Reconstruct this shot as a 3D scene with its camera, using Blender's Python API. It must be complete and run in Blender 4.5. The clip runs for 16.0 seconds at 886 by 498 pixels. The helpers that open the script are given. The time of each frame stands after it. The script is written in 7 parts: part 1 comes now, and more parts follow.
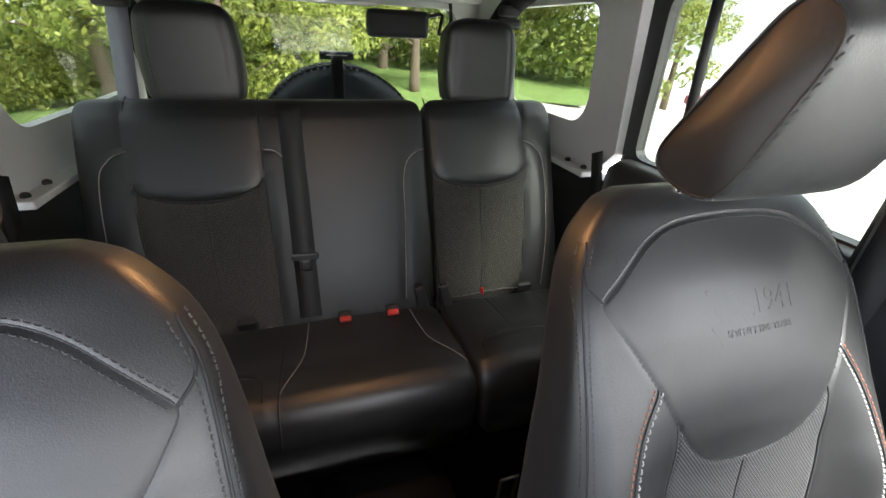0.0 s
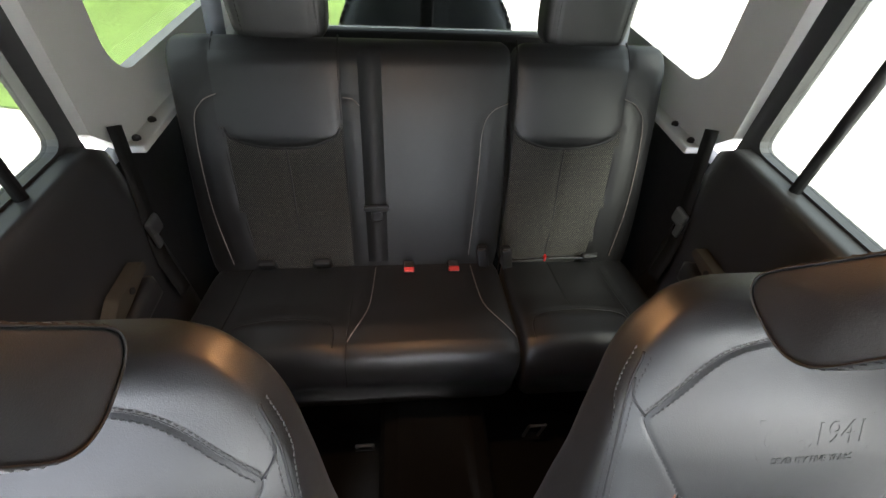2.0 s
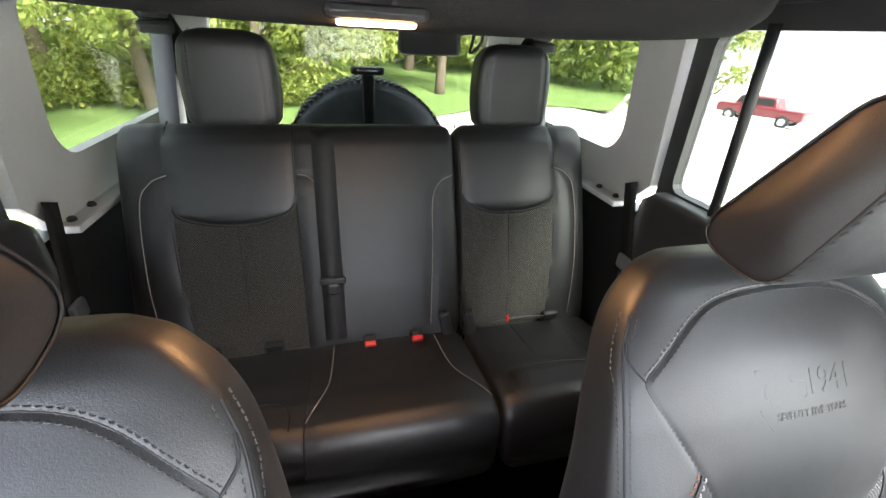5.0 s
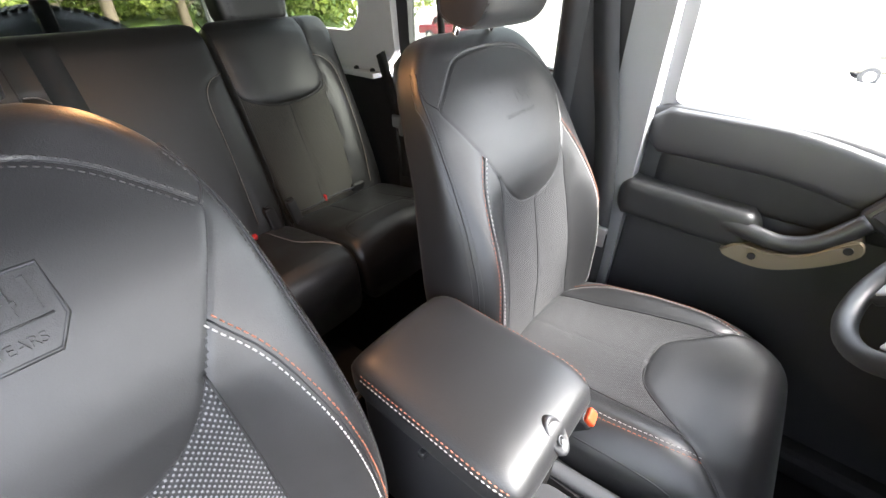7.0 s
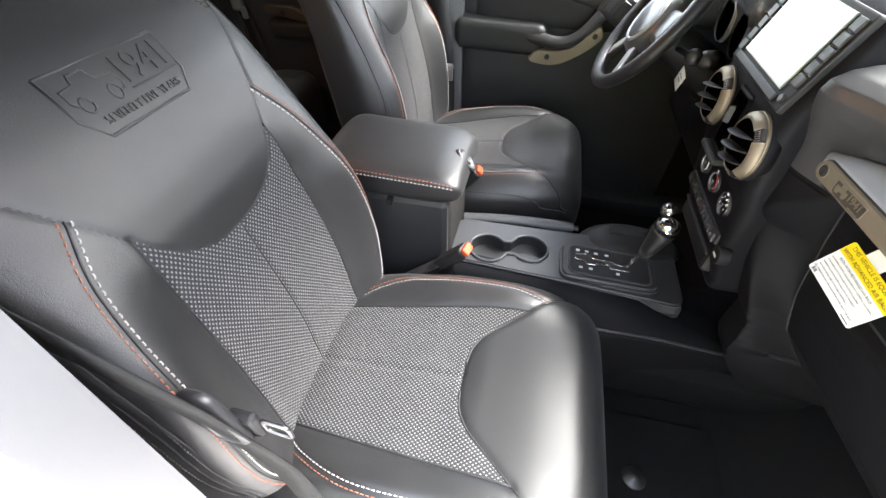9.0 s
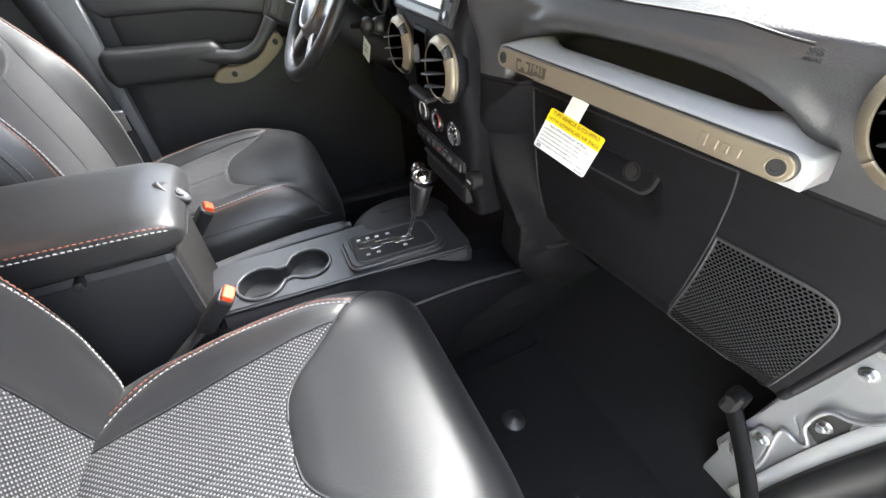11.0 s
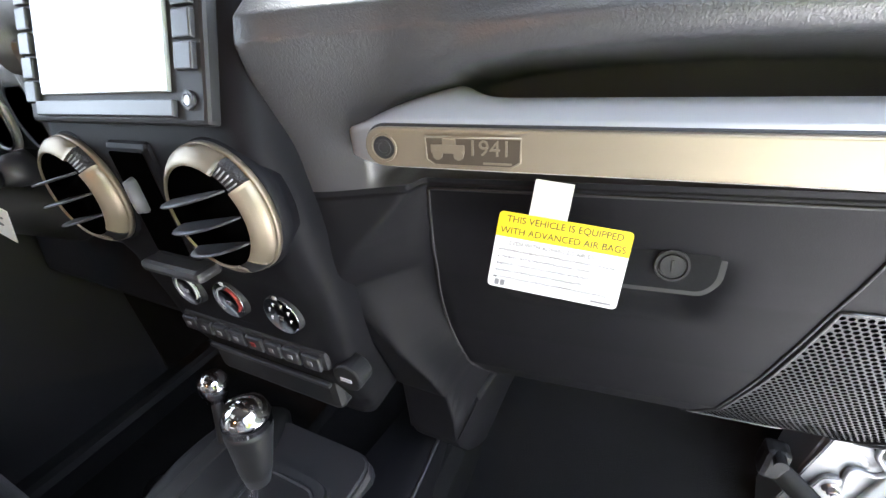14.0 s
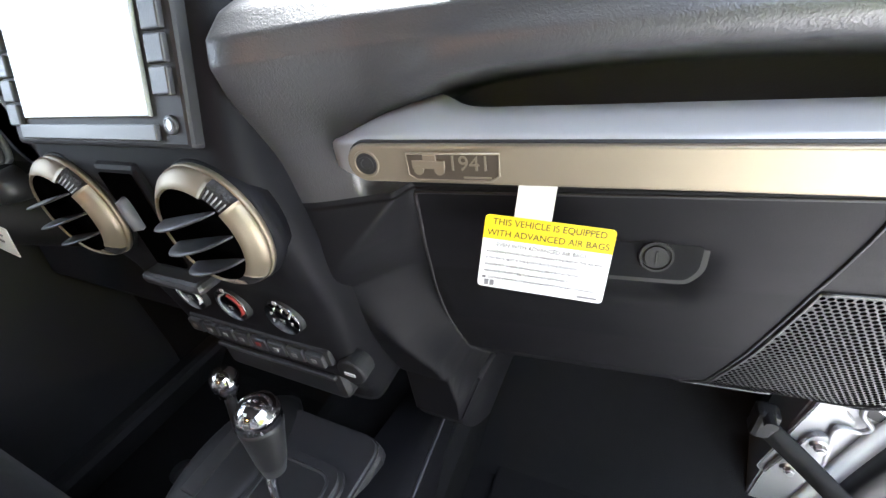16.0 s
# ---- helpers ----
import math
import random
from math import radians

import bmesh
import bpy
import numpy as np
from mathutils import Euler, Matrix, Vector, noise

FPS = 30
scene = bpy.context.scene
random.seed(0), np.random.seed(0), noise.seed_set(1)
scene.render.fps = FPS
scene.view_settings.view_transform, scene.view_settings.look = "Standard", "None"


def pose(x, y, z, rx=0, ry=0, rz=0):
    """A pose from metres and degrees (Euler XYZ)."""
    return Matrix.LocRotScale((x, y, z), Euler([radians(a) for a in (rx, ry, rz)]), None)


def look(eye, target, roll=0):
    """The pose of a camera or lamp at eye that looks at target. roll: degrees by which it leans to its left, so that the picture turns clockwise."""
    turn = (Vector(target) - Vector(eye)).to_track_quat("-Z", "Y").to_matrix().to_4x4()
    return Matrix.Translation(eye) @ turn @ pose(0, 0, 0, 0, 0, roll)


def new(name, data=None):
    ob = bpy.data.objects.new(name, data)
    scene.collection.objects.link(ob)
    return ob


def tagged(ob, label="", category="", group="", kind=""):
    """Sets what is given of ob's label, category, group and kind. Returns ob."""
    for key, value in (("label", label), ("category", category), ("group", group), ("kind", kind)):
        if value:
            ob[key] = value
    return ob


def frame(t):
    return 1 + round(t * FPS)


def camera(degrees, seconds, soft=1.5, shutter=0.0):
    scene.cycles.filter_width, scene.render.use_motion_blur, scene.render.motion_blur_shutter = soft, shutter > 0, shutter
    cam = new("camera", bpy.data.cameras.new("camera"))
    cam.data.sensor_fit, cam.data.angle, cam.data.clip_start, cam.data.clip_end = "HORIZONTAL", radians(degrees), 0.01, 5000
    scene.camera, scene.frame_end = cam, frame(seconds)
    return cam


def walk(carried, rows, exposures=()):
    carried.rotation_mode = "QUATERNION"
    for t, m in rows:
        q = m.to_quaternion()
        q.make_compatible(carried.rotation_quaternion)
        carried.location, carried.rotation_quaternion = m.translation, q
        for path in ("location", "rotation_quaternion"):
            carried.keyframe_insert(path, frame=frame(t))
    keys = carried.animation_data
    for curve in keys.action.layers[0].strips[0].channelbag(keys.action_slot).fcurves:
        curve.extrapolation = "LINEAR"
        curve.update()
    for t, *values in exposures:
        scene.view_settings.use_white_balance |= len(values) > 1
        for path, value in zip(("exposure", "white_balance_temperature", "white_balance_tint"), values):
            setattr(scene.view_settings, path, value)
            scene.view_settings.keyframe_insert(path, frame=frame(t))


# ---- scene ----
cam = camera(95.5, 16.0)
PATH = [
    (0, (0.096, 0.048, 1.565), (-0.1860, -0.7879, 1.0930), 3.00),
    (0.5, (0.074, -0.001, 1.631), (-0.1270, -0.8105, 1.0795), 4.51),
    (1, (0.075, -0.034, 1.686), (-0.0362, -0.8050, 1.0596), 0.69),
    (1.5, (0.074, -0.063, 1.726), (-0.0143, -0.7962, 1.0516), 4.79),
    (2, (0.072, -0.081, 1.747), (-0.0232, -0.7725, 1.0314), 4.37),
    (2.5, (0.072, -0.093, 1.759), (-0.0121, -0.7367, 0.9986), 4.53),
    (3, (0.082, -0.095, 1.758), (0.0708, -0.7596, 1.0108), -3.28),
    (5.5, (0.130, 0.038, 1.572), (-0.2220, -0.7932, 1.1422), 4.07),
    (6, (0.180, 0.077, 1.522), (-0.3017, -0.6751, 1.0724), 3.30),
    (6.5, (0.235, 0.149, 1.496), (-0.3239, -0.5216, 1.0083), 1.92),
    (7, (0.325, 0.199, 1.495), (-0.3107, -0.3334, 0.9362), -0.23),
    (7.5, (0.436, 0.201, 1.495), (-0.2588, -0.1934, 0.8938), 0.08),
    (8, (0.552, 0.218, 1.483), (-0.1453, -0.0622, 0.8228), 0.40),
    (10.5, (0.824, 0.264, 1.409), (0.0792, 0.3673, 0.7500), -1.70),
    (11, (0.700, 0.285, 1.341), (0.0015, 0.5965, 0.6971), -1.91),
    (11.5, (0.606, 0.343, 1.289), (-0.0105, 0.8343, 0.6736), -2.38),
    (12, (0.592, 0.401, 1.265), (-0.0073, 1.0055, 0.7416), -4.10),
    (12.5, (0.575, 0.409, 1.267), (-0.0016, 1.0391, 0.7466), -3.94),
    (13, (0.521, 0.408, 1.277), (-0.0356, 1.0582, 0.7597), -4.33),
    (13.5, (0.426, 0.390, 1.265), (-0.1020, 1.0702, 0.7564), -4.32),
    (14, (0.358, 0.397, 1.255), (-0.0509, 1.1619, 0.7561), -5.89),
    (14.5, (0.318, 0.424, 1.244), (0.0278, 1.2640, 0.7867), -7.48),
    (15, (0.303, 0.430, 1.240), (0.0534, 1.3087, 0.8323), -7.56),
    (15.5, (0.324, 0.422, 1.251), (0.0234, 1.2699, 0.8148), -8.19),
    (16, (0.366, 0.408, 1.279), (-0.0365, 1.1320, 0.7179), -9.55),
]
walk(cam, [(t, look(eye, target, roll)) for t, eye, target, roll in PATH], [(0, 3.35, 6450, 13), (1.5, 3.5, 6450, 13), (3.2, 3.55, 6450, 13), (5.3, 3.88, 6350, 14), (6.5, 3.9, 6450, 15), (8.2, 3.6, 6550, 15), (10.3, 3.4, 6450, 14), (12, 3.95, 6250, 15), (14, 4.05, 6050, 15), (16, 3.88, 6050, 15)])

# world, sun and lamps
SUN_EL, SUN_AZ = 49, -23
world = bpy.data.worlds.new("world")
scene.world = world
world.use_nodes = True
wn, wl = world.node_tree.nodes, world.node_tree.links
sky = wn.new("ShaderNodeTexSky")
sky.sky_type, sky.sun_disc = "NISHITA", False
sky.sun_elevation, sky.sun_rotation = radians(SUN_EL), radians(SUN_AZ)
sky.air_density, sky.dust_density, sky.ozone_density = 1.0, 4.0, 1.0
soft_sky = wn.new("ShaderNodeMixRGB")
soft_sky.inputs[0].default_value = 0.5
soft_sky.inputs[2].default_value = (6.8, 7.2, 7.6, 1)
wl.new(sky.outputs[0], soft_sky.inputs[1])
wl.new(soft_sky.outputs[0], wn["Background"].inputs[0])
wn["Background"].inputs[1].default_value = 0.14

sun = new("sun", bpy.data.lights.new("sun", "SUN"))
sun.data.energy, sun.data.angle, sun.data.color = 4.4, radians(28), (1.0, 0.99, 0.97)
sun.matrix_world = look((-3.0, 7.2, 9.0), (0, 0, 0.2))

dome = new("dome_bulb", bpy.data.lights.new("dome_bulb", "AREA"))
dome.data.shape, dome.data.size, dome.data.size_y = "RECTANGLE", 0.09, 0.045
dome.data.energy, dome.data.color = 0.17, (1.0, 0.45, 0.15)
dome.matrix_world = look((0.05, -0.575, 1.622), (0.05, -0.2, 1.30))


# materials
def mat(name, color, rough=0.5, metal=0.0, grain=0.0, scale=300.0, vary=0.15, vscale=6.0, spec=0.5, coat=0.0, kind="noise", dist=0.002, sheen=0.0):
    m = bpy.data.materials.new(name)
    m.use_nodes = True
    n, l = m.node_tree.nodes, m.node_tree.links
    b = n["Principled BSDF"]
    b.inputs["Roughness"].default_value, b.inputs["Metallic"].default_value = rough, metal
    b.inputs["Specular IOR Level"].default_value = spec
    b.inputs["Coat Weight"].default_value = coat
    b.inputs["Sheen Weight"].default_value, b.inputs["Sheen Roughness"].default_value = sheen, 0.4
    co = n.new("ShaderNodeTexCoord")
    big = n.new("ShaderNodeTexNoise")
    big.inputs["Scale"].default_value, big.inputs["Detail"].default_value = vscale, 6
    l.new(co.outputs["Object"], big.inputs["Vector"])
    ramp = n.new("ShaderNodeMapRange")
    ramp.inputs["To Min"].default_value, ramp.inputs["To Max"].default_value = 1 - vary, 1 + vary
    l.new(big.outputs[0], ramp.inputs[0])
    mul = n.new("ShaderNodeVectorMath")
    mul.operation = "SCALE"
    mul.inputs[0].default_value = color[:3]
    l.new(ramp.outputs[0], mul.inputs["Scale"])
    l.new(mul.outputs[0], b.inputs["Base Color"])
    rr = n.new("ShaderNodeMapRange")
    rr.inputs["To Min"].default_value, rr.inputs["To Max"].default_value = max(0.02, rough * (1 - vary * 0.7)), min(1, rough * (1 + vary * 0.7))
    fine = n.new("ShaderNodeTexNoise")
    fine.inputs["Scale"].default_value, fine.inputs["Detail"].default_value = vscale * 9, 4
    l.new(co.outputs["Object"], fine.inputs["Vector"])
    l.new(fine.outputs[0], rr.inputs[0])
    l.new(rr.outputs[0], b.inputs["Roughness"])
    if grain:
        if kind == "leather":
            t = n.new("ShaderNodeTexVoronoi")
            t.feature = "SMOOTH_F1"
            t.inputs["Scale"].default_value = scale
            wob = n.new("ShaderNodeTexNoise")
            wob.inputs["Scale"].default_value = scale * 0.4
            mixv = n.new("ShaderNodeMixRGB")
            mixv.inputs[0].default_value = 0.006
            l.new(co.outputs["Object"], wob.inputs["Vector"])
            l.new(co.outputs["Object"], mixv.inputs[1])
            l.new(wob.outputs["Color"], mixv.inputs[2])
            l.new(mixv.outputs[0], t.inputs["Vector"])
            lim = n.new("ShaderNodeMath")
            lim.operation = "SUBTRACT"
            lim.inputs[0].default_value = 1.0
            l.new(t.outputs["Distance"], lim.inputs[1])
            out = lim.outputs[0]
        else:
            t = n.new("ShaderNodeTexNoise")
            t.inputs["Scale"].default_value, t.inputs["Detail"].default_value = scale, 3
            l.new(co.outputs["Object"], t.inputs["Vector"])
            out = t.outputs[0]
        bump = n.new("ShaderNodeBump")
        bump.inputs["Strength"].default_value, bump.inputs["Distance"].default_value = grain, dist
        l.new(out, bump.inputs["Height"])
        l.new(bump.outputs[0], b.inputs["Normal"])
    return m


def mesh_cloth(name, base, dot, step, size):
    """Woven cloth with a staggered lattice of pale knots, laid out in metres by the UV map."""
    m = bpy.data.materials.new(name)
    m.use_nodes = True
    n, l = m.node_tree.nodes, m.node_tree.links
    b = n["Principled BSDF"]
    b.inputs["Roughness"].default_value = 0.8
    uv = n.new("ShaderNodeUVMap")
    sep = n.new("ShaderNodeSeparateXYZ")
    l.new(uv.outputs[0], sep.inputs[0])

    def op(kind, a, c):
        k = n.new("ShaderNodeMath")
        k.operation = kind
        for i, v in enumerate((a, c)):
            if isinstance(v, (int, float)):
                k.inputs[i].default_value = v
            elif v is not None:
                l.new(v, k.inputs[i])
        return k.outputs[0]
    w = 2 * math.pi / step
    s = op("MULTIPLY", op("SINE", op("MULTIPLY", sep.outputs[0], w), None), op("SINE", op("MULTIPLY", sep.outputs[1], w * 0.8), None))
    hi = op("GREATER_THAN", s, size)
    wide = n.new("ShaderNodeTexNoise")
    wide.inputs["Scale"].default_value = 40
    mix = n.new("ShaderNodeMixRGB")
    mix.inputs[1].default_value, mix.inputs[2].default_value = (*base, 1), (*dot, 1)
    l.new(hi, mix.inputs[0])
    l.new(mix.outputs[0], b.inputs["Base Color"])
    bump = n.new("ShaderNodeBump")
    bump.inputs["Strength"].default_value, bump.inputs["Distance"].default_value = 0.6, 0.001
    l.new(s, bump.inputs["Height"])
    l.new(bump.outputs[0], b.inputs["Normal"])
    return m


def glass(name, tint=(1, 1, 1)):
    """Clear or tinted pane: tinted see-through with a mirror gloss by Fresnel."""
    m = bpy.data.materials.new(name)
    m.use_nodes = True
    n, l = m.node_tree.nodes, m.node_tree.links
    n.remove(n["Principled BSDF"])
    tr, gl, fr, mx = n.new("ShaderNodeBsdfTransparent"), n.new("ShaderNodeBsdfGlossy"), n.new("ShaderNodeLayerWeight"), n.new("ShaderNodeMixShader")
    po, ad = n.new("ShaderNodeMath"), n.new("ShaderNodeMath")
    po.operation, ad.operation = "POWER", "MULTIPLY_ADD"
    po.inputs[1].default_value, ad.inputs[1].default_value, ad.inputs[2].default_value = 5.0, 0.4, 0.02
    tr.inputs[0].default_value = (*tint, 1)
    gl.inputs["Roughness"].default_value = 0.01
    fr.inputs[0].default_value = 0.5
    l.new(fr.outputs["Facing"], po.inputs[0])
    l.new(po.outputs[0], ad.inputs[0])
    l.new(ad.outputs[0], mx.inputs[0])
    l.new(tr.outputs[0], mx.inputs[1])
    l.new(gl.outputs[0], mx.inputs[2])
    l.new(mx.outputs[0], n["Material Output"].inputs[0])
    return m


def glow(name, color, power):
    m = bpy.data.materials.new(name)
    m.use_nodes = True
    b = m.node_tree.nodes["Principled BSDF"]
    b.inputs["Base Color"].default_value = (*color, 1)
    b.inputs["Emission Color"].default_value = (*color, 1)
    b.inputs["Emission Strength"].default_value = power
    return m


LEATHER = mat("black_leather", (0.0115, 0.0115, 0.0122), 0.42, grain=0.24, scale=800, vary=0.16, spec=0.75, kind="leather", dist=0.0009, sheen=0.06)
LEATHER_PLAIN = mat("black_leather_smooth", (0.0125, 0.0125, 0.0132), 0.45, grain=0.18, scale=800, vary=0.14, spec=0.64, kind="leather", dist=0.0009, sheen=0.06)
CLOTH = mesh_cloth("seat_mesh", (0.016, 0.016, 0.017), (0.145, 0.145, 0.15), 0.0066, 0.43)
CLOTH_FINE = mesh_cloth("fine_seat_weave", (0.018, 0.018, 0.019), (0.062, 0.062, 0.064), 0.0046, 0.42)
CLOTH_DARK = mesh_cloth("rear_seat_mesh", (0.019, 0.0185, 0.0175), (0.1, 0.094, 0.078), 0.0055, 0.35)
THREAD_BLACK = mat("charcoal_thread", (0.03, 0.028, 0.028), 0.55)
SEAM = mat("seam_cord", (0.013, 0.013, 0.014), 0.6)
THREAD_ORANGE = mat("orange_thread", (0.3, 0.1, 0.055), 0.7)
THREAD_PALE = mat("pale_thread", (0.4, 0.385, 0.37), 0.7)
THREAD_RED = mat("dull_rose_thread", (0.27, 0.235, 0.215), 0.7)
PLASTIC = mat("black_plastic", (0.024, 0.024, 0.026), 0.42, spec=0.7, grain=0.25, scale=900, vary=0.1, dist=0.0006)
PLASTIC_DARK = mat("matt_black_plastic", (0.01, 0.01, 0.011), 0.6, grain=0.2, scale=900, dist=0.0005)
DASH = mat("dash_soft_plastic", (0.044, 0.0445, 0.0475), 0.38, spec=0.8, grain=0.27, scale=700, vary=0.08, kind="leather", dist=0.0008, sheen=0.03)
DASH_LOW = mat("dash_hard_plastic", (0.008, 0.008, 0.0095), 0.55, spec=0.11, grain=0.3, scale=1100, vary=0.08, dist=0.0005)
# pale grey base puts the lit top's sheen into the bar's colour
BAR_SATIN = mat("bar_sheen_paint", (0.36, 0.36, 0.36), 0.3, metal=0.0, spec=0.9, grain=0.1, scale=1300, vary=0.05, dist=0.0003)
SILK = mat("satin_grey_plastic", (0.05, 0.051, 0.055), 0.38, grain=0.12, scale=1200, vary=0.06, dist=0.0003)
CHAMPAGNE = mat("champagne_paint", (0.27, 0.228, 0.165), 0.45, metal=0.6, grain=0.08, scale=1500, vary=0.06, dist=0.0003)
CHAMPAGNE_DARK = mat("champagne_badge", (0.12, 0.1, 0.075), 0.45, metal=0.7, grain=0.1, scale=1500, vary=0.1, dist=0.0003)
CHROME = mat("chrome", (0.8, 0.8, 0.8), 0.08, metal=1.0, vary=0.05)
STEEL = mat("dull_steel", (0.45, 0.45, 0.46), 0.35, metal=1.0, vary=0.2)
SILVER = mat("silver_paint", (0.3, 0.304, 0.312), 0.4, metal=0.5, vary=0.06, coat=0.2)
TOPGREY = mat("hardtop_grey", (0.55, 0.55, 0.53), 0.65, grain=0.3, scale=500, vary=0.06, dist=0.0008)
CARPET = mat("black_carpet", (0.0105, 0.0105, 0.011), 0.95, spec=0.1, grain=0.8, scale=700, vary=0.3, dist=0.003)
HEADLINER = mat("dark_headliner", (0.016, 0.015, 0.0145), 0.9, spec=0.15, grain=0.4, scale=600, vary=0.15)
WEB = mat("belt_webbing", (0.009, 0.009, 0.0095), 0.7, spec=0.3, grain=0.5, scale=900, vary=0.1, dist=0.0006)
# a little lighter and glossier than WEB
WEB_SOFT = mat("lighter_belt_webbing", (0.015, 0.015, 0.0165), 0.6, spec=0.5, grain=0.5, scale=900, vary=0.1, dist=0.0006)
WEB_GREY = mat("grey_belt_webbing", (0.16, 0.17, 0.2), 0.6, grain=0.5, scale=900, vary=0.1, dist=0.0006)
RED = mat("red_button", (0.65, 0.02, 0.02), 0.4)
ORANGE = mat("orange_button", (0.62, 0.065, 0.015), 0.45)
RUBBER = mat("tyre_rubber", (0.03, 0.031, 0.034), 0.75, grain=0.4, scale=250, vary=0.2)
# paler, bluer than RUBBER, for the tyre body under the tread blocks
RUBBER_PALE = mat("pale_tyre_rubber", (0.09, 0.1, 0.115), 0.8, grain=0.4, scale=250, vary=0.2)
DOOR_GREY = mat("slate_door_trim", (0.035, 0.037, 0.044), 0.5, grain=0.2, scale=900, vary=0.1, dist=0.0005)
WHITE_DIAL = mat("pale_gauge_face", (0.5, 0.51, 0.52), 0.3, vary=0.05)
WHITE = mat("white_card", (0.78, 0.78, 0.76), 0.55, vary=0.03)
YELLOW = mat("yellow_card", (0.85, 0.62, 0.0), 0.5, vary=0.03)
INK = mat("black_ink", (0.02, 0.02, 0.02), 0.6)
INK_RIBBED = mat("ribbed_dark_plastic", (0.02, 0.02, 0.022), 0.5, grain=0.8, scale=500)
INK_GREY = mat("grey_ink", (0.2, 0.2, 0.2), 0.6)
PRINT = mat("pale_print", (0.6, 0.6, 0.6), 0.5)
PRINT_RED = mat("red_print", (0.22, 0.02, 0.015), 0.5)
# the pale greenish base paints a reflection on the radio screen
SCREEN_REFLECTION = mat("screen_reflection", (0.33, 0.345, 0.31), 0.12, vary=0.12, vscale=14, coat=0.6)
GLASS = glass("window_glass", (0.95, 0.97, 0.95))
GLASS_TINT = glass("tinted_window_glass", (0.45, 0.47, 0.44))
LAMP_GLASS = glow("lit_lamp_glass", (1.0, 0.62, 0.3), 6)
GROUND = mat("pale_concrete", (0.62, 0.6, 0.56), 0.85, grain=0.4, scale=20, vary=0.12, vscale=0.6, dist=0.01)
GRASS = mat("grass", (0.13, 0.2, 0.05), 0.9, grain=0.8, scale=18, vary=0.35, vscale=1.5, dist=0.05)
BARK = mat("bark", (0.12, 0.09, 0.065), 0.9, grain=0.8, scale=30, vary=0.3, dist=0.02)


def leaf_mat(name, a, c):
    m = bpy.data.materials.new(name)
    m.use_nodes = True
    n, l = m.node_tree.nodes, m.node_tree.links
    b = n["Principled BSDF"]
    b.inputs["Roughness"].default_value = 0.6
    g = n.new("ShaderNodeNewGeometry")
    mix = n.new("ShaderNodeMixRGB")
    mix.inputs[1].default_value, mix.inputs[2].default_value = (*a, 1), (*c, 1)
    l.new(g.outputs["Random Per Island"], mix.inputs[0])
    l.new(mix.outputs[0], b.inputs["Base Color"])
    b.inputs["Subsurface Weight"].default_value = 0.0
    tr = n.new("ShaderNodeBsdfTranslucent")
    l.new(mix.outputs[0], tr.inputs[0])
    add = n.new("ShaderNodeMixShader")
    add.inputs[0].default_value = 0.4
    l.new(b.outputs[0], add.inputs[1])
    l.new(tr.outputs[0], add.inputs[2])
    l.new(add.outputs[0], n["Material Output"].inputs[0])
    return m


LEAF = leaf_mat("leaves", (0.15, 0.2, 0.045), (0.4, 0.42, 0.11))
# the woods' shade is put into a darker copy of the leaf colour
LEAF_SHADED = leaf_mat("shaded_leaves", (0.085, 0.13, 0.025), (0.25, 0.29, 0.065))


# mesh helpers
def mesh_ob(name, verts, faces, material, parent=None, label="", smooth=True, uv=None):
    me = bpy.data.meshes.new(name)
    me.from_pydata([tuple(map(float, v)) for v in verts], [], [tuple(map(int, q)) for q in faces])
    me.materials.append(material)
    if smooth:
        me.polygons.foreach_set("use_smooth", [True] * len(me.polygons))
    if uv is not None:
        lay = me.uv_layers.new(name="UVMap")
        idx = np.empty(len(me.loops), int)
        me.loops.foreach_get("vertex_index", idx)
        lay.data.foreach_set("uv", np.asarray(uv, float)[idx].ravel())
    me.update()
    ob = new(name, me)
    if parent is not None:
        ob.parent = parent
        ob.matrix_parent_inverse = Matrix.Translation(-parent.location)
    if label:
        tagged(ob, label)
    return ob


def part(name, bm, material, parent=None, label="", smooth=False):
    me = bpy.data.meshes.new(name)
    bmesh.ops.recalc_face_normals(bm, faces=bm.faces)
    bm.to_mesh(me)
    bm.free()
    me.materials.append(material)
    if smooth:
        me.polygons.foreach_set("use_smooth", [True] * len(me.polygons))
    ob = new(name, me)
    if parent is not None:
        ob.parent = parent
        ob.matrix_parent_inverse = Matrix.Translation(-parent.location)
    if label:
        tagged(ob, label)
    return ob


def thing(name, label, category, group="", at=(0, 0, 0)):
    ob = new(name)
    ob.empty_display_size = 0.05
    ob.location = at
    return tagged(ob, label, category, group)


def box(size, at=(0, 0, 0), bevel=0.0, rot=None, seg=2, taper=None):
    bm = bmesh.new()
    bmesh.ops.create_cube(bm, size=1)
    for v in bm.verts:
        k = 1.0
        if taper is not None and v.co.z > 0:
            k = taper
        v.co = Vector((v.co.x * size[0] * k, v.co.y * size[1] * k, v.co.z * size[2]))
    if bevel:
        bmesh.ops.bevel(bm, geom=bm.edges[:], offset=bevel, segments=seg, affect="EDGES", profile=0.5)
    m = Matrix.Translation(at)
    if rot is not None:
        m = m @ rot
    bmesh.ops.transform(bm, matrix=m, verts=bm.verts)
    return bm


def join(*bms):
    out = bms[0]
    for b in bms[1:]:
        me = bpy.data.meshes.new("tmp")
        b.to_mesh(me)
        out.from_mesh(me)
        bpy.data.meshes.remove(me)
        b.free()
    return out


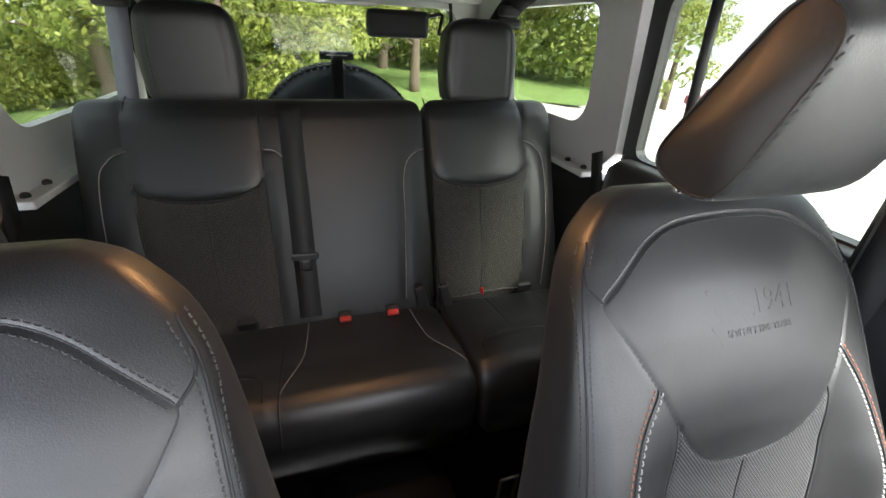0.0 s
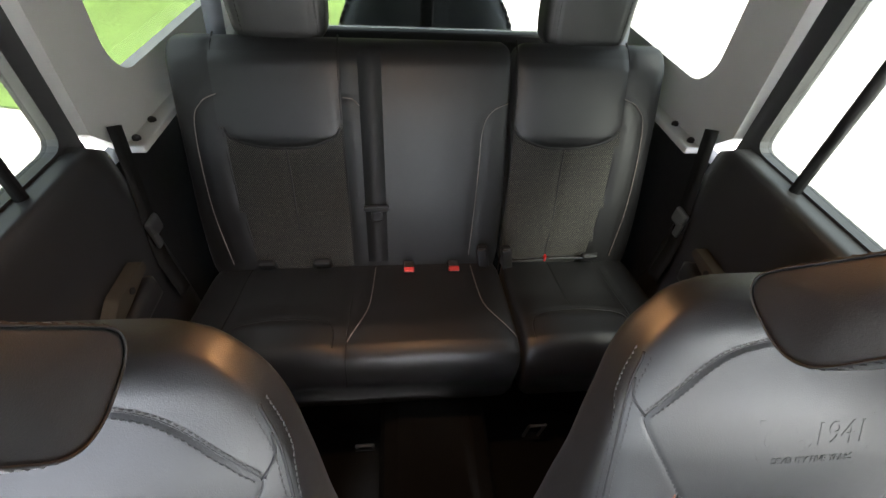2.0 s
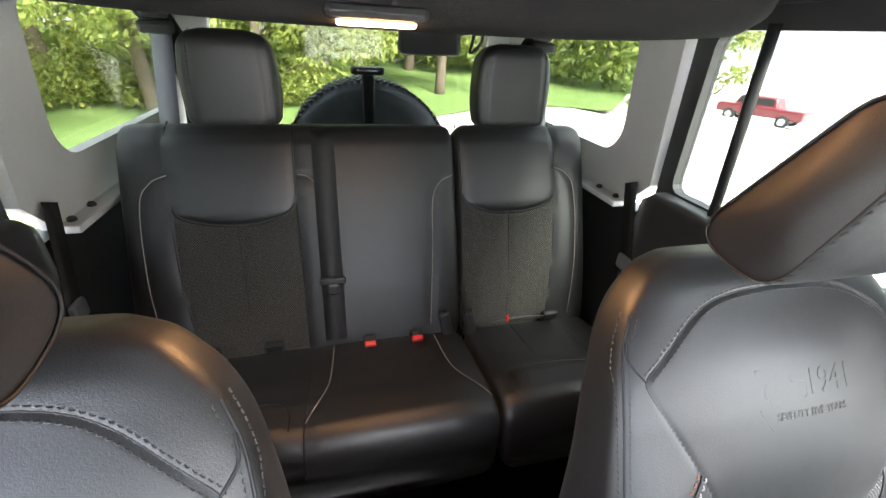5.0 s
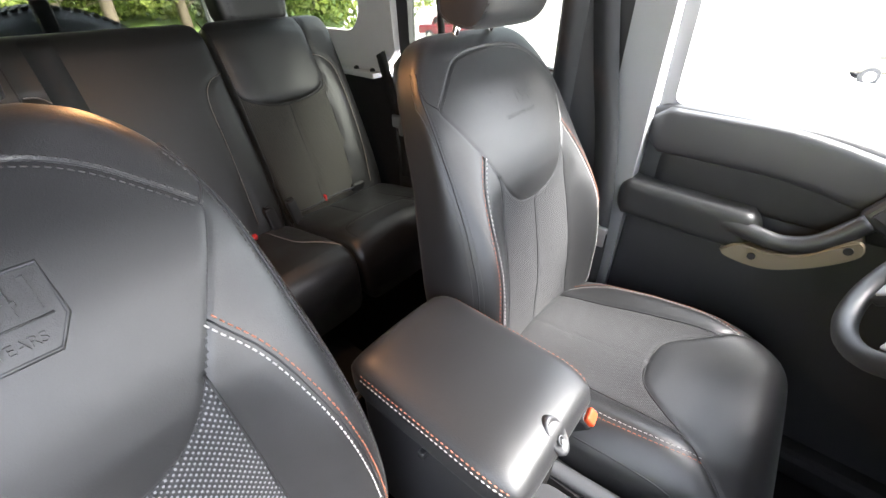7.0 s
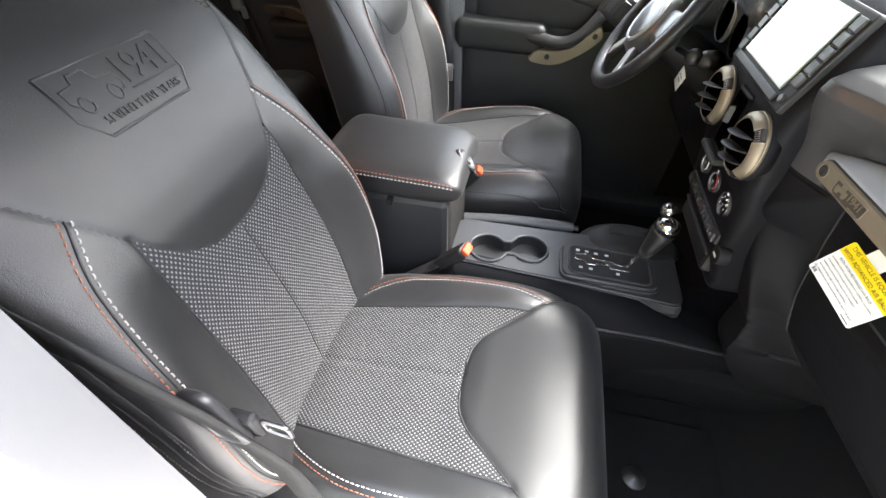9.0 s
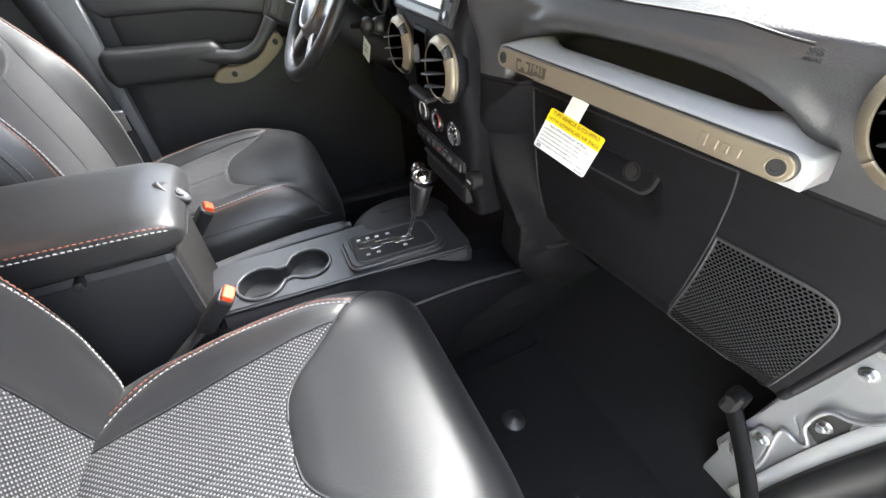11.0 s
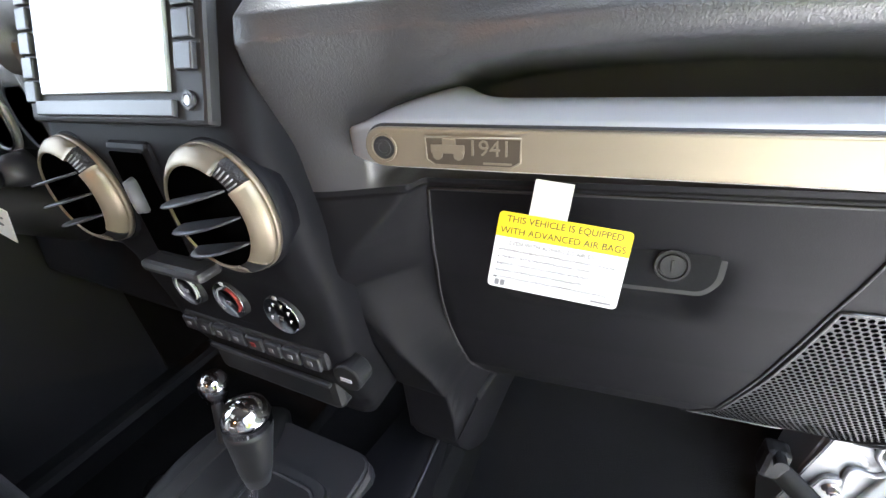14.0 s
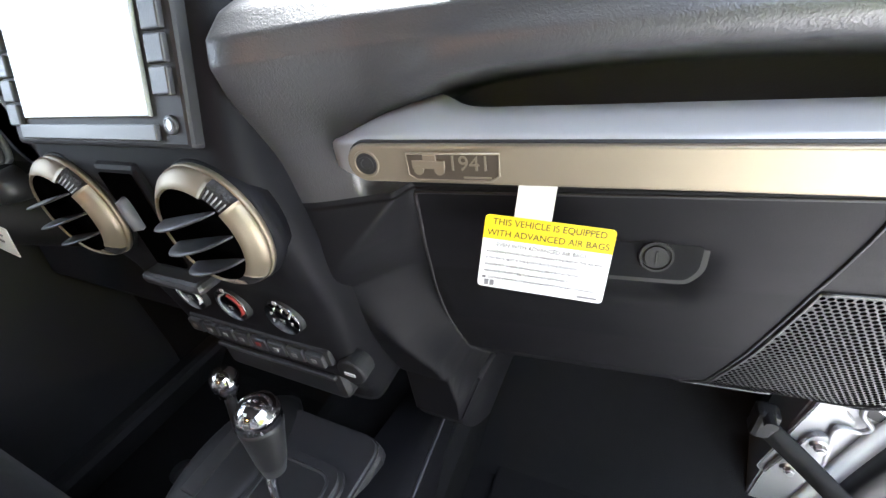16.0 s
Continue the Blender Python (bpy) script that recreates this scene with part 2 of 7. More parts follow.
def cyl(r, h, m=None, r2=None, n=32, bevel=0.0):
    bm = bmesh.new()
    bmesh.ops.create_cone(bm, cap_ends=True, segments=n, radius1=r, radius2=r if r2 is None else r2, depth=h)
    if bevel:
        rim = [e for e in bm.edges if abs(e.verts[0].co.z - e.verts[1].co.z) < 1e-6]
        bmesh.ops.bevel(bm, geom=rim, offset=bevel, segments=3, affect="EDGES", profile=0.5)
    if m is not None:
        bmesh.ops.transform(bm, matrix=m, verts=bm.verts)
    return bm


def lathe(profile, m=None, n=40):
    """Turned body: (radius, height) pairs about z."""
    v, q = [], []
    for r, h in profile:
        for k in range(n):
            a = 2 * math.pi * k / n
            v.append((r * math.cos(a), r * math.sin(a), h))
    for i in range(len(profile) - 1):
        for k in range(n):
            a, b = i * n + k, i * n + (k + 1) % n
            q.append((a, b, b + n, a + n))
    bm = bmesh.new()
    vs = [bm.verts.new(p) for p in v]
    for f in q:
        bm.faces.new([vs[i] for i in f])
    if profile[0][0] > 1e-4:
        bm.faces.new([vs[i] for i in reversed(range(n))])
    if profile[-1][0] > 1e-4:
        bm.faces.new([vs[(len(profile) - 1) * n + i] for i in range(n)])
    bmesh.ops.remove_doubles(bm, verts=bm.verts, dist=1e-5)
    if m is not None:
        bmesh.ops.transform(bm, matrix=m, verts=bm.verts)
    return bm


def smooth_line(points, n=60):
    """Catmull-Rom line through the points, n samples."""
    p = np.array(points, float)
    p = np.vstack([2 * p[0] - p[1], p, 2 * p[-1] - p[-2]])
    out = []
    for u in np.linspace(0, len(p) - 3 - 1e-9, n):
        i = int(u)
        t = u - i
        a, b, c, d = p[i:i + 4]
        out.append(0.5 * ((2 * b) + (c - a) * t + (2 * a - 5 * b + 4 * c - d) * t * t + (3 * b - a - 3 * c + d) * t ** 3))
    return np.array(out)


def tube(line, r, n=10, flat=1.0, closed=False, up=(0, 0, 1)):
    """Round or flattened cord along a line: verts, faces. r may be a number or one per point."""
    p = np.asarray(line, float)
    k = len(p)
    t = np.gradient(p, axis=0)
    if closed:
        t = np.roll(p, -1, 0) - np.roll(p, 1, 0)
    t /= np.linalg.norm(t, axis=1)[:, None] + 1e-12
    rr = np.broadcast_to(np.asarray(r, float), (k,))
    v = []
    side = np.cross(t[0], up)
    if np.linalg.norm(side) < 1e-3:
        side = np.cross(t[0], (1, 0, 0))
    side /= np.linalg.norm(side)
    for i in range(k):
        side = side - t[i] * (side @ t[i])
        side /= np.linalg.norm(side) + 1e-12
        nor = np.cross(side, t[i])
        for a in np.arange(n) * 2 * math.pi / n:
            v.append(p[i] + rr[i] * (math.cos(a) * side + flat * math.sin(a) * nor))
    q = []
    for i in range(k if closed else k - 1):
        for j in range(n):
            a, b = i * n + j, i * n + (j + 1) % n
            c, d = ((i + 1) % k) * n + (j + 1) % n, ((i + 1) % k) * n + j
            q.append((a, b, c, d))
    if not closed:
        q.append(tuple(reversed(range(n))))
        q.append(tuple((k - 1) * n + j for j in range(n)))
    return v, q


def strap(line, width, thick, across):
    """Flat webbing along a line; across: the direction of its width."""
    p = np.asarray(line, float)
    t = np.gradient(p, axis=0)
    t /= np.linalg.norm(t, axis=1)[:, None]
    a = np.array(across, float)
    v, q = [], []
    for i in range(len(p)):
        s = a - t[i] * (a @ t[i])
        s /= np.linalg.norm(s)
        nn = np.cross(s, t[i])
        for x, y in ((-.5, -.5), (.5, -.5), (.5, .5), (-.5, .5)):
            v.append(p[i] + s * x * width + nn * y * thick)
    for i in range(len(p) - 1):
        for j in range(4):
            q.append((i * 4 + j, i * 4 + (j + 1) % 4, i * 4 + 4 + (j + 1) % 4, i * 4 + 4 + j))
    q += [(3, 2, 1, 0), tuple(len(v) - 4 + j for j in range(4))]
    return v, q


def sstep(a, b, x):
    t = np.clip((x - a) / (b - a), 0, 1)
    return t * t * (3 - 2 * t)


def seg_dist(px, py, line):
    """Distance of the points from a polyline in the plane."""
    best = np.full(np.shape(px), 1e9)
    for (ax, ay), (bx, by) in zip(line[:-1], line[1:]):
        dx, dy = bx - ax, by - ay
        t = np.clip(((px - ax) * dx + (py - ay) * dy) / (dx * dx + dy * dy + 1e-12), 0, 1)
        best = np.minimum(best, np.hypot(px - ax - t * dx, py - ay - t * dy))
    return best


def inside(px, py, poly):
    r = np.zeros(np.shape(px), bool)
    for (ax, ay), (bx, by) in zip(poly, poly[1:] + poly[:1]):
        c = ((ay > py) != (by > py)) & (px < (bx - ax) * (py - ay) / (by - ay + 1e-15) + ax)
        r ^= c
    return r


def loop_shape(n, e):
    """A rounded-square loop of n points, evenly spaced along its length."""
    a = np.linspace(0, 2 * math.pi, 2000, endpoint=False)
    x = np.sign(np.cos(a)) * np.abs(np.cos(a)) ** e
    y = np.sign(np.sin(a)) * np.abs(np.sin(a)) ** e
    s = np.concatenate([[0], np.cumsum(np.hypot(np.diff(np.append(x, x[0])), np.diff(np.append(y, y[0]))))])
    u = np.linspace(0, s[-1], n, endpoint=False)
    return np.interp(u, s, np.append(x, x[0])), np.interp(u, s, np.append(y, y[0]))


def loop_faces(m, n, caps=True):
    i, j = np.meshgrid(np.arange(m - 1), np.arange(n), indexing="ij")
    a = (i * n + j).ravel()
    b = (i * n + (j + 1) % n).ravel()
    q = np.stack([a, b, b + n, a + n], 1).tolist()
    if caps:
        q.append(list(reversed(range(n))))
        q.append([(m - 1) * n + k for k in range(n)])
    return q


def pad(sections, n=64, e=0.5, axis="y", caps=True):
    """A soft body through sections (place along the axis, centre a, centre b, half a, half b): verts, faces."""
    lx, ly = loop_shape(n, e)
    v = []
    for s, ca, cb, ha, hb in sections:
        for x, y in zip(lx, ly):
            a, b = ca + ha * x, cb + hb * y
            v.append({"y": (a, s, b), "x": (s, a, b), "z": (a, b, s)}[axis])
    return v, loop_faces(len(sections), n, caps)


def pillow_sections(l0, l1, half, centre, roundness=0.03, m=14, power=2.5):
    """Sections of a cushion-like bar between l0 and l1 whose ends are rounded off."""
    out = []
    for u in np.linspace(-1, 1, m):
        d = min(1.0, (1 - abs(u)) * (l1 - l0) / 2 / roundness)
        k = (1 - (1 - d) ** power) ** (1 / power) if d < 1 else 1.0
        k = max(k, 0.02)
        s = (l0 + l1) / 2 + u * (l1 - l0) / 2
        out.append((s, centre[0], centre[1], half[0] - roundness * (1 - k), half[1] - roundness * (1 - k)))
    return out


def stitches(line, normal, length=0.0055, gap=0.0028, r=0.0009, lift=0.0012, skew=0.0):
    """A row of short raised threads along a line in space."""
    p = np.asarray(line, float)
    nn = np.asarray(normal, float)
    if nn.ndim == 1:
        nn = np.broadcast_to(nn, p.shape)
    s = np.concatenate([[0], np.cumsum(np.linalg.norm(np.diff(p, axis=0), axis=1))])
    v, q = [], []
    u = 0.0
    while u + length < s[-1]:
        a = np.array([np.interp(u, s, p[:, k]) for k in range(3)])
        b = np.array([np.interp(u + length, s, p[:, k]) for k in range(3)])
        m = np.array([np.interp(u, s, nn[:, k]) for k in range(3)])
        m /= np.linalg.norm(m) + 1e-9
        t = (b - a) / (np.linalg.norm(b - a) + 1e-9)
        w = np.cross(t, m)
        b0 = len(v)
        for k, c in ((0.0, a), (0.5, (a + b) / 2), (1.0, b)):
            h = lift + (r if k == 0.5 else -r * 0.5)
            off = w * skew * (k - 0.5)
            v += [c + off - w * r + m * (h - r), c + off + m * (h + r * 0.4), c + off + w * r + m * (h - r)]
        for k in (0, 3):
            q += [(b0 + k, b0 + k + 1, b0 + k + 4, b0 + k + 3), (b0 + k + 1, b0 + k + 2, b0 + k + 5, b0 + k + 4)]
        u += length + gap
    return v, q


def lettering(name, text, size, m, material, parent, depth=0.0004, label=""):
    c = bpy.data.curves.new(name, "FONT")
    c.body, c.size, c.extrude = text, size, depth
    c.align_x, c.align_y = "CENTER", "CENTER"
    tmp = bpy.data.objects.new(name, c)
    me = bpy.data.meshes.new_from_object(tmp)
    bpy.data.objects.remove(tmp)
    me.transform(m)
    me.materials.append(material)
    ob = new(name, me)
    ob.parent = parent
    ob.matrix_parent_inverse = Matrix.Translation(-parent.location)
    return tagged(ob, label) if label else ob


FACE = Matrix.Rotation(radians(90), 4, "X")      # writing that faces the back of the car


def eased(rows, n=160):
    """Rows resampled along a shape-keeping cubic, so that no crease shows between them."""
    r = np.array(rows, float)
    x, y = r[:, 0], r[:, 1:]
    h = np.diff(x)[:, None]
    d = np.diff(y, axis=0) / h
    m = np.zeros_like(y)
    a, b, h0, h1 = d[:-1], d[1:], h[:-1], h[1:]
    ok = a * b > 0
    w1, w2 = 2 * h1 + h0, h1 + 2 * h0
    m[1:-1] = np.where(ok, (w1 + w2) / (w1 / np.where(ok, a, 1) + w2 / np.where(ok, b, 1)), 0)
    m[0], m[-1] = d[0], d[-1]
    xs = np.unique(np.concatenate([np.linspace(x[0], x[-1], n), x]))
    k = np.clip(np.searchsorted(x, xs, "right") - 1, 0, len(x) - 2)
    t = ((xs - x[k]) / (x[k + 1] - x[k]))[:, None]
    hk = h[k]
    ys = (1 + 2 * t) * (1 - t) ** 2 * y[k] + t * (1 - t) ** 2 * hk * m[k] + t * t * (3 - 2 * t) * y[k + 1] + t * t * (t - 1) * hk * m[k + 1]
    return np.concatenate([xs[:, None], ys], 1)


class Upholstery:
    """A padded body: rounded loops across, rows along a straight axis, with bumps and sewn grooves on its face."""

    def __init__(self, base, along, out, rows, e=0.42, n=150):
        self.b, self.u, self.o = (np.array(k, float) for k in (base, along, out))
        self.u, self.o = self.u / np.linalg.norm(self.u), self.o / np.linalg.norm(self.o)
        self.x = np.cross(self.u, self.o)
        if self.x[0] < 0:
            self.x = -self.x
        self.rows = eased(rows)      # s, half width, half depth, face offset
        self.e, self.n = e, n
        self.bump = lambda x, s: 0 * x
        self.seams = []
        self.groove = (0.0036, 0.0048)

    def at(self, k, s):
        return np.interp(s, self.rows[:, 0], self.rows[:, k])

    def raise_(self, x, s):
        r = self.bump(x, s)
        for line in self.seams:
            d = seg_dist(x, s, line)
            r = r - self.groove[0] * np.exp(-(d / self.groove[1]) ** 2)
        return r

    def face(self, x, s, lift=0.0):
        x, s = np.broadcast_arrays(np.asarray(x, float), np.asarray(s, float))
        w, d, c = self.at(1, s), self.at(2, s), self.at(3, s)
        t = np.clip(np.abs(x / w), 0, 0.999)
        h = c - d + d * (1 - t ** (2 / self.e)) ** (self.e / 2) + self.raise_(x, s) * (1 - t ** 8) + lift
        return self.b + s[..., None] * self.u + x[..., None] * self.x + h[..., None] * self.o

    def build(self, parent, shell, material, regions, step=0.005, label=""):
        s0, s1 = self.rows[0, 0], self.rows[-1, 0]
        ss = np.arange(s0, s1 + step * 0.5, step)
        ss[-1] = s1
        lx, ly = loop_shape(self.n, self.e)
        S, X = np.repeat(ss[:, None], self.n, 1), self.at(1, ss)[:, None] * lx[None, :]
        D, C = self.at(2, ss)[:, None], self.at(3, ss)[:, None]
        H = C - D + D * ly[None, :]
        W = self.at(1, ss)[:, None]
        front = ly[None, :] > 0.05
        T = np.clip(np.abs(X / W), 0, 1)
        H = H + np.where(front, self.raise_(X, S) * (1 - T ** 8), 0)
        P = self.b + S[..., None] * self.u + X[..., None] * self.x + H[..., None] * self.o
        v = P.reshape(-1, 3)
        uv = np.stack([X.ravel(), S.ravel()], 1)
        faces = loop_faces(len(ss), self.n)
        q = np.array(faces[:-2])
        cx, cs = uv[q].mean(1).T
        cf = np.tile(((ly + np.roll(ly, -1)) / 2 > 0.3), len(ss) - 1)
        owner = np.zeros(len(q), int)
        for k, (name, poly, m, lab) in enumerate(regions):
            owner[(owner == 0) & cf & inside(cx, cs, poly)] = k + 1
        made = []
        for k in range(len(regions) + 1):
            sel = q[owner == k]
            if not len(sel):
                continue
            used, inv = np.unique(sel, return_inverse=True)
            fs = inv.reshape(sel.shape).tolist()
            vv = v[used]
            if k == 0:
                remap = {a: i for i, a in enumerate(used)}
                for cap in faces[-2:]:
                    if all(a in remap for a in cap):
                        fs.append([remap[a] for a in cap])
                made.append(mesh_ob(shell, vv, fs, material, parent, label, uv=uv[used]))
            else:
                name, poly, m, lab = regions[k - 1]
                made.append(mesh_ob(name, vv, fs, m, parent, lab, uv=uv[used]))
        return made

    def cord(self, name, line, parent, material, r=0.0016, lift=0.0, n=60):
        p = smooth_line(line, n)
        w = self.face(p[:, 0], p[:, 1], lift)
        return mesh_ob(name, *tube(w, r, 6, up=tuple(self.o)), material, parent)

    def sew(self, name, line, parent, material, shift=0.0, n=120, **kw):
        p = smooth_line(line, n)
        t = np.gradient(p, axis=0)
        t /= np.linalg.norm(t, axis=1)[:, None] + 1e-9
        p = p + shift * np.stack([-t[:, 1], t[:, 0]], 1)
        return mesh_ob(name, *stitches(self.face(p[:, 0], p[:, 1]), self.o, **kw), material, parent)


def rounded(loop, r=0.03, n=5):
    p = [np.array(k, float) for k in loop]
    out = []
    for i in range(len(p)):
        a, b, c = p[i - 1], p[i], p[(i + 1) % len(p)]
        u, w = (a - b) / np.linalg.norm(a - b), (c - b) / np.linalg.norm(c - b)
        rr = min(r, np.linalg.norm(a - b) * 0.45, np.linalg.norm(c - b) * 0.45)
        for t in np.linspace(0, 1, n):
            q = (1 - t) ** 2 * (b + u * rr) + 2 * t * (1 - t) * b + t * t * (b + w * rr)
            out.append(tuple(q))
    return out


def mirror(line):
    return [(-x, s) for x, s in line]


def headrest(parent, base, along, out, half_w, height, depth, posts=True, e=0.5, rnd=0.045):
    rows = []
    for u in np.linspace(0, 1, 33):
        a = min(1, min(u * 1.25, 1 - u) * height / rnd)
        k = math.sqrt(1 - (1 - a) ** 2) if a < 1 else 1
        rows.append((u * height, half_w * (0.9 + 0.1 * math.sin(math.pi * min(1, u * 1.1))) - 0.05 * (1 - k), depth * (0.3 + 0.7 * k), depth * 0.7 * (k - 1) * 0.8))
    h = Upholstery(base, along, out, rows, e, 110)
    seam = [(half_w * 0.74, -0.01), (half_w * 0.77, height * 0.5), (half_w * 0.7, height * 1.02)]
    h.seams = [smooth_line(k, 20).tolist() for k in (seam, mirror(seam))]
    h.groove = (0.004, 0.004)
    h.bump = lambda x, s: 0.006 * np.cos(np.clip(x / half_w, -1, 1) * 1.5)
    hr = h.build(parent, "headrest", LEATHER_PLAIN, [], 0.006)[0]
    for k in (seam, mirror(seam)):
        h.sew("stitching", k[:], hr, SEAM, 0.004, length=0.006, gap=0.004, r=0.0011)
    if posts:
        for x in (-0.07, 0.07):
            a = h.b + h.x * x - h.o * depth
            mesh_ob("post", *tube([a + h.u * 0.03, a - h.u * 0.09], 0.006, 12), CHROME, hr, "chrome headrest post")
    return h, hr


def front_headrest(parent, cx, slide):
    """A cushion with flat side panels, sewn on along their edge with a broad cross stitch; it leans forward over the backrest."""
    # outline from the side: bottom at the back, bottom in front, top in front, top at the back
    loop = rounded([(-0.334, 1.437), (-0.226, 1.413), (-0.164, 1.592), (-0.214, 1.622)], 0.042, 10)
    y, z = np.array(loop).T
    y = y + slide + 0.035
    # even steps along the outline
    d = np.concatenate([[0], np.cumsum(np.hypot(np.diff(np.append(y, y[0])), np.diff(np.append(z, z[0]))))])
    g = np.linspace(0, d[-1], 97)[:-1]
    y, z = np.interp(g, d, np.append(y, y[0])), np.interp(g, d, np.append(z, z[0]))
    for _ in range(9):
        y, z = ((np.roll(k, 1) + 2 * k + np.roll(k, -1)) / 4 for k in (y, z))
    yc, zc = y.mean(), z.mean()
    n = len(y)

    def ring(x, k):
        return [(cx + x, yc + (a - yc) * k, zc + (c - zc) * k) for a, c in zip(y, z)]
    half = 0.097
    shape = [(-half, 0.925), (-half + 0.003, 0.958), (-half + 0.009, 0.98)] + [(x, 0.982 + 0.02 * math.cos(x / half * 1.3)) for x in np.linspace(-half + 0.018, half - 0.018, 14)] + [(half - 0.009, 0.98), (half - 0.003, 0.958), (half, 0.925)]
    hr = mesh_ob("headrest", [p for x, k in shape for p in ring(x, k)], loop_faces(len(shape), n, False), LEATHER_PLAIN, parent)
    for sg in (-1, 1):
        rows = [(half - 0.0015, 0.925)] + [(half - 0.003 + 0.011 * math.cos(k * 1.57), k) for k in (0.91, 0.86, 0.75, 0.6, 0.45, 0.3, 0.15, 0.03)]
        mesh_ob("side_panel", [p for x, k in rows for p in ring(sg * x, k)], loop_faces(len(rows), n, True), LEATHER_PLAIN, hr, "sewn-in leather side panel")
        mesh_ob("piping", *tube(ring(sg * (half + 0.0005), 0.924), 0.0013, 6, closed=True), SEAM, hr)
        line = np.array(ring(sg * (half - 0.002), 0.947) + ring(sg * (half - 0.002), 0.947)[:1])
        mesh_ob("stitching", *stitches(line, np.array((float(sg), 0, 0)), length=0.0075, gap=0.0035, r=0.0011, lift=0.0001, skew=0.0018), THREAD_BLACK, hr)


def front_seat(cx, label, side, slide):
    """A bucket seat; side +1 where the console lies towards smaller x; slide: how far it is set forward on its rails."""
    weave, weave_label = (CLOTH, "black mesh insert with pale knots") if side > 0 else (CLOTH_FINE, "fine dark woven insert")
    t = thing("front_seat", label, "car seat", "front bucket seats", (cx, 0.15 + slide, FLOOR))
    back_rows = [(-0.09, 0.2, 0.062, -0.02), (0.0, 0.236, 0.07, 0), (0.08, 0.258, 0.07, 0), (0.16, 0.264, 0.07, 0), (0.24, 0.263, 0.07, 0), (0.34, 0.254, 0.068, 0), (0.44, 0.24, 0.062, 0),
                 (0.52, 0.228, 0.056, 0), (0.56, 0.22, 0.051, -0.002), (0.6, 0.208, 0.047, -0.006), (0.635, 0.19, 0.043, -0.011), (0.66, 0.169, 0.038, -0.018), (0.678, 0.146, 0.032, -0.028), (0.688, 0.118, 0.025, -0.038)]
    fwd = [(-0.09, 0), (0.0, 0.0), (0.08, 0.018), (0.18, 0.042), (0.3, 0.054), (0.4, 0.054), (0.48, 0.046), (0.54, 0.032), (0.58, 0.022), (0.62, 0.01), (0.69, 0.0)]
    back_rows = [(s, w, d, c + float(np.interp(s, [k[0] for k in fwd], [k[1] for k in fwd]))) for s, w, d, c in back_rows]
    bk = Upholstery((cx, -0.055 + slide, 0.763), (0, -0.279, 0.960), (0, 0.960, 0.279), back_rows, 0.42, 460)
    half_plate = [(0.0, 0.653), (0.06, 0.65), (0.1, 0.642), (0.13, 0.627), (0.155, 0.607), (0.176, 0.588), (0.192, 0.57), (0.184, 0.548), (0.165, 0.514), (0.143, 0.475), (0.124, 0.438), (0.1, 0.4), (0.07, 0.374), (0.035, 0.361), (0.0, 0.357)]
    plate = smooth_line(half_plate, 85).tolist()
    plate_poly = plate + [(-x, s) for x, s in plate[::-1]]
    ins = [(0.121, 0.434), (0.13, 0.3), (0.138, 0.1), (0.138, -0.08)]
    sew = [(0.145, 0.478), (0.179, 0.416), (0.206, 0.316), (0.22, 0.2), (0.221, 0.11), (0.204, 0.03), (0.176, -0.03)]
    bk.seams = [plate, mirror(plate), ins, mirror(ins), [(0, 0.357), (0, -0.08)]]
    bk.groove = (0.002, 0.0024)

    def bump(x, s):
        a = 0.068 * sstep(0.52, 0.25, s) * sstep(-0.12, 0.06, s)
        ax = np.abs(x)
        w = bk.at(1, s)
        return a * np.exp(-((ax - 0.89 * w) / 0.062) ** 2) + 0.012 * sstep(0.34, 0.42, s) * sstep(0.655, 0.58, s) * np.cos(np.clip(x / 0.2, -1, 1) * 1.4) - 0.006 * np.exp(-(x / 0.1) ** 2) * sstep(0.4, 0.3, s)
    bk.bump = bump
    parts = bk.build(t, "backrest", LEATHER, [("upper_panel", plate_poly, LEATHER_PLAIN, "smooth black leather panel with an embossed badge"), ("insert", ins + mirror(ins)[::-1], weave, weave_label)], 0.0019)
    shell, panel = parts[0], parts[1]
    for k in (plate, mirror(plate)):
        bk.cord("piping", k[::4], shell, SEAM, 0.0012, -0.0006, 90)
    for k in (ins, mirror(ins), [(0, 0.352), (0, 0.2), (0, 0.0)]):
        bk.cord("piping", k, shell, SEAM, 0.0016, 0.0006)
    for sg in (1, -1):
        line = [(sg * x, s) for x, s in sew]
        bk.cord("piping", line, shell, SEAM, 0.0011, 0.0006)
        bk.sew("stitching", line, shell, THREAD_ORANGE, 0.0052 * sg, r=0.0008)
        bk.sew("stitching", line, shell, THREAD_PALE, -0.0052 * sg, r=0.0009)
        # felled seam from the shoulder down the edge of the bolster, sewn twice
        edge = [(sg * k * float(bk.at(1, s)), s) for k, s in ((0.992, 0.632), (0.984, 0.6), (0.972, 0.56), (0.955, 0.5), (0.94, 0.42), (0.935, 0.3), (0.94, 0.16), (0.945, 0.03))]
        bk.cord("piping", edge, shell, SEAM, 0.0016, 0.0008, 90)
        for k in (0.0045, -0.0045):
            bk.sew("stitching", edge, shell, THREAD_BLACK, k, r=0.0009, length=0.0045, gap=0.0022)
        bk.cord("piping", [(sg * 0.192, 0.572), (sg * 0.203, 0.588), (sg * 0.978 * float(bk.at(1, 0.607)), 0.607)], shell, SEAM, 0.0014, 0.0004, 24)
        rim_line = [(sg * x, s) for x, s in plate[:37]]
        for k in (0.0042, -0.0042):
            bk.sew("stitching", rim_line, shell, THREAD_BLACK, k * sg, r=0.0009, length=0.0045, gap=0.0022)
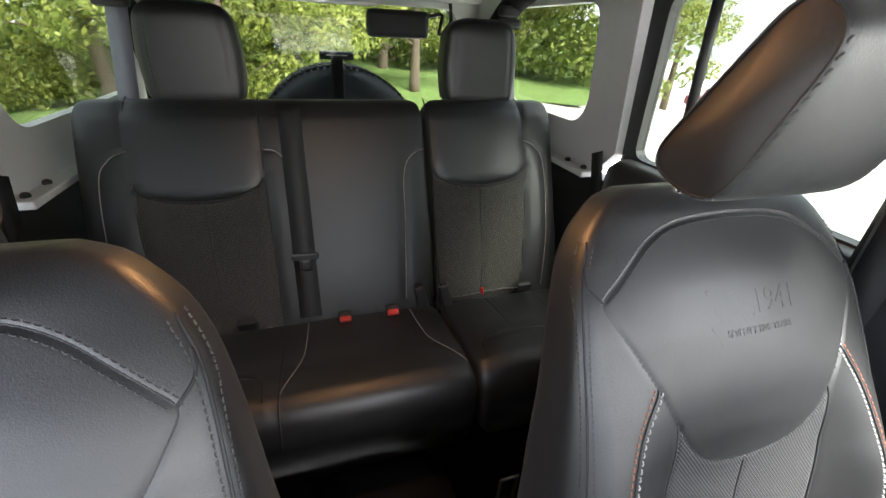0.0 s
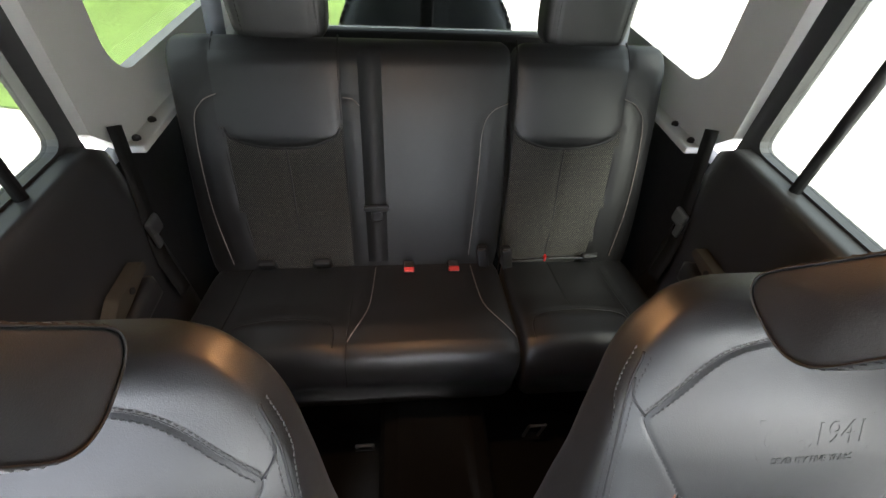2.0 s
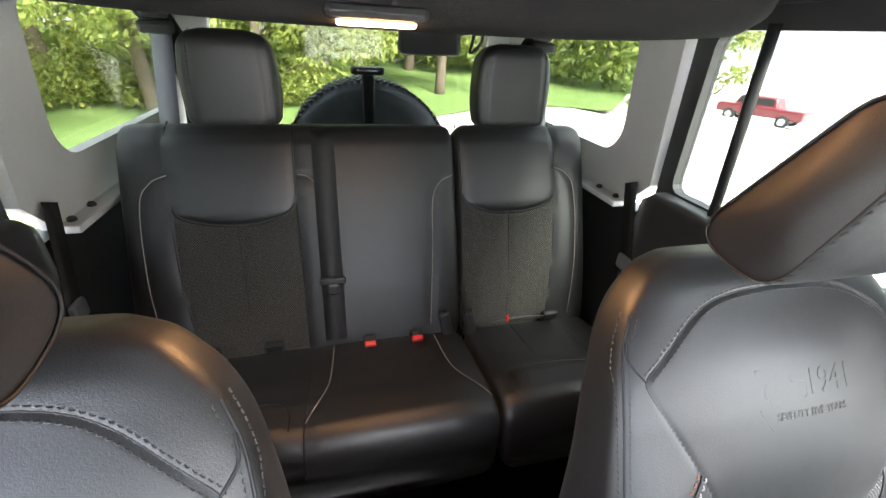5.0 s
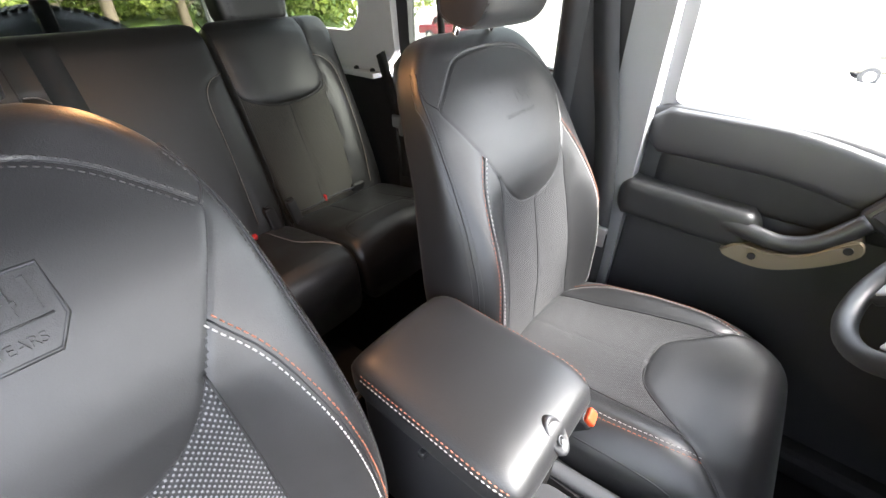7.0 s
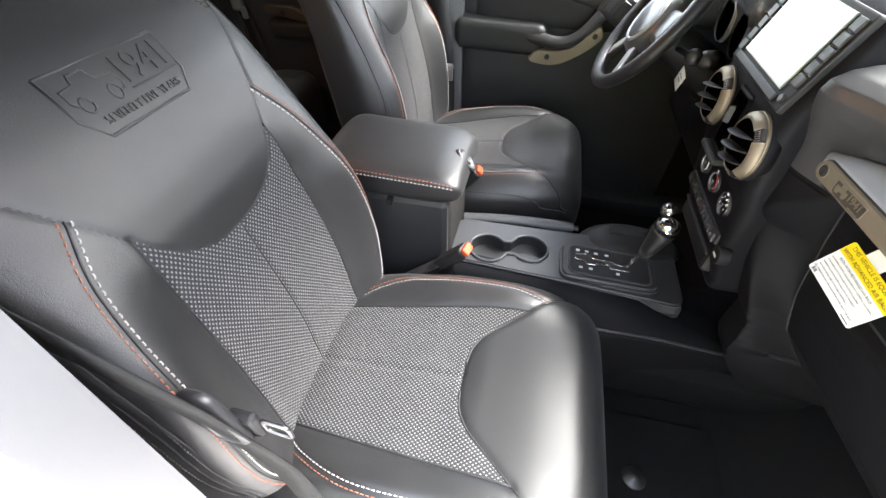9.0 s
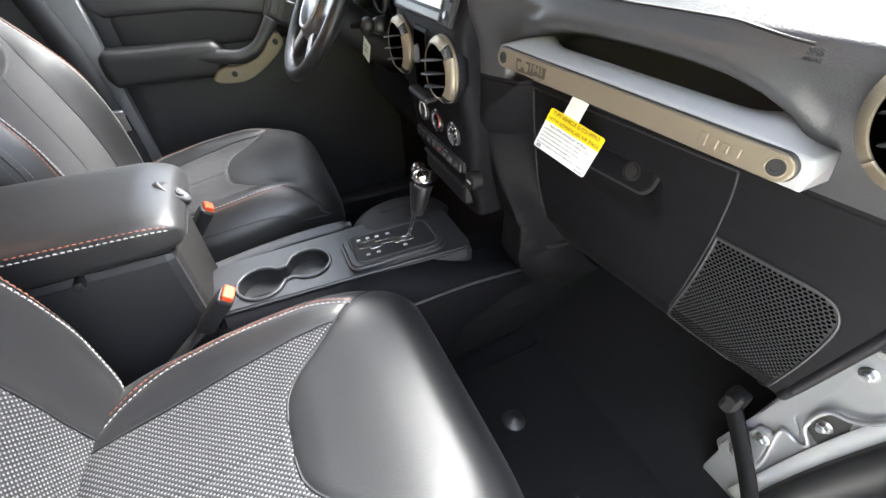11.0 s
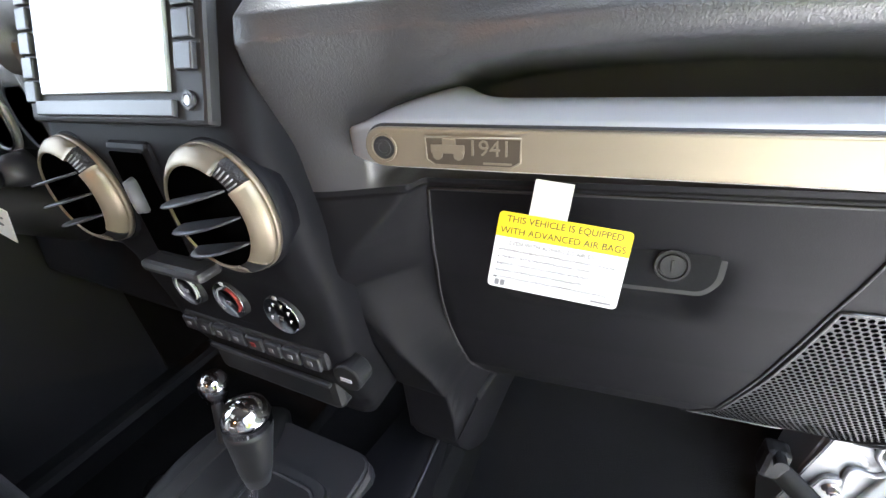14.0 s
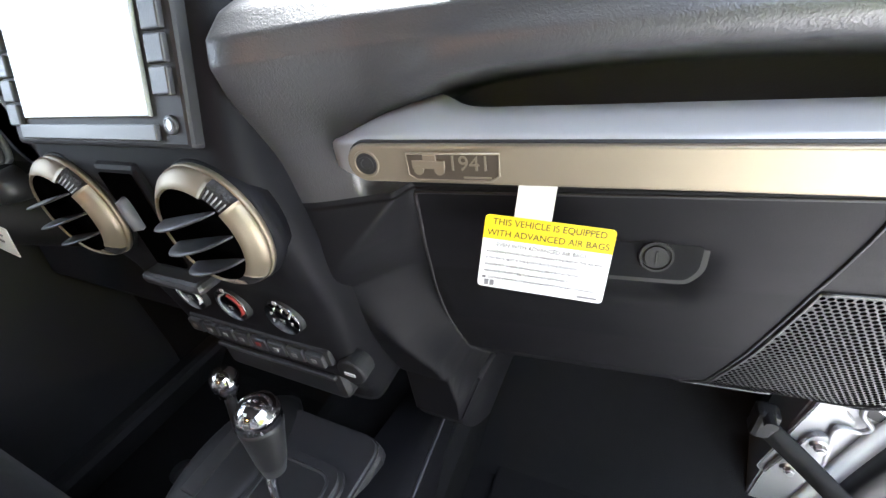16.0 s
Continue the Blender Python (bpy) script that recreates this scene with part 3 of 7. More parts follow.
    # embossed badge: a shield outline, a small vehicle shape and four figures
    c0, s0, rel = 0.0, 0.548, 1.35 if side > 0 else 0.4

    def emb(line, r=0.0014, closed=False):
        p = np.array(line, float)
        return tube(bk.face(c0 - p[:, 0] * 0.92, s0 + p[:, 1] * 1.2, -0.0003), r * rel, 6, up=tuple(bk.o), closed=closed)
    vv, qq = [], []

    def add(vq):
        qq.extend(tuple(i + len(vv) for i in f) for f in vq[1])
        vv.extend(vq[0])
    add(emb([(-0.075, 0.022), (0.075, 0.022), (0.075, -0.012), (0.06, -0.03), (-0.06, -0.03), (-0.075, -0.012), (-0.075, 0.022)]))
    add(emb([(-0.062, -0.004), (-0.066, 0.0), (-0.066, 0.009), (-0.05, 0.01), (-0.047, 0.017), (-0.03, 0.017), (-0.026, 0.009), (-0.006, 0.008), (-0.004, -0.002), (-0.008, -0.006)], 0.0011))
    add(emb([(0.0, -0.0085), (0.068, -0.0085)], 0.0009))
    for x in (-0.054, -0.018):
        add(emb([(x + 0.006 * math.cos(a), -0.005 + 0.006 * math.sin(a)) for a in np.linspace(0, 6.28, 14)], 0.001))
    for text, size, tx, ty, wide in (("1941", 0.038, 0.031, 0.0065, 0.92), ("SEVENTY FIVE YEARS", 0.0115, 0.002, -0.0235, 0.95)):
        ob = lettering("badge_lettering", text, size, Matrix.Identity(4), LEATHER_PLAIN, panel, 0.001)
        co = np.array([tuple(v.co) for v in ob.data.vertices])
        w = bk.face(c0 - co[:, 0] * wide - tx, s0 + co[:, 1] + ty) + ((co[:, 2] * 0.8 + 0.0007) * rel)[:, None] * bk.o
        ob.data.vertices.foreach_set("co", w.ravel())
        ob.data.update()
    mesh_ob("badge", vv, qq, LEATHER_PLAIN, panel, "embossed leather badge")

    cush_rows = [(-0.1, 0.21, 0.05, -0.03), (-0.04, 0.232, 0.06, -0.012), (0.05, 0.25, 0.07, 0.0), (0.15, 0.255, 0.075, 0.018), (0.25, 0.25, 0.08, 0.03), (0.33, 0.238, 0.082, 0.036), (0.38, 0.222, 0.08, 0.033), (0.41, 0.212, 0.075, 0.022), (0.43, 0.198, 0.065, 0.004), (0.442, 0.18, 0.05, -0.02), (0.447, 0.15, 0.035, -0.045)]
    cu = Upholstery((cx, slide, 0.812), (0, 1, 0), (0, 0, 1), cush_rows, 0.42, 360)
    front = smooth_line([(0.232, 0.404), (0.205, 0.364), (0.178, 0.328), (0.142, 0.287), (0.106, 0.246), (0.08, 0.219), (0.048, 0.203), (0, 0.199)], 44).tolist()
    cins = [(0.15, 0.296), (0.145, 0.2), (0.132, 0.05), (0.118, -0.1)]
    csew = [(0.178, 0.329), (0.194, 0.26), (0.2, 0.16), (0.194, 0.06), (0.168, -0.02), (0.142, -0.06)]
    cu.seams = [front, mirror(front), cins, mirror(cins), csew, mirror(csew), [(0, 0.199), (0, -0.1)]]
    cu.groove = (0.0028, 0.0044)

    def cbump(x, s):
        ax = np.abs(x)
        return 0.03 * np.exp(-((ax - 0.195) / 0.05) ** 2) * sstep(-0.1, 0.05, s) * sstep(0.42, 0.25, s) + 0.007 * sstep(0.17, 0.24, s) * np.exp(-(x / 0.15) ** 2) * sstep(0.44, 0.36, s)
    cu.bump = cbump
    poly = front + [(-x, s) for x, s in front[::-1]] + [(-0.25, 0.43), (-0.25, 0.46), (0.25, 0.46), (0.25, 0.43)]
    cp = cu.build(t, "seat_cushion", LEATHER, [("front_panel", poly, LEATHER_PLAIN, ""), ("insert", cins + mirror(cins)[::-1], weave, weave_label)], 0.003)
    for k in (front, mirror(front)):
        cu.cord("piping", k[::4], cp[0], SEAM, 0.0018, 0.0004)
    for k in (cins, mirror(cins)):
        cu.cord("piping", k, cp[0], SEAM, 0.002, 0.001)
    for sg in (1, -1):
        line = [(sg * x, s) for x, s in csew]
        cu.sew("stitching", line, cp[0], THREAD_ORANGE, 0.004 * sg, r=0.0008)
        cu.sew("stitching", line, cp[0], THREAD_PALE, -0.004 * sg, r=0.0008)
        edge = [(sg * 0.236, 0.40), (sg * 0.238, 0.3), (sg * 0.24, 0.15), (sg * 0.234, 0.0)]
        cu.cord("piping", edge, cp[0], SEAM, 0.002, -0.002)
    part("seat_base", box((0.4, 0.44, 0.26), (cx, 0.15 + slide, 0.6), 0.03), PLASTIC_DARK, t, "black plastic seat base")
    for x in (-0.17, 0.17):
        part("seat_rail", box((0.04, 0.5, FLOOR_GAP), (cx + x, 0.15, FLOOR + FLOOR_GAP / 2), 0.004), STEEL, t, "steel seat rail")
    front_headrest(t, cx - 0.006 * side, slide)
    for x in (-0.055, 0.055):
        mesh_ob("post", *tube([(cx + x, -0.30 + slide, 1.34), (cx + x, -0.258 + slide, 1.47)], 0.007, 12), CHROME, t, "chrome headrest post")
    return t, bk, cu


FLOOR = 0.42
FLOOR_GAP = 0.06
seat_p, back_p, cush_p = front_seat(0.402, "black leather bucket seat with pale mesh insert and orange stitching", 1, 0.0)
seat_d, back_d, cush_d = front_seat(-0.378, "black leather driver's bucket seat with headrest and stitched bolsters", -1, -0.035)


# rear bench
def rear_seat():
    t = thing("rear_seat", "black leather split rear bench with two headrests", "car seat", at=(0, -0.75, 0.5))
    for cx, hw, nm in ((0.205, 0.413, "wide_backrest"), (-0.415, 0.2, "narrow_backrest")):
        rows = [(-0.04, hw - 0.02, 0.05, -0.01), (0.02, hw - 0.006, 0.062, 0), (0.2, hw, 0.065, 0.008), (0.4, hw, 0.062, 0.008), (0.53, hw, 0.058, 0.004), (0.566, hw - 0.004, 0.05, -0.006), (0.585, hw - 0.012, 0.04, -0.018), (0.595, hw - 0.026, 0.028, -0.034)]
        bk = Upholstery((cx, -0.872, 0.862), (0, -0.400, 0.916), (0, 0.916, 0.400), rows, 0.2, 220 if hw > 0.3 else 130)
        sg = 1 if hw > 0.3 else -1
        o = lambda line: [(sg * x - cx, s) for x, s in line]
        curve = o([(0.222, 0.396), (0.243, 0.366), (0.3, 0.343), (0.365, 0.337), (0.43, 0.342), (0.488, 0.36), (0.511, 0.39)])
        cv = smooth_line(curve, 30).tolist()
        outer = o([(0.512, 0.6), (0.51, 0.372), (0.50, 0.2), (0.47, -0.04)])
        inner = o([(0.222, 0.6), (0.222, 0.372), (0.218, 0.2), (0.214, -0.04)])
        mid = o([(0.365, 0.337), (0.36, 0.15), (0.345, -0.04)])
        arc = o([(0.512, 0.465), (0.548, 0.445), (0.572, 0.39), (0.57, 0.2), (0.545, 0.02)])
        bk.seams = [cv, outer, inner, mid]
        arcs = [arc]
        if hw > 0.3:
            arcs += [o([(0.215, 0.46), (0.19, 0.455), (0.165, 0.43)]), o([(-0.205, 0.452), (-0.16, 0.43), (-0.137, 0.38), (-0.13, 0.25), (-0.115, 0.03)])]
        bk.seams = bk.seams + [smooth_line(a, 16).tolist() for a in arcs]
        bk.groove = (0.005, 0.006)
        up_poly = cv + o([(0.512, 0.562), (0.222, 0.562)])
        low = cv + o([(0.50, 0.2), (0.47, -0.05), (0.214, -0.05), (0.218, 0.2)])

        def bump(x, s, cv=cv, o=o, sg=sg, cx=cx):
            a = sg * (x + cx)
            pill = 0.007 * np.exp(-((a - 0.365) / 0.13) ** 4) * sstep(0.33, 0.375, s) * sstep(0.63, 0.53, s)
            return pill + 0.01 * np.exp(-((a - 0.555) / 0.05) ** 2) * sstep(0.5, 0.3, s) - 0.006 * np.exp(-((a - 0.365) / 0.09) ** 2) * sstep(0.33, 0.25, s)
        bk.bump = bump
        made = bk.build(t, nm, LEATHER_PLAIN, [("upper_pad", up_poly, LEATHER, ""), ("insert", low, CLOTH_DARK, "dark woven insert")], 0.005)
        bk.cord("piping", curve, made[0], SEAM, 0.0048, -0.001)
        for ln in (mid, outer, inner):
            bk.cord("piping", ln, made[0], SEAM, 0.0024, 0.0005)
        for a in arcs:
            bk.cord("piping", a, made[0], THREAD_RED, 0.0012, 0.0045)
        headrest(t, (0.357 if sg > 0 else -0.398, -1.13, 1.374), (0, -0.1, 0.995), (0, 0.995, 0.1), 0.114, 0.236, 0.05, e=0.34)
        if hw > 0.3:
            # belt for the middle place, let into the backrest
            s = np.linspace(0.572, 0.0, 30)
            w = bk.face(0.147 - cx + 0 * s, s, 0.0012)
            w[-1] += bk.o * -0.01
            mesh_ob("belt_webbing", *strap(w, 0.056, 0.002, (1, 0, 0)), WEB_SOFT, made[0], "black centre seat belt")
            c = bk.face(np.array(0.145 - cx), np.array(0.168), 0.008)
            part("buckle_tongue", join(box((0.068, 0.01, 0.018), tuple(c + np.array((0, 0, 0.014))), 0.004), box((0.03, 0.006, 0.034), tuple(c - np.array((0, -0.004, 0.01))), 0.007)), SILK, made[0], "grey belt tongue")
    for cx, hw, nm in ((0.2, 0.408, "wide_cushion"), (-0.41, 0.197, "narrow_cushion")):
        rows = [(-0.03, hw - 0.02, 0.05, -0.02), (0.03, hw - 0.004, 0.07, 0), (0.15, hw, 0.08, 0.02), (0.25, hw, 0.085, 0.036), (0.29, hw, 0.085, 0.036), (0.32, hw, 0.083, 0.026), (0.337, hw - 0.004, 0.078, 0.008), (0.347, hw - 0.01, 0.07, -0.016), (0.352, hw - 0.02, 0.06, -0.04)]
        cu = Upholstery((cx, -0.885, 0.868), (0, 1, 0), (0, 0, 1), rows, 0.22, 200 if hw > 0.3 else 120)
        sg = 1 if hw > 0.3 else -1
        o = lambda line: [(sg * x - cx, s) for x, s in line]
        seams, arcs = [], []
        if hw > 0.3:
            seams = [o([(0.208, -0.03), (0.212, 0.2), (0.215, 0.36)])]
            arcs = [o([(0.155, 0.02), (0.16, 0.12), (0.172, 0.2), (0.212, 0.285)]), o([(-0.12, 0.02), (-0.125, 0.12), (-0.14, 0.2), (-0.2, 0.285)])]
        oc = o([(0.245, 0.30), (0.255, 0.235), (0.32, 0.215), (0.40, 0.215), (0.49, 0.24), (0.51, 0.30)])
        seams += [smooth_line(oc, 24).tolist(), o([(0.365, 0.215), (0.36, -0.03)]), o([(0.51, 0.25), (0.5, -0.03)])]
        cu.seams = seams + [smooth_line(a, 16).tolist() for a in arcs]
        cu.groove = (0.004, 0.006)
        cu.bump = lambda x, s, cx=cx, sg=sg: 0.01 * np.exp(-((sg * (x + cx) - 0.375) / 0.12) ** 4) * sstep(0.2, 0.25, s) * sstep(0.36, 0.3, s) - 0.006 * np.exp(-((sg * (x + cx) - 0.37) / 0.1) ** 2) * sstep(0.22, 0.15, s)
        made = cu.build(t, nm, LEATHER, [], 0.005)
        for a in arcs:
            cu.cord("piping", a, made[0], THREAD_RED, 0.0013, 0.0042)
        for a in seams:
            cu.cord("piping", a[::3] if len(a) > 6 else a, made[0], SEAM, 0.0022, 0.0004)
    return t


rear_seat()
for x in (0.06, -0.068):
    b = thing("seat_belt_buckle", "black belt buckle with a red button on the rear seat", "buckle", "rear seat buckles", (x, -0.85, 0.862))
    r = Matrix.Rotation(radians(-35), 4, "X")
    part("body", box((0.034, 0.04, 0.024), (x, -0.853, 0.872), 0.005, r), PLASTIC_DARK, b)
    part("button", box((0.03, 0.014, 0.019), (x, -0.838, 0.882), 0.003, r), RED, b, "red release button")
for x, y in ((-0.155, -0.868), (-0.225, -0.862)):
    b = thing("seat_belt_buckle", "black belt buckle standing in the seat gap", "buckle", "rear seat buckles", (x, y, 0.86))
    part("body", box((0.03, 0.022, 0.085), (x, y, 0.895), 0.006, Matrix.Rotation(radians(12), 4, "Y")), PLASTIC, b)
    part("button", box((0.02, 0.012, 0.008), (x + 0.008, y, 0.939), 0.002), PLASTIC_DARK, b)


cx, w = -0.345, 0.21
lp = thing("lap_strap", "grey lap strap with a red tab lying in the bench's fold", "strap", at=(cx, -0.862, 0.885))
mesh_ob("webbing", *strap([(cx - w / 2 + w * k / 11, -0.858, 0.893 + 0.004 * math.sin(k * 0.5)) for k in range(12)], 0.026, 0.003, (0, 0.8, 0.6)), SILK, lp)
part("tab", box((0.007, 0.012, 0.02), (cx + 0.01, -0.852, 0.903), 0.002), RED, lp, "small red tab")
for x in (0.45, 0.30, -0.475):
    an = thing("anchor_cover", "black plastic anchor cover in the fold of the bench", "anchor cover", "rear anchor covers", (x, -0.865, 0.88))
    part("cover", box((0.05, 0.02, 0.034), (x, -0.86, 0.893), 0.007, Matrix.Rotation(radians(-20), 4, "X")), PLASTIC_DARK, an)
    part("slot", box((0.026, 0.003, 0.008), (x, -0.85, 0.9), 0.001, Matrix.Rotation(radians(-20), 4, "X")), INK, an)


# ---- the car's body: floor, sides, roof
def flat_box(name, size, at, material, label, category, bevel=0.006, kind="structure", parent=None, rot=None):
    ob = part(name, box(size, at, bevel, rot), material, parent)
    return tagged(ob, label, category, kind=kind) if parent is None else ob


flat_box("floor", (1.46, 2.95, 0.04), (0, -0.4, FLOOR - 0.02), CARPET, "black carpet on the car floor", "floor")
flat_box("floor_tunnel", (0.3, 1.9, 0.2), (0, 0.05, FLOOR + 0.1), CARPET, "black carpeted transmission tunnel", "floor", 0.05)
flat_box("floor_cargo", (1.38, 1.0, 0.3), (0, -1.38, FLOOR + 0.15), CARPET, "black cargo floor behind the rear bench", "floor", 0.01)
flat_box("floor_rear_step", (1.1, 0.36, 0.26), (0, -0.76, FLOOR + 0.13), CARPET, "black carpeted box under the rear bench", "floor", 0.03)
flat_box("firewall", (1.46, 0.05, 0.85), (0, 1.1, FLOOR + 0.42), CARPET, "black carpeted bulkhead below the dashboard", "wall")
toe = part("floor_toe", box((1.44, 0.5, 0.03), (0, 0.98, FLOOR + 0.13), 0.005, Matrix.Rotation(radians(38), 4, "X")), CARPET)
tagged(toe, "black carpeted toe board", "floor", kind="structure")


def lean(z):
    """The half width of the cabin at a height: the sides lean in above the belt."""
    return 0.725 - max(0.0, z - 1.25) * 0.15


def side_panel(name, outline, side, x_of, thick, material, label, category, holes=(), parent=None, kind="structure", smooth=False):
    """A wall of the cabin from an outline in y and z, with through openings, made as a frame of quads."""
    bm = bmesh.new()
    edges = []
    for loop in (outline, *holes):
        vs = [bm.verts.new((side * x_of(z), y, z)) for y, z in loop]
        edges += [bm.edges.new((a, b)) for a, b in zip(vs, vs[1:] + vs[:1])]
    bmesh.ops.triangle_fill(bm, use_beauty=True, edges=edges)
    geo = bmesh.ops.extrude_face_region(bm, geom=bm.faces[:])
    bmesh.ops.translate(bm, vec=(side * thick, 0, 0), verts=[g for g in geo["geom"] if isinstance(g, bmesh.types.BMVert)])
    ob = part(name, bm, material, parent, "" if parent is None else label)
    if parent is None:
        tagged(ob, label, category, kind=kind)
    return ob


ROOF = 1.83
for side, nm in ((1, "passenger"), (-1, "driver")):
    # tub beside the cargo floor
    side_panel("wall_tub", [(-1.86, FLOOR), (-0.86, FLOOR), (-0.86, 1.213), (-1.86, 1.213)], side, lambda z: 0.69, 0.05, PLASTIC_DARK, "black inner side of the rear tub", "wall")
    # hardtop side with its quarter window
    win = rounded([(-1.70, 1.345), (-1.04, 1.345), (-0.985, 1.40), (-0.96, 1.655), (-1.66, 1.655)], 0.05)
    side_panel("wall_hardtop", [(-1.88, 1.216), (-0.93, 1.216), (-0.845, 1.30), (-0.80, ROOF), (-1.84, ROOF)], side, lambda z: lean(z) - 0.035, 0.03, TOPGREY, "pale grey inner side of the hardtop with a window opening", "wall", [win])
    w = side_panel("window_quarter", rounded([(-1.72, 1.325), (-1.03, 1.325), (-0.965, 1.40), (-0.94, 1.675), (-1.68, 1.675)], 0.05), side, lambda z: lean(z) + 0.002, 0.004, GLASS_TINT, "tinted quarter window in the hardtop", "window")
    # the sill ledge the hardtop rests on, with its clamps
    flat_box("trim_sill", (0.06, 0.95, 0.018), (side * 0.68, -1.40, 1.216), TOPGREY, "pale grey ledge along the tub rail", "trim", 0.004)
    for y in (-1.04, -0.955, -1.5):
        c = part("screw", join(lathe([(0.0, 0), (0.009, 0), (0.009, 0.006), (0.005, 0.01), (0, 0.01)], Matrix.Translation((side * 0.675, y, 1.226)))), INK)
        tagged(c, "black fixing screw on the grey ledge", "screw", "ledge screws")
    # rear door frame and window
    dw = rounded([(-0.80, 1.30), (-0.16, 1.30), (-0.16, 1.66), (-0.755, 1.66)], 0.035)
    d = thing("rear_door", "black rear door trim with a framed window, closed", "car door", "rear doors", (side * 0.72, -0.48, FLOOR + 0.04))
    side_panel("door_frame", [(-0.885, 0.46), (-0.10, 0.46), (-0.10, 1.80), (-0.79, 1.80), (-0.845, 1.30)], side, lambda z: lean(z) - 0.012, 0.03, PLASTIC, "", "door", [dw], d)
    # padded inner panel with a rounded shoulder
    sec = []
    for u in np.linspace(0, 1, 30):
        y = -0.86 + 0.74 * u
        k = min(1, min(u, 1 - u) * 14)
        sec.append((y, side * (0.70 - 0.005), 0.93, 0.04 * (0.4 + 0.6 * k), 0.365 * (0.9 + 0.1 * k)))
    mesh_ob("door_panel", *pad(sec, 72, 0.28), PLASTIC, d, "black moulded door panel")
    mesh_ob("armrest", *pad(pillow_sections(-0.72, -0.28, (0.035, 0.03), (side * 0.645, 1.02), 0.03), 40, 0.5), LEATHER_PLAIN, d, "black padded armrest")
    pl = bmesh.new()
    f = pl.faces.new([pl.verts.new((side * 0.648, y, z)) for y, z in rounded([(-0.70, 1.072), (-0.70, 1.092), (-0.60, 1.092), (-0.555, 1.07), (-0.545, 1.05), (-0.60, 1.055)], 0.008)])
    g = bmesh.ops.extrude_face_region(pl, geom=[f])
    bmesh.ops.translate(pl, vec=(-side * 0.028, 0, 0), verts=[k for k in g["geom"] if isinstance(k, bmesh.types.BMVert)])
    pt = part("door_pull", pl, CHAMPAGNE_DARK, d, "dull champagne door pull")
    part("screw", cyl(0.0075, 0.004, Matrix.Translation((side * 0.6195, -0.632, 1.075)) @ Matrix.Rotation(radians(90), 4, "Y"), n=16), INK, pt, "black screw")
    mesh_ob("window_bar", *tube([(side * (lean(1.30) - 0.02), -0.655, 1.29), (side * (lean(1.66) - 0.02), -0.635, 1.67)], 0.011, 8), PLASTIC_DARK, d, "black window division bar")
    w = side_panel("pane", rounded([(-0.81, 1.28), (-0.15, 1.28), (-0.15, 1.67), (-0.765, 1.67)], 0.035), side, lambda z: lean(z) + 0.008, 0.004, GLASS_TINT, "tinted door glass", "window", (), d)
    # front belt pillar: silver body post with black trim
    side_panel("wall_post", [(-0.13, 0.46), (-0.03, 0.46), (-0.03, 1.83), (-0.10, 1.83)], side, lambda z: lean(z) - 0.02, 0.05, SILVER, "silver painted body post between the doors", "wall")
    side_panel("trim_post", [(-0.25, 0.46), (-0.075, 0.46), (-0.08, 1.2), (-0.115, 1.83), (-0.25, 1.83)], side, lambda z: lean(z) - 0.047, 0.022, PLASTIC_DARK, "black plastic trim on the body post", "trim")
    post = thing("post_trim", "black padded roll bar leg behind the front door", "roll bar", "roll bar legs", (side * 0.66, -0.2, FLOOR))
    mesh_ob("bar", *tube([(side * 0.66, -0.24, FLOOR + 0.02), (side * 0.665, -0.235, 1.2), (side * 0.64, -0.225, 1.55), (side * 0.60, -0.22, 1.74)], 0.036, 14), PLASTIC_DARK, post)
    # front belt
    b = thing("seat_belt", "black front seat belt hanging from its pillar loop", "seat belt", "front seat belts", (side * 0.64, -0.15, FLOOR))
    mesh_ob("webbing", *strap(smooth_line([(side * 0.625, -0.175, 1.53), (side * 0.632, -0.14, 1.35), (side * 0.64, -0.09, 1.1), (side * 0.64, -0.07, 0.8), (side * 0.64, -0.1, FLOOR + 0.01)], 30), 0.054, 0.0015, (0, 1, 0.05)), WEB_SOFT, b)
    part("belt_loop", join(box((0.024, 0.085, 0.032), (side * 0.627, -0.172, 1.535), 0.011, seg=4), box((0.04, 0.07, 0.075), (side * 0.64, -0.176, 1.575), 0.018, seg=4)), PLASTIC, b, "black plastic belt guide")
    part("tongue", join(box((0.012, 0.05, 0.02), (side * 0.632, -0.07, 0.945), 0.005), box((0.004, 0.025, 0.04), (side * 0.630, -0.06, 0.918), 0.004)), STEEL, b, "metal belt tongue")
    # rear belts beside the bench
    b = thing("seat_belt", "grey rear seat belt running down from the roof bar", "seat belt", "rear seat belts", (side * 0.5, -1.2, 1.3))
    mesh_ob("webbing", *strap(smooth_line([(side * 0.515, -1.27, 1.60), (side * 0.53, -1.235, 1.42), (side * 0.55, -1.2, 1.2)], 16), 0.047, 0.0015, (1, 0, 0)), WEB_GREY, b)
    part("belt_loop", join(box((0.08, 0.03, 0.03), (side * 0.525, -1.27, 1.60), 0.01), box((0.06, 0.045, 0.03), (side * 0.53, -1.29, 1.635), 0.01)), PLASTIC_DARK, b, "black plastic belt guide")
    b = thing("seat_belt", "black lap belt with a metal tongue beside the bench", "seat belt", "rear lap belts", (side * 0.63, -0.8, 0.9))
    mesh_ob("webbing", *strap(smooth_line([(side * 0.668, -0.90, 1.29), (side * 0.655, -0.84, 1.15), (side * 0.648, -0.79, 1.02), (side * 0.63, -0.77, 0.9)], 20), 0.046, 0.0015, (0, 1, 0.3)), WEB, b)
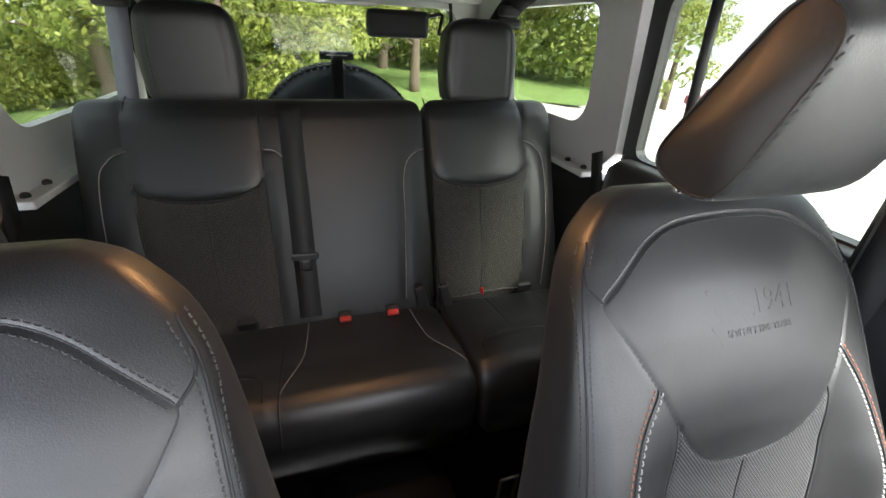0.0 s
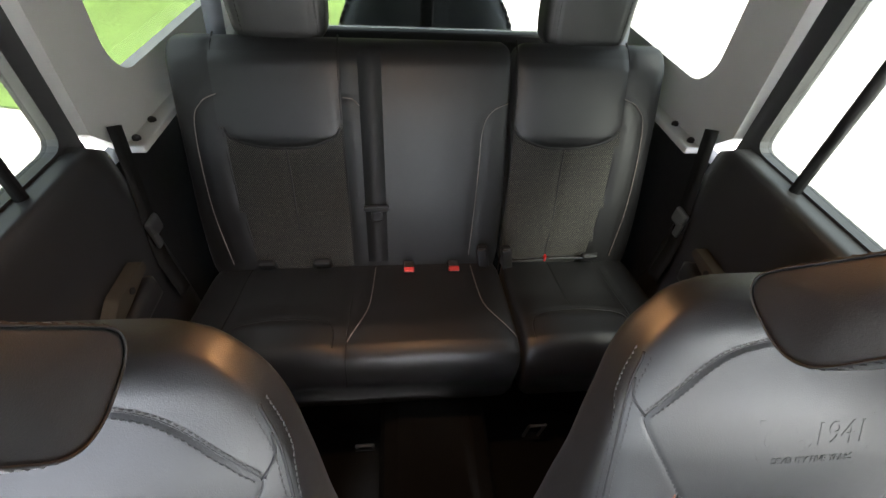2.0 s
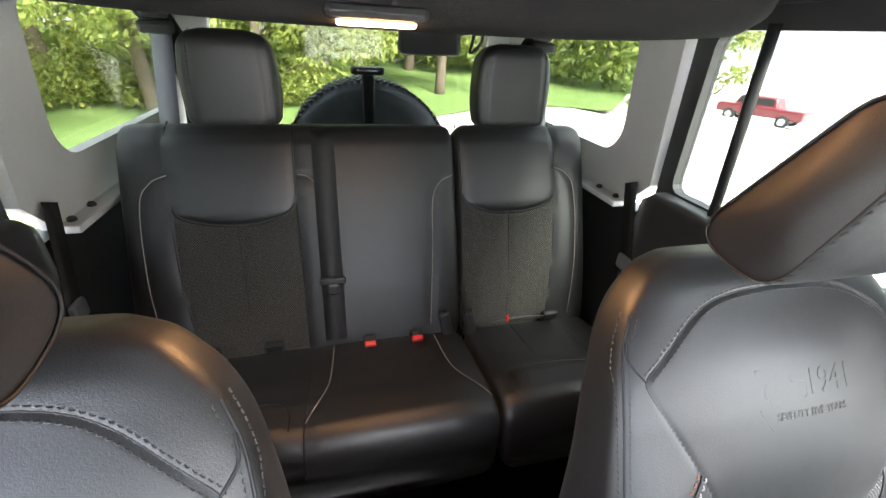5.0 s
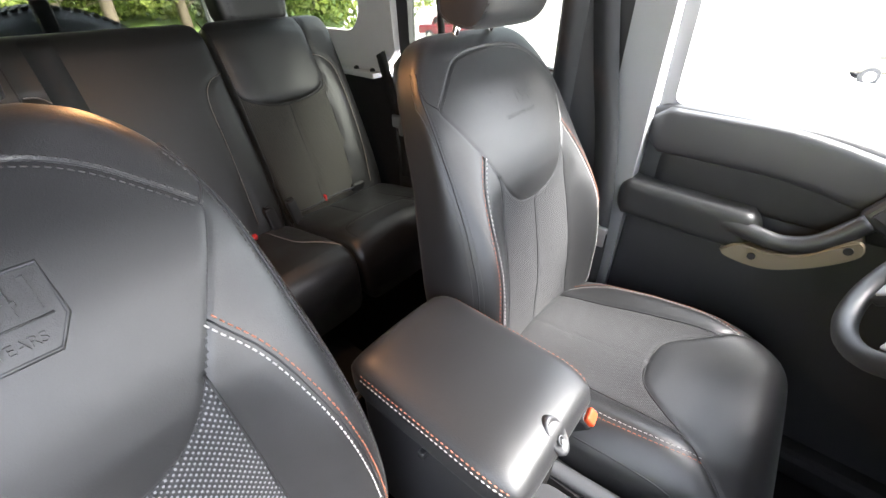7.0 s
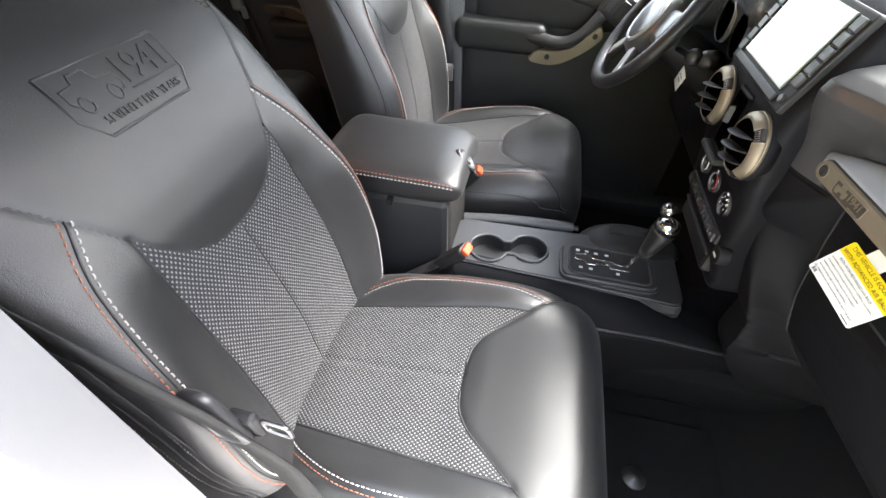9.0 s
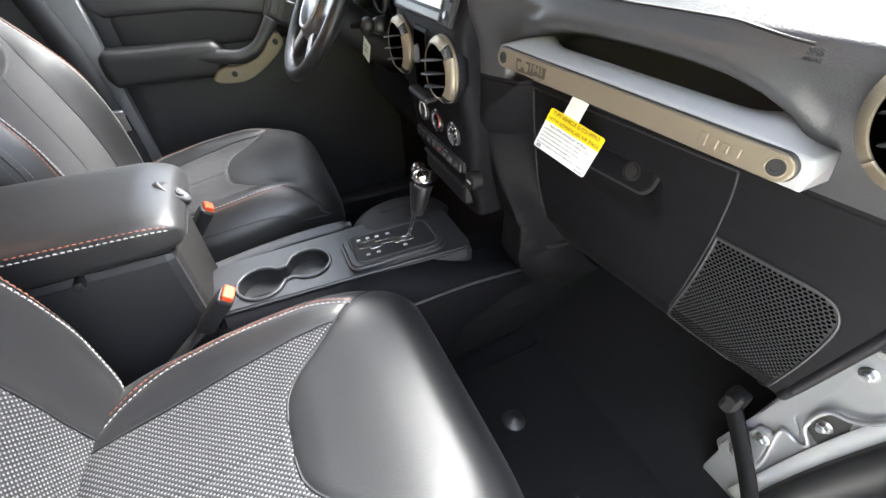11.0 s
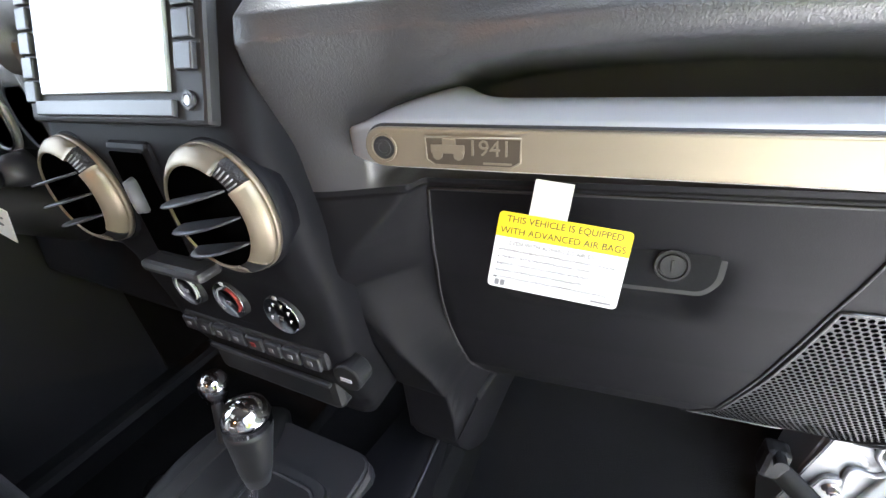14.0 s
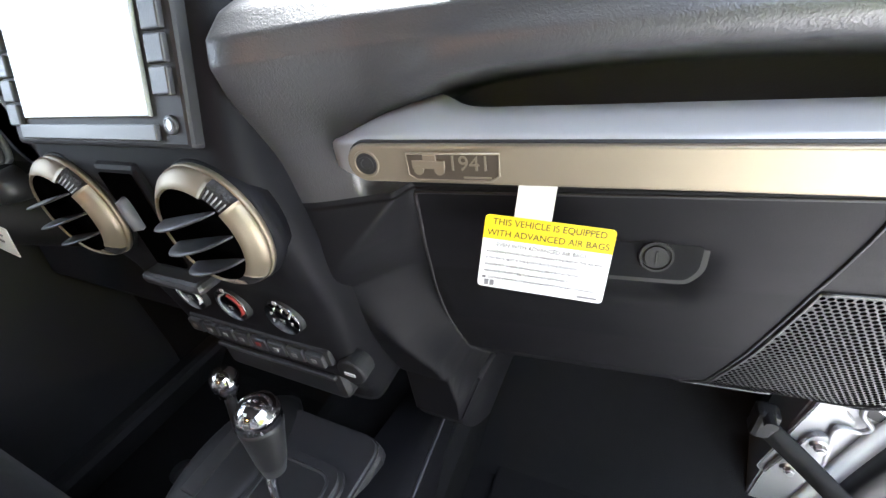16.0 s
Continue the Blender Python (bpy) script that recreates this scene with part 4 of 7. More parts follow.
    part("tongue", join(box((0.014, 0.05, 0.045), (side * 0.645, -0.815, 1.085), 0.008), box((0.008, 0.022, 0.04), (side * 0.64, -0.795, 1.06), 0.006)), STEEL, b, "metal belt tongue")

ws = thing("window_sticker", "white printed paper sheet stuck inside the rear door glass", "sticker", at=(0.70, -0.54, 1.39))
wl_ = lambda y0, y1, z0, z1, off: [(lean(z) + off, y, z) for y, z in ((y0, z0), (y1, z0), (y1, z1), (y0, z1))]


def paper(y0, y1, z0, z1, off, thick, material, parent):
    """A thin sheet lying against the leaning glass."""
    v = wl_(y0, y1, z0, z1, off) + wl_(y0, y1, z0, z1, off - thick)
    q = [(0, 1, 2, 3), (7, 6, 5, 4), (0, 4, 5, 1), (1, 5, 6, 2), (2, 6, 7, 3), (3, 7, 4, 0)]
    return mesh_ob("sheet" if parent is ws else "print", v, q, material, parent, smooth=False)


sheet_ = paper(-0.68, -0.42, 1.395, 1.58, 0.006, 0.001, WHITE, ws)
for k in range(9):
    paper(-0.665, -0.56 - 0.02 * (k % 3), 1.41 + 0.017 * k, 1.416 + 0.017 * k, 0.0048, 0.0004, INK_GREY, sheet_)

# tail: corner posts, header, glass, gate
side_tail = [(-0.66, 1.18), (0.66, 1.18), (0.62, ROOF), (-0.62, ROOF)]
bm = bmesh.new()
hole = [(-0.56, 1.2), (0.56, 1.2), (0.53, 1.655), (-0.53, 1.655)]
eds = []
for loop in (side_tail, rounded(hole, 0.05)):
    vs = [bm.verts.new((x, -1.83 + (z - 1.18) * 0.06, z)) for x, z in loop]
    eds += [bm.edges.new((a, c)) for a, c in zip(vs, vs[1:] + vs[:1])]
bmesh.ops.triangle_fill(bm, use_beauty=True, edges=eds)
geo = bmesh.ops.extrude_face_region(bm, geom=bm.faces[:])
bmesh.ops.translate(bm, vec=(0, -0.035, 0), verts=[g for g in geo["geom"] if isinstance(g, bmesh.types.BMVert)])
tagged(part("wall_tail", bm, TOPGREY), "pale grey frame round the tailgate glass", "wall", kind="structure")
g = part("window_tail", box((1.16, 0.004, 0.5), (0, -1.845, 1.43), 0), GLASS_TINT)
tagged(g, "tinted tailgate window glass", "window", kind="structure")
flat_box("wall_tailgate", (1.34, 0.06, 0.8), (0, -1.85, 0.78), PLASTIC_DARK, "black inner side of the tailgate", "wall")
flat_box("trim_tail_seal", (1.2, 0.02, 0.025), (0, -1.815, 1.185), PLASTIC_DARK, "black seal along the tailgate", "trim")
flat_box("ceiling", (1.4, 1.72, 0.03), (0, -1.03, ROOF + 0.015), HEADLINER, "dark roof lining of the hardtop", "ceiling")
flat_box("ceiling_front", (1.4, 0.92, 0.03), (0, 0.31, ROOF + 0.012), HEADLINER, "dark removable roof panels above the front seats", "ceiling")
flat_box("trim_roof_header", (1.24, 0.10, 0.09), (0, -1.77, 1.72), TOPGREY, "pale grey roof header above the tail window", "trim", 0.015)
flat_box("trim_tub_rear", (1.36, 0.04, 0.04), (0, -1.80, 1.19), PLASTIC_DARK, "black ledge below the tail window", "trim", 0.01)

bar = thing("roll_bar", "black padded roll bar crossing the roof", "roll bar", at=(0, -0.5, 1.66))
mesh_ob("cross_bar", *pad([(x, -0.66, 1.722 + 0.03 * (abs(x) / 0.62) ** 3, 0.085 * k, 0.098 * k) for x, k in ((u * 0.62, min(1.0, (1 - abs(u)) * 8 + 0.3)) for u in np.linspace(-1, 1, 30))], 48, 0.45, "x"), HEADLINER, bar, "black padded overhead bar")
for side in (1, -1):
    mesh_ob("side_bar", *tube(smooth_line([(side * 0.60, 0.6, 1.70), (side * 0.605, -0.2, 1.73), (side * 0.60, -0.62, 1.73), (side * 0.565, -1.2, 1.70), (side * 0.545, -1.5, 1.5), (side * 0.60, -1.68, 1.22)], 50), 0.036, 14), HEADLINER, bar)
dl = thing("dome_lamp", "lit warm dome lamp on the roof bar", "lamp", at=(0.05, -0.60, 1.635))
part("housing", box((0.13, 0.08, 0.018), (0.05, -0.60, 1.642), 0.008), PLASTIC_DARK, dl)
part("lens", box((0.10, 0.05, 0.01), (0.05, -0.60, 1.632), 0.004), LAMP_GLASS, dl, "glowing warm lamp lens")
# front roof panel latch
rp = thing("roof_panel_trim", "pale grey roof panel surround with two latches", "roof trim", at=(-0.42, -0.1, ROOF))
part("frame", box((0.44, 0.36, 0.02), (-0.40, -0.15, ROOF - 0.008), 0.008), TOPGREY, rp)
for x in (-0.52, -0.3):
    part("latch", join(box((0.03, 0.09, 0.016), (x, -0.26, ROOF - 0.024), 0.006), cyl(0.018, 0.02, Matrix.Translation((x, -0.22, ROOF - 0.024)))), STEEL, rp, "grey turning latch")

# wiper motor box and lamp wiring on the tail glass
wb = thing("wiper_motor", "black rear wiper motor cover on the tail glass", "wiper motor", at=(-0.3, -1.79, 1.58))
part("cover", box((0.25, 0.07, 0.10), (-0.28, -1.79, 1.59), 0.018), PLASTIC_DARK, wb)
mesh_ob("cable", *tube(smooth_line([(-0.4, -1.78, 1.62), (-0.46, -1.77, 1.63), (-0.45, -1.77, 1.56), (-0.5, -1.78, 1.6), (-0.5, -1.79, 1.68)], 24), 0.007, 8), PLASTIC_DARK, wb, "black cable loop")
tp = thing("tail_bar", "pale strip along the top of the tail glass", "trim strip", at=(0.05, -1.79, 1.66))
part("strip", box((0.5, 0.012, 0.012), (0.05, -1.80, 1.652), 0.004), WHITE, tp)

# spare tyre behind the tailgate
sp = thing("spare_tyre", "black spare tyre on a dark alloy rim outside the tailgate", "tyre", at=(-0.05, -2.15, 0.6))
m = Matrix.Translation((-0.05, -2.15, 1.0)) @ Matrix.Rotation(radians(90), 4, "X")
prof = [(0.24, -0.11), (0.30, -0.125), (0.37, -0.125), (0.395, -0.105), (0.405, -0.08), (0.408, 0), (0.405, 0.08), (0.395, 0.105), (0.37, 0.125), (0.30, 0.125), (0.24, 0.11)]
tyre = part("tyre", lathe(prof, m, 96), RUBBER_PALE, sp, "", True)
blocks = []
for i in range(84):
    for j, dy in enumerate((-0.085, -0.03, 0.03, 0.085)):
        a = 2 * math.pi * (i + 0.5 * (j % 2)) / 84
        blocks.append(box((0.02, 0.042, 0.012), (0.409 * math.cos(a) - 0.05, -2.15 + dy, 1.0 + 0.409 * math.sin(a)), 0, Matrix.Rotation(-a + math.pi / 2, 4, "Y")))
part("tread", join(*blocks), RUBBER, tyre, "chunky tread blocks")
rim = part("rim", lathe([(0.0, 0.02), (0.05, 0.03), (0.08, 0.0), (0.2, -0.02), (0.232, 0.06), (0.245, 0.1), (0.245, -0.1)], m, 60), PLASTIC_DARK, sp, "dark alloy rim", True)
for i in range(5):
    a = 2 * math.pi * i / 5 + 0.3
    part("spoke", box((0.19, 0.03, 0.05), (-0.05 + 0.14 * math.cos(a), -2.10, 1.0 + 0.14 * math.sin(a)), 0.008, Matrix.Rotation(-a, 4, "Y")), STEEL, rim)
bl = thing("brake_lamp", "black high brake lamp on a stalk above the tyre", "brake lamp", at=(-0.045, -2.05, 1.2))
part("stalk", box((0.055, 0.03, 0.34), (-0.045, -2.0, 1.27), 0.008), PLASTIC_DARK, bl)
part("lamp", box((0.15, 0.06, 0.035), (-0.045, -2.02, 1.455), 0.01), PLASTIC, bl, "flat black lamp head")
part("lens", box((0.09, 0.004, 0.006), (-0.045, -1.989, 1.457), 0.001), PRINT, bl)

LEVER_STEEL = mat("dark_steel", (0.2, 0.2, 0.205), 0.35, metal=1.0, vary=0.2)
pb = thing("seat_belt", "black passenger belt with a metal tongue hanging beside the seat", "seat belt", at=(0.63, 0.0, 0.9))
mesh_ob("webbing", *strap(smooth_line([(0.645, -0.09, 1.27), (0.64, -0.01, 1.16), (0.632, 0.0, 1.09), (0.625, 0.03, 0.97), (0.63, 0.045, 0.86)], 24), 0.046, 0.0016, (0, 1, 0.2)), WEB, pb)
gm_ = Matrix.Translation((0.626, 0.0, 1.09)) @ Matrix.Rotation(radians(8), 4, "X")
loop = [gm_ @ Vector((0, y, z)) for y, z in rounded([(-0.017, -0.042), (0.017, -0.042), (0.013, 0.04), (-0.013, 0.04)], 0.01, 6)]
mesh_ob("guide", *tube(loop, 0.0065, 12, closed=True), PLASTIC, pb, "dark grey plastic belt guide")
part("guide_bar", box((0.006, 0.028, 0.05), (0.628, 0.0, 1.088), 0.003, Matrix.Rotation(radians(8), 4, "X")), PLASTIC_DARK, pb)
mesh_ob("tongue", *tube([(0.614, y, z) for y, z in rounded([(0.034, 1.05), (0.062, 1.046), (0.062, 1.07), (0.034, 1.074)], 0.006, 5)], 0.0022, 8, closed=True), LEVER_STEEL, pb, "bright metal tongue")
part("tongue_grip", box((0.012, 0.03, 0.04), (0.617, 0.02, 1.068), 0.005), PLASTIC_DARK, pb, "black tongue grip")

for x, hz in ((0.205, 0.46), (-0.315, 0.53)):
    fb = thing("floor_bracket", "steel hoop standing on the black rear floor", "bracket", "rear floor brackets", (x, -0.51, FLOOR))
    mesh_ob("hoop", *tube(smooth_line([(x - 0.024, -0.52, FLOOR), (x - 0.024, -0.515, hz - 0.012), (x - 0.018, -0.512, hz), (x + 0.018, -0.512, hz), (x + 0.024, -0.515, hz - 0.012), (x + 0.024, -0.52, FLOOR)], 40), 0.0045, 10), STEEL, fb)
    part("foot", box((0.06, 0.022, 0.008), (x, -0.52, FLOOR + 0.004), 0.002), PLASTIC_DARK, fb, "black hoop foot")

for side in (1, -1):
    flat_box("trim_sill_rear", (0.08, 1.0, 0.26), (side * 0.70, -0.6, FLOOR + 0.06), PLASTIC_DARK, "black rear door sill trim", "trim", 0.02)


# ---- driver's door and screen
dd = thing("front_door", "black driver's door trim with armrest and champagne pull, closed", "car door", at=(-0.72, 0.35, FLOOR + 0.04))
sec = []
for u in np.linspace(0, 1, 36):
    y = -0.06 + 0.86 * u
    k = min(1, min(u, 1 - u) * 16)
    top = 1.262 - 0.03 * u - 0.07 * float(sstep(0.35, 0.9, u))
    sec.append((y, -0.745, (0.47 + top) / 2, 0.03 * (0.4 + 0.6 * k) + 0.012, (top - 0.47) / 2 * (0.94 + 0.06 * k)))
mesh_ob("door_panel", *pad(sec, 72, 0.25), PLASTIC, dd)
mesh_ob("upper_pad", *pad([(y, -0.716, 1.205 - 0.012 * u - 0.055 * float(sstep(0.4, 1, u)), 0.026 * min(1, min(u, 1 - u) * 10 + 0.2), 0.05 * min(1, min(u, 1 - u) * 10 + 0.2)) for u, y in ((k, -0.05 + 0.62 * k) for k in np.linspace(0, 1, 26))], 48, 0.4), PLASTIC, dd, "black upper door pad")
mesh_ob("armrest", *pad([(y, -0.69, 1.045 - 0.008 * u, 0.046 * min(1, (min(u, 1 - u) * 12 + 0.2)), 0.046 * min(1, (min(u, 1 - u) * 12 + 0.2))) for u, y in ((k, -0.06 + 0.31 * k) for k in np.linspace(0, 1, 24))], 48, 0.4), LEATHER_PLAIN, dd, "black padded armrest")
pull = smooth_line([(-0.66, 0.17, 1.05), (-0.652, 0.23, 1.045), (-0.65, 0.29, 1.04), (-0.652, 0.34, 1.062), (-0.665, 0.39, 1.12)], 40)
mesh_ob("door_pull", *tube(pull, 0.019, 16, 0.8, up=(1, 0, 0)), PLASTIC, dd, "black pull handle")
tp_ = bmesh.new()
f = tp_.faces.new([tp_.verts.new((-0.69, y, z)) for y, z in smooth_line([(0.194, 0.992), (0.221, 1.017), (0.274, 1.017), (0.324, 1.032), (0.362, 1.068), (0.392, 1.09), (0.402, 1.06), (0.35, 1.012), (0.28, 0.977), (0.212, 0.979), (0.194, 0.992)], 60)[:-1]])
g = bmesh.ops.extrude_face_region(tp_, geom=[f])
bmesh.ops.translate(tp_, vec=(0.052, 0, 0), verts=[k for k in g["geom"] if isinstance(k, bmesh.types.BMVert)])
bmesh.ops.bevel(tp_, geom=[e for e in tp_.edges if all(k.co.x > -0.64 for k in e.verts)], offset=0.003, segments=3, affect="EDGES")
part("pull_trim", tp_, CHAMPAGNE, dd, "champagne coloured pull trim")
for y, z in ((0.252, 1.0), (0.382, 1.068)):
    part("screw", cyl(0.0075, 0.006, Matrix.Translation((-0.637, y, z)) @ Matrix.Rotation(radians(90), 4, "Y"), n=16), INK, dd, "black screw")
mesh_ob("pocket", *pad(pillow_sections(0.0, 0.5, (0.012, 0.05), (-0.707, 1.115), 0.012, 16), 40, 0.4), PLASTIC_DARK, dd, "recessed dark pocket")
vt = part("switch_pod", box((0.03, 0.12, 0.085), (-0.672, 0.44, 1.135), 0.014, Matrix.Rotation(radians(-28), 4, "X"), seg=3), PLASTIC, dd, "black window switch pod")
for k in range(3):
    part("pod_switch", box((0.008, 0.024, 0.05), (-0.6555, 0.408 + 0.032 * k, 1.152 - 0.017 * k), 0.003, Matrix.Rotation(radians(-28), 4, "X")), SILK, vt)
side_panel("door_frame", [(-0.03, 1.25), (0.3, 1.225), (0.80, 1.15), (0.80, 1.25), (0.74, 1.30), (0.44, 1.80), (-0.03, 1.80)], -1, lambda z: lean(z) - 0.0, 0.02, SILVER, "silver window frame", "door", [rounded([(0.0, 1.262), (0.3, 1.235), (0.75, 1.165), (0.75, 1.24), (0.47, 1.675), (0.0, 1.675)], 0.02)], dd)
side_panel("pane", rounded([(-0.01, 1.25), (0.3, 1.226), (0.765, 1.155), (0.765, 1.24), (0.48, 1.685), (-0.01, 1.685)], 0.02), -1, lambda z: lean(z) + 0.02, 0.004, GLASS, "clear door glass", "window", (), dd)
mr = thing("door_mirror", "black door mirror outside the driver's window", "mirror", at=(-0.86, 0.6, 1.15))
MM = Matrix.Translation((-0.935, 0.55, 1.205)) @ Matrix.Rotation(radians(26), 4, "Z")
mv, mq = pad(pillow_sections(0.006, 0.08, (0.098, 0.086), (0.0, 0.0), 0.025), 40, 0.35)
mesh_ob("shell", [tuple(MM @ Vector(k)) for k in mv], mq, PLASTIC, mr)
bm = box((0.162, 0.006, 0.138), (0, 0.003, 0), 0.002)
bmesh.ops.transform(bm, matrix=MM, verts=bm.verts)
part("glass", bm, CHROME, mr, "mirror glass")
part("arm", box((0.07, 0.05, 0.04), (-0.83, 0.625, 1.155), 0.01), PLASTIC, mr)

# windscreen with its frame
for side in (1, -1):
    ob = mesh_ob("wall_screen_post", *tube([(side * 0.71, 1.02, 1.22), (side * 0.62, 0.74, ROOF)], 0.035, 12), PLASTIC_DARK)
    tagged(ob, "black trim on the windscreen post", "wall", kind="structure")
g = part("window_screen", box((1.36, 0.005, 0.55), (0, 0.90, 1.47), 0, Matrix.Rotation(radians(29), 4, "X")), GLASS)
tagged(g, "clear windscreen glass", "window", kind="structure")
flat_box("trim_screen_header", (1.3, 0.08, 0.05), (0, 0.76, ROOF - 0.01), HEADLINER, "dark windscreen header", "trim", 0.02)

# ---- dashboard
dash = thing("dashboard", "black moulded dashboard with round vents and a grab bar", "dashboard", at=(0, 0.8, 0.8))
PROF = np.array([(0.78, 0.86), (0.80, 0.79), (0.827, 0.767), (0.872, 0.735), (0.95, 0.71), (1.04, 0.687), (1.07, 0.677), (1.10, 0.668), (1.14, 0.655), (1.165, 0.645), (1.20, 0.632), (1.235, 0.62), (1.252, 0.617), (1.266, 0.622), (1.278, 0.638), (1.286, 0.662), (1.29, 0.69)])
SHEAR = 0.105
LID_L = [(0.212, 1.14), (0.198, 1.06), (0.19, 1.0), (0.191, 0.93), (0.199, 0.872), (0.21, 0.80)]
LID_R = [(0.507, 1.14), (0.506, 1.10), (0.498, 1.03), (0.487, 0.96), (0.474, 0.895), (0.45, 0.80)]


POCKET_END = 0.552


def arch(x):
    return np.interp(x, [0.185, 0.2, 0.22, 0.246, 0.26, 0.289, 0.34, 0.39, 0.44, 0.48, 0.51, 0.535, 0.56], [1.185, 1.2, 1.21, 1.219, 1.226, 1.231, 1.233, 1.233, 1.231, 1.227, 1.219, 1.208, 1.19])


def dash_y(x, z):
    x, z = np.broadcast_arrays(np.asarray(x, float), np.asarray(z, float))
    zz = np.where(x < 0.2, np.maximum(z, 0.862), z)
    y = np.interp(zz, PROF[:, 0], PROF[:, 1]) + SHEAR * np.maximum(x - 0.2, 0)
    # swelling above the pocket
    y = y - 0.006 * np.exp(-((z - arch(x) - 0.012) / 0.012) ** 2) * sstep(0.19, 0.26, x) * sstep(0.6, 0.53, x)
    # pocket behind the grab bar
    inn = sstep(-0.005, 0.014, arch(x) - z) * sstep(1.150, 1.158, z) * sstep(0.183, 0.196, x) * sstep(POCKET_END, POCKET_END - 0.028, x)
    y = y + 0.043 * inn
    # sweep into the middle stack: a ridge beside the glove box
    rx = np.interp(z, [0.80, 0.90, 0.954, 1.05, 1.10, 1.154], [0.20, 0.185, 0.155, 0.122, 0.16, 0.215])
    lx = np.interp(z, [p[1] for p in LID_L[::-1]], [p[0] for p in LID_L[::-1]])
    t = np.clip((lx - x) / np.maximum(lx - rx, 0.006), 0, 1)
    y = y - 0.062 * t * t * (3 - 2 * t) * sstep(1.2, 1.05, z) * (x > 0)
    y = y - 0.03 * sstep(0.22, 0.135, x) * sstep(1.02, 1.17, z) * (x > 0)
    y = y + 0.09 * sstep(0.13, 0.115, np.abs(x))
    # the latch's dish
    dish = np.exp(-(((x - 0.345) / 0.075) ** 6 + ((z - 1.052) / 0.034) ** 6))
    y = y + 0.014 * dish
    return y


def on_dash(x, z, lift=0.0):
    return (x, float(dash_y(x, z)) - lift, z)


xs = np.concatenate([np.arange(-0.72, 0.10, 0.02), np.arange(0.10, 0.7285, 0.0025)])
zs = np.concatenate([np.arange(0.78, 0.86, 0.004), np.arange(0.86, 1.145, 0.003), np.arange(1.145, 1.2901, 0.0018)])
X, Z = np.meshgrid(xs, zs)
Y = dash_y(X, Z)
ny, nx = X.shape
V = np.stack([X, Y, Z], -1).reshape(-1, 3)
idx = np.arange(ny * nx).reshape(ny, nx)
Q = np.stack([idx[:-1, :-1], idx[:-1, 1:], idx[1:, 1:], idx[1:, :-1]], -1)
mid_z = (Z[:-1, :-1] + Z[1:, 1:]) / 2
mid_x = (X[:-1, :-1] + X[1:, 1:]) / 2
low = mid_z < 1.150
spk_poly = smooth_line([(0.504, 1.047), (0.56, 1.047), (0.605, 1.046), (0.626, 1.036), (0.634, 1.005), (0.628, 0.93), (0.614, 0.84), (0.605, 0.808), (0.585, 0.797), (0.53, 0.802), (0.457, 0.806), (0.4715, 0.87), (0.49, 0.95), (0.501, 1.02), (0.504, 1.047)], 90).tolist()
spk = low & inside(mid_x, mid_z, spk_poly)
lid = low & inside(mid_x, mid_z, LID_L + LID_R[::-1])
end_x = np.interp(mid_z, [0.78, 0.85, 0.95, 1.05, 1.15, 1.29], [0.622, 0.632, 0.648, 0.664, 0.69, 0.73])
gone = mid_x > end_x
GRILLE = mat("speaker_grille", (0.028, 0.028, 0.03), 0.5, spec=0.4, grain=0.2, scale=900, dist=0.0004)
# near-black that paints the shade inside openings
HOLE_SHADE = mat("hole_shade", (0.0008, 0.0008, 0.0008), 0.9, spec=0.0)
mesh_ob("end_edge", *tube([on_dash(float(np.interp(z, [0.78, 0.85, 0.95, 1.05, 1.15, 1.29], [0.622, 0.632, 0.648, 0.664, 0.69, 0.73])), z, -0.006) for z in np.linspace(0.785, 1.288, 60)], 0.008, 10), DASH_LOW, dash, "rounded end of the dashboard")
up = zs >= 1.1499
tops = smooth_line([(0.699, 1.2935), (0.715, 1.306), (0.77, 1.329), (0.87, 1.342), (1.05, 1.325), (1.06, 1.2)], 40)
lean_in = dash_y(xs, np.full_like(xs, 1.289)) - dash_y(np.full_like(xs, 0.3), np.full_like(xs, 1.289)) - SHEAR * (np.maximum(xs - 0.2, 0) - 0.1)
PX = np.concatenate([X[up], np.broadcast_to(xs, (40, nx))])
PY = np.concatenate([Y[up], tops[:, :1] + SHEAR * np.maximum(xs - 0.2, 0) * (tops[:, :1] < 1) + lean_in * sstep(0.80, 0.69, tops[:, :1])])
PZ = np.concatenate([Z[up], tops[:, 1:] - 0.02 * (np.abs(xs) / 0.72) ** 6 * sstep(0.69, 0.73, tops[:, :1])])
pi_ = np.arange(PX.size).reshape(PX.shape)
pq = np.stack([pi_[:-1, :-1], pi_[:-1, 1:], pi_[1:, 1:], pi_[1:, :-1]], -1)
pz = (PZ[:-1, :-1] + PZ[1:, 1:]) / 2
pq = pq[(PX[:-1, :-1] + PX[1:, 1:]) / 2 <= np.interp(pz, [1.15, 1.29], [0.69, 0.728])]
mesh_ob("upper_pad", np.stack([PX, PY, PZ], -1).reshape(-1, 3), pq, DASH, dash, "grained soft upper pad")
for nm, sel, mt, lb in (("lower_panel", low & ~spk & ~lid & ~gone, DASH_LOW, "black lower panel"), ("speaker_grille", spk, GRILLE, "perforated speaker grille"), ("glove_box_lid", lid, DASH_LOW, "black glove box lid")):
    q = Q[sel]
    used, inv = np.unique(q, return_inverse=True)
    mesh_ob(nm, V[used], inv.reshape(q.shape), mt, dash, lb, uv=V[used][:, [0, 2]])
hv, hq = [], []
row = 0
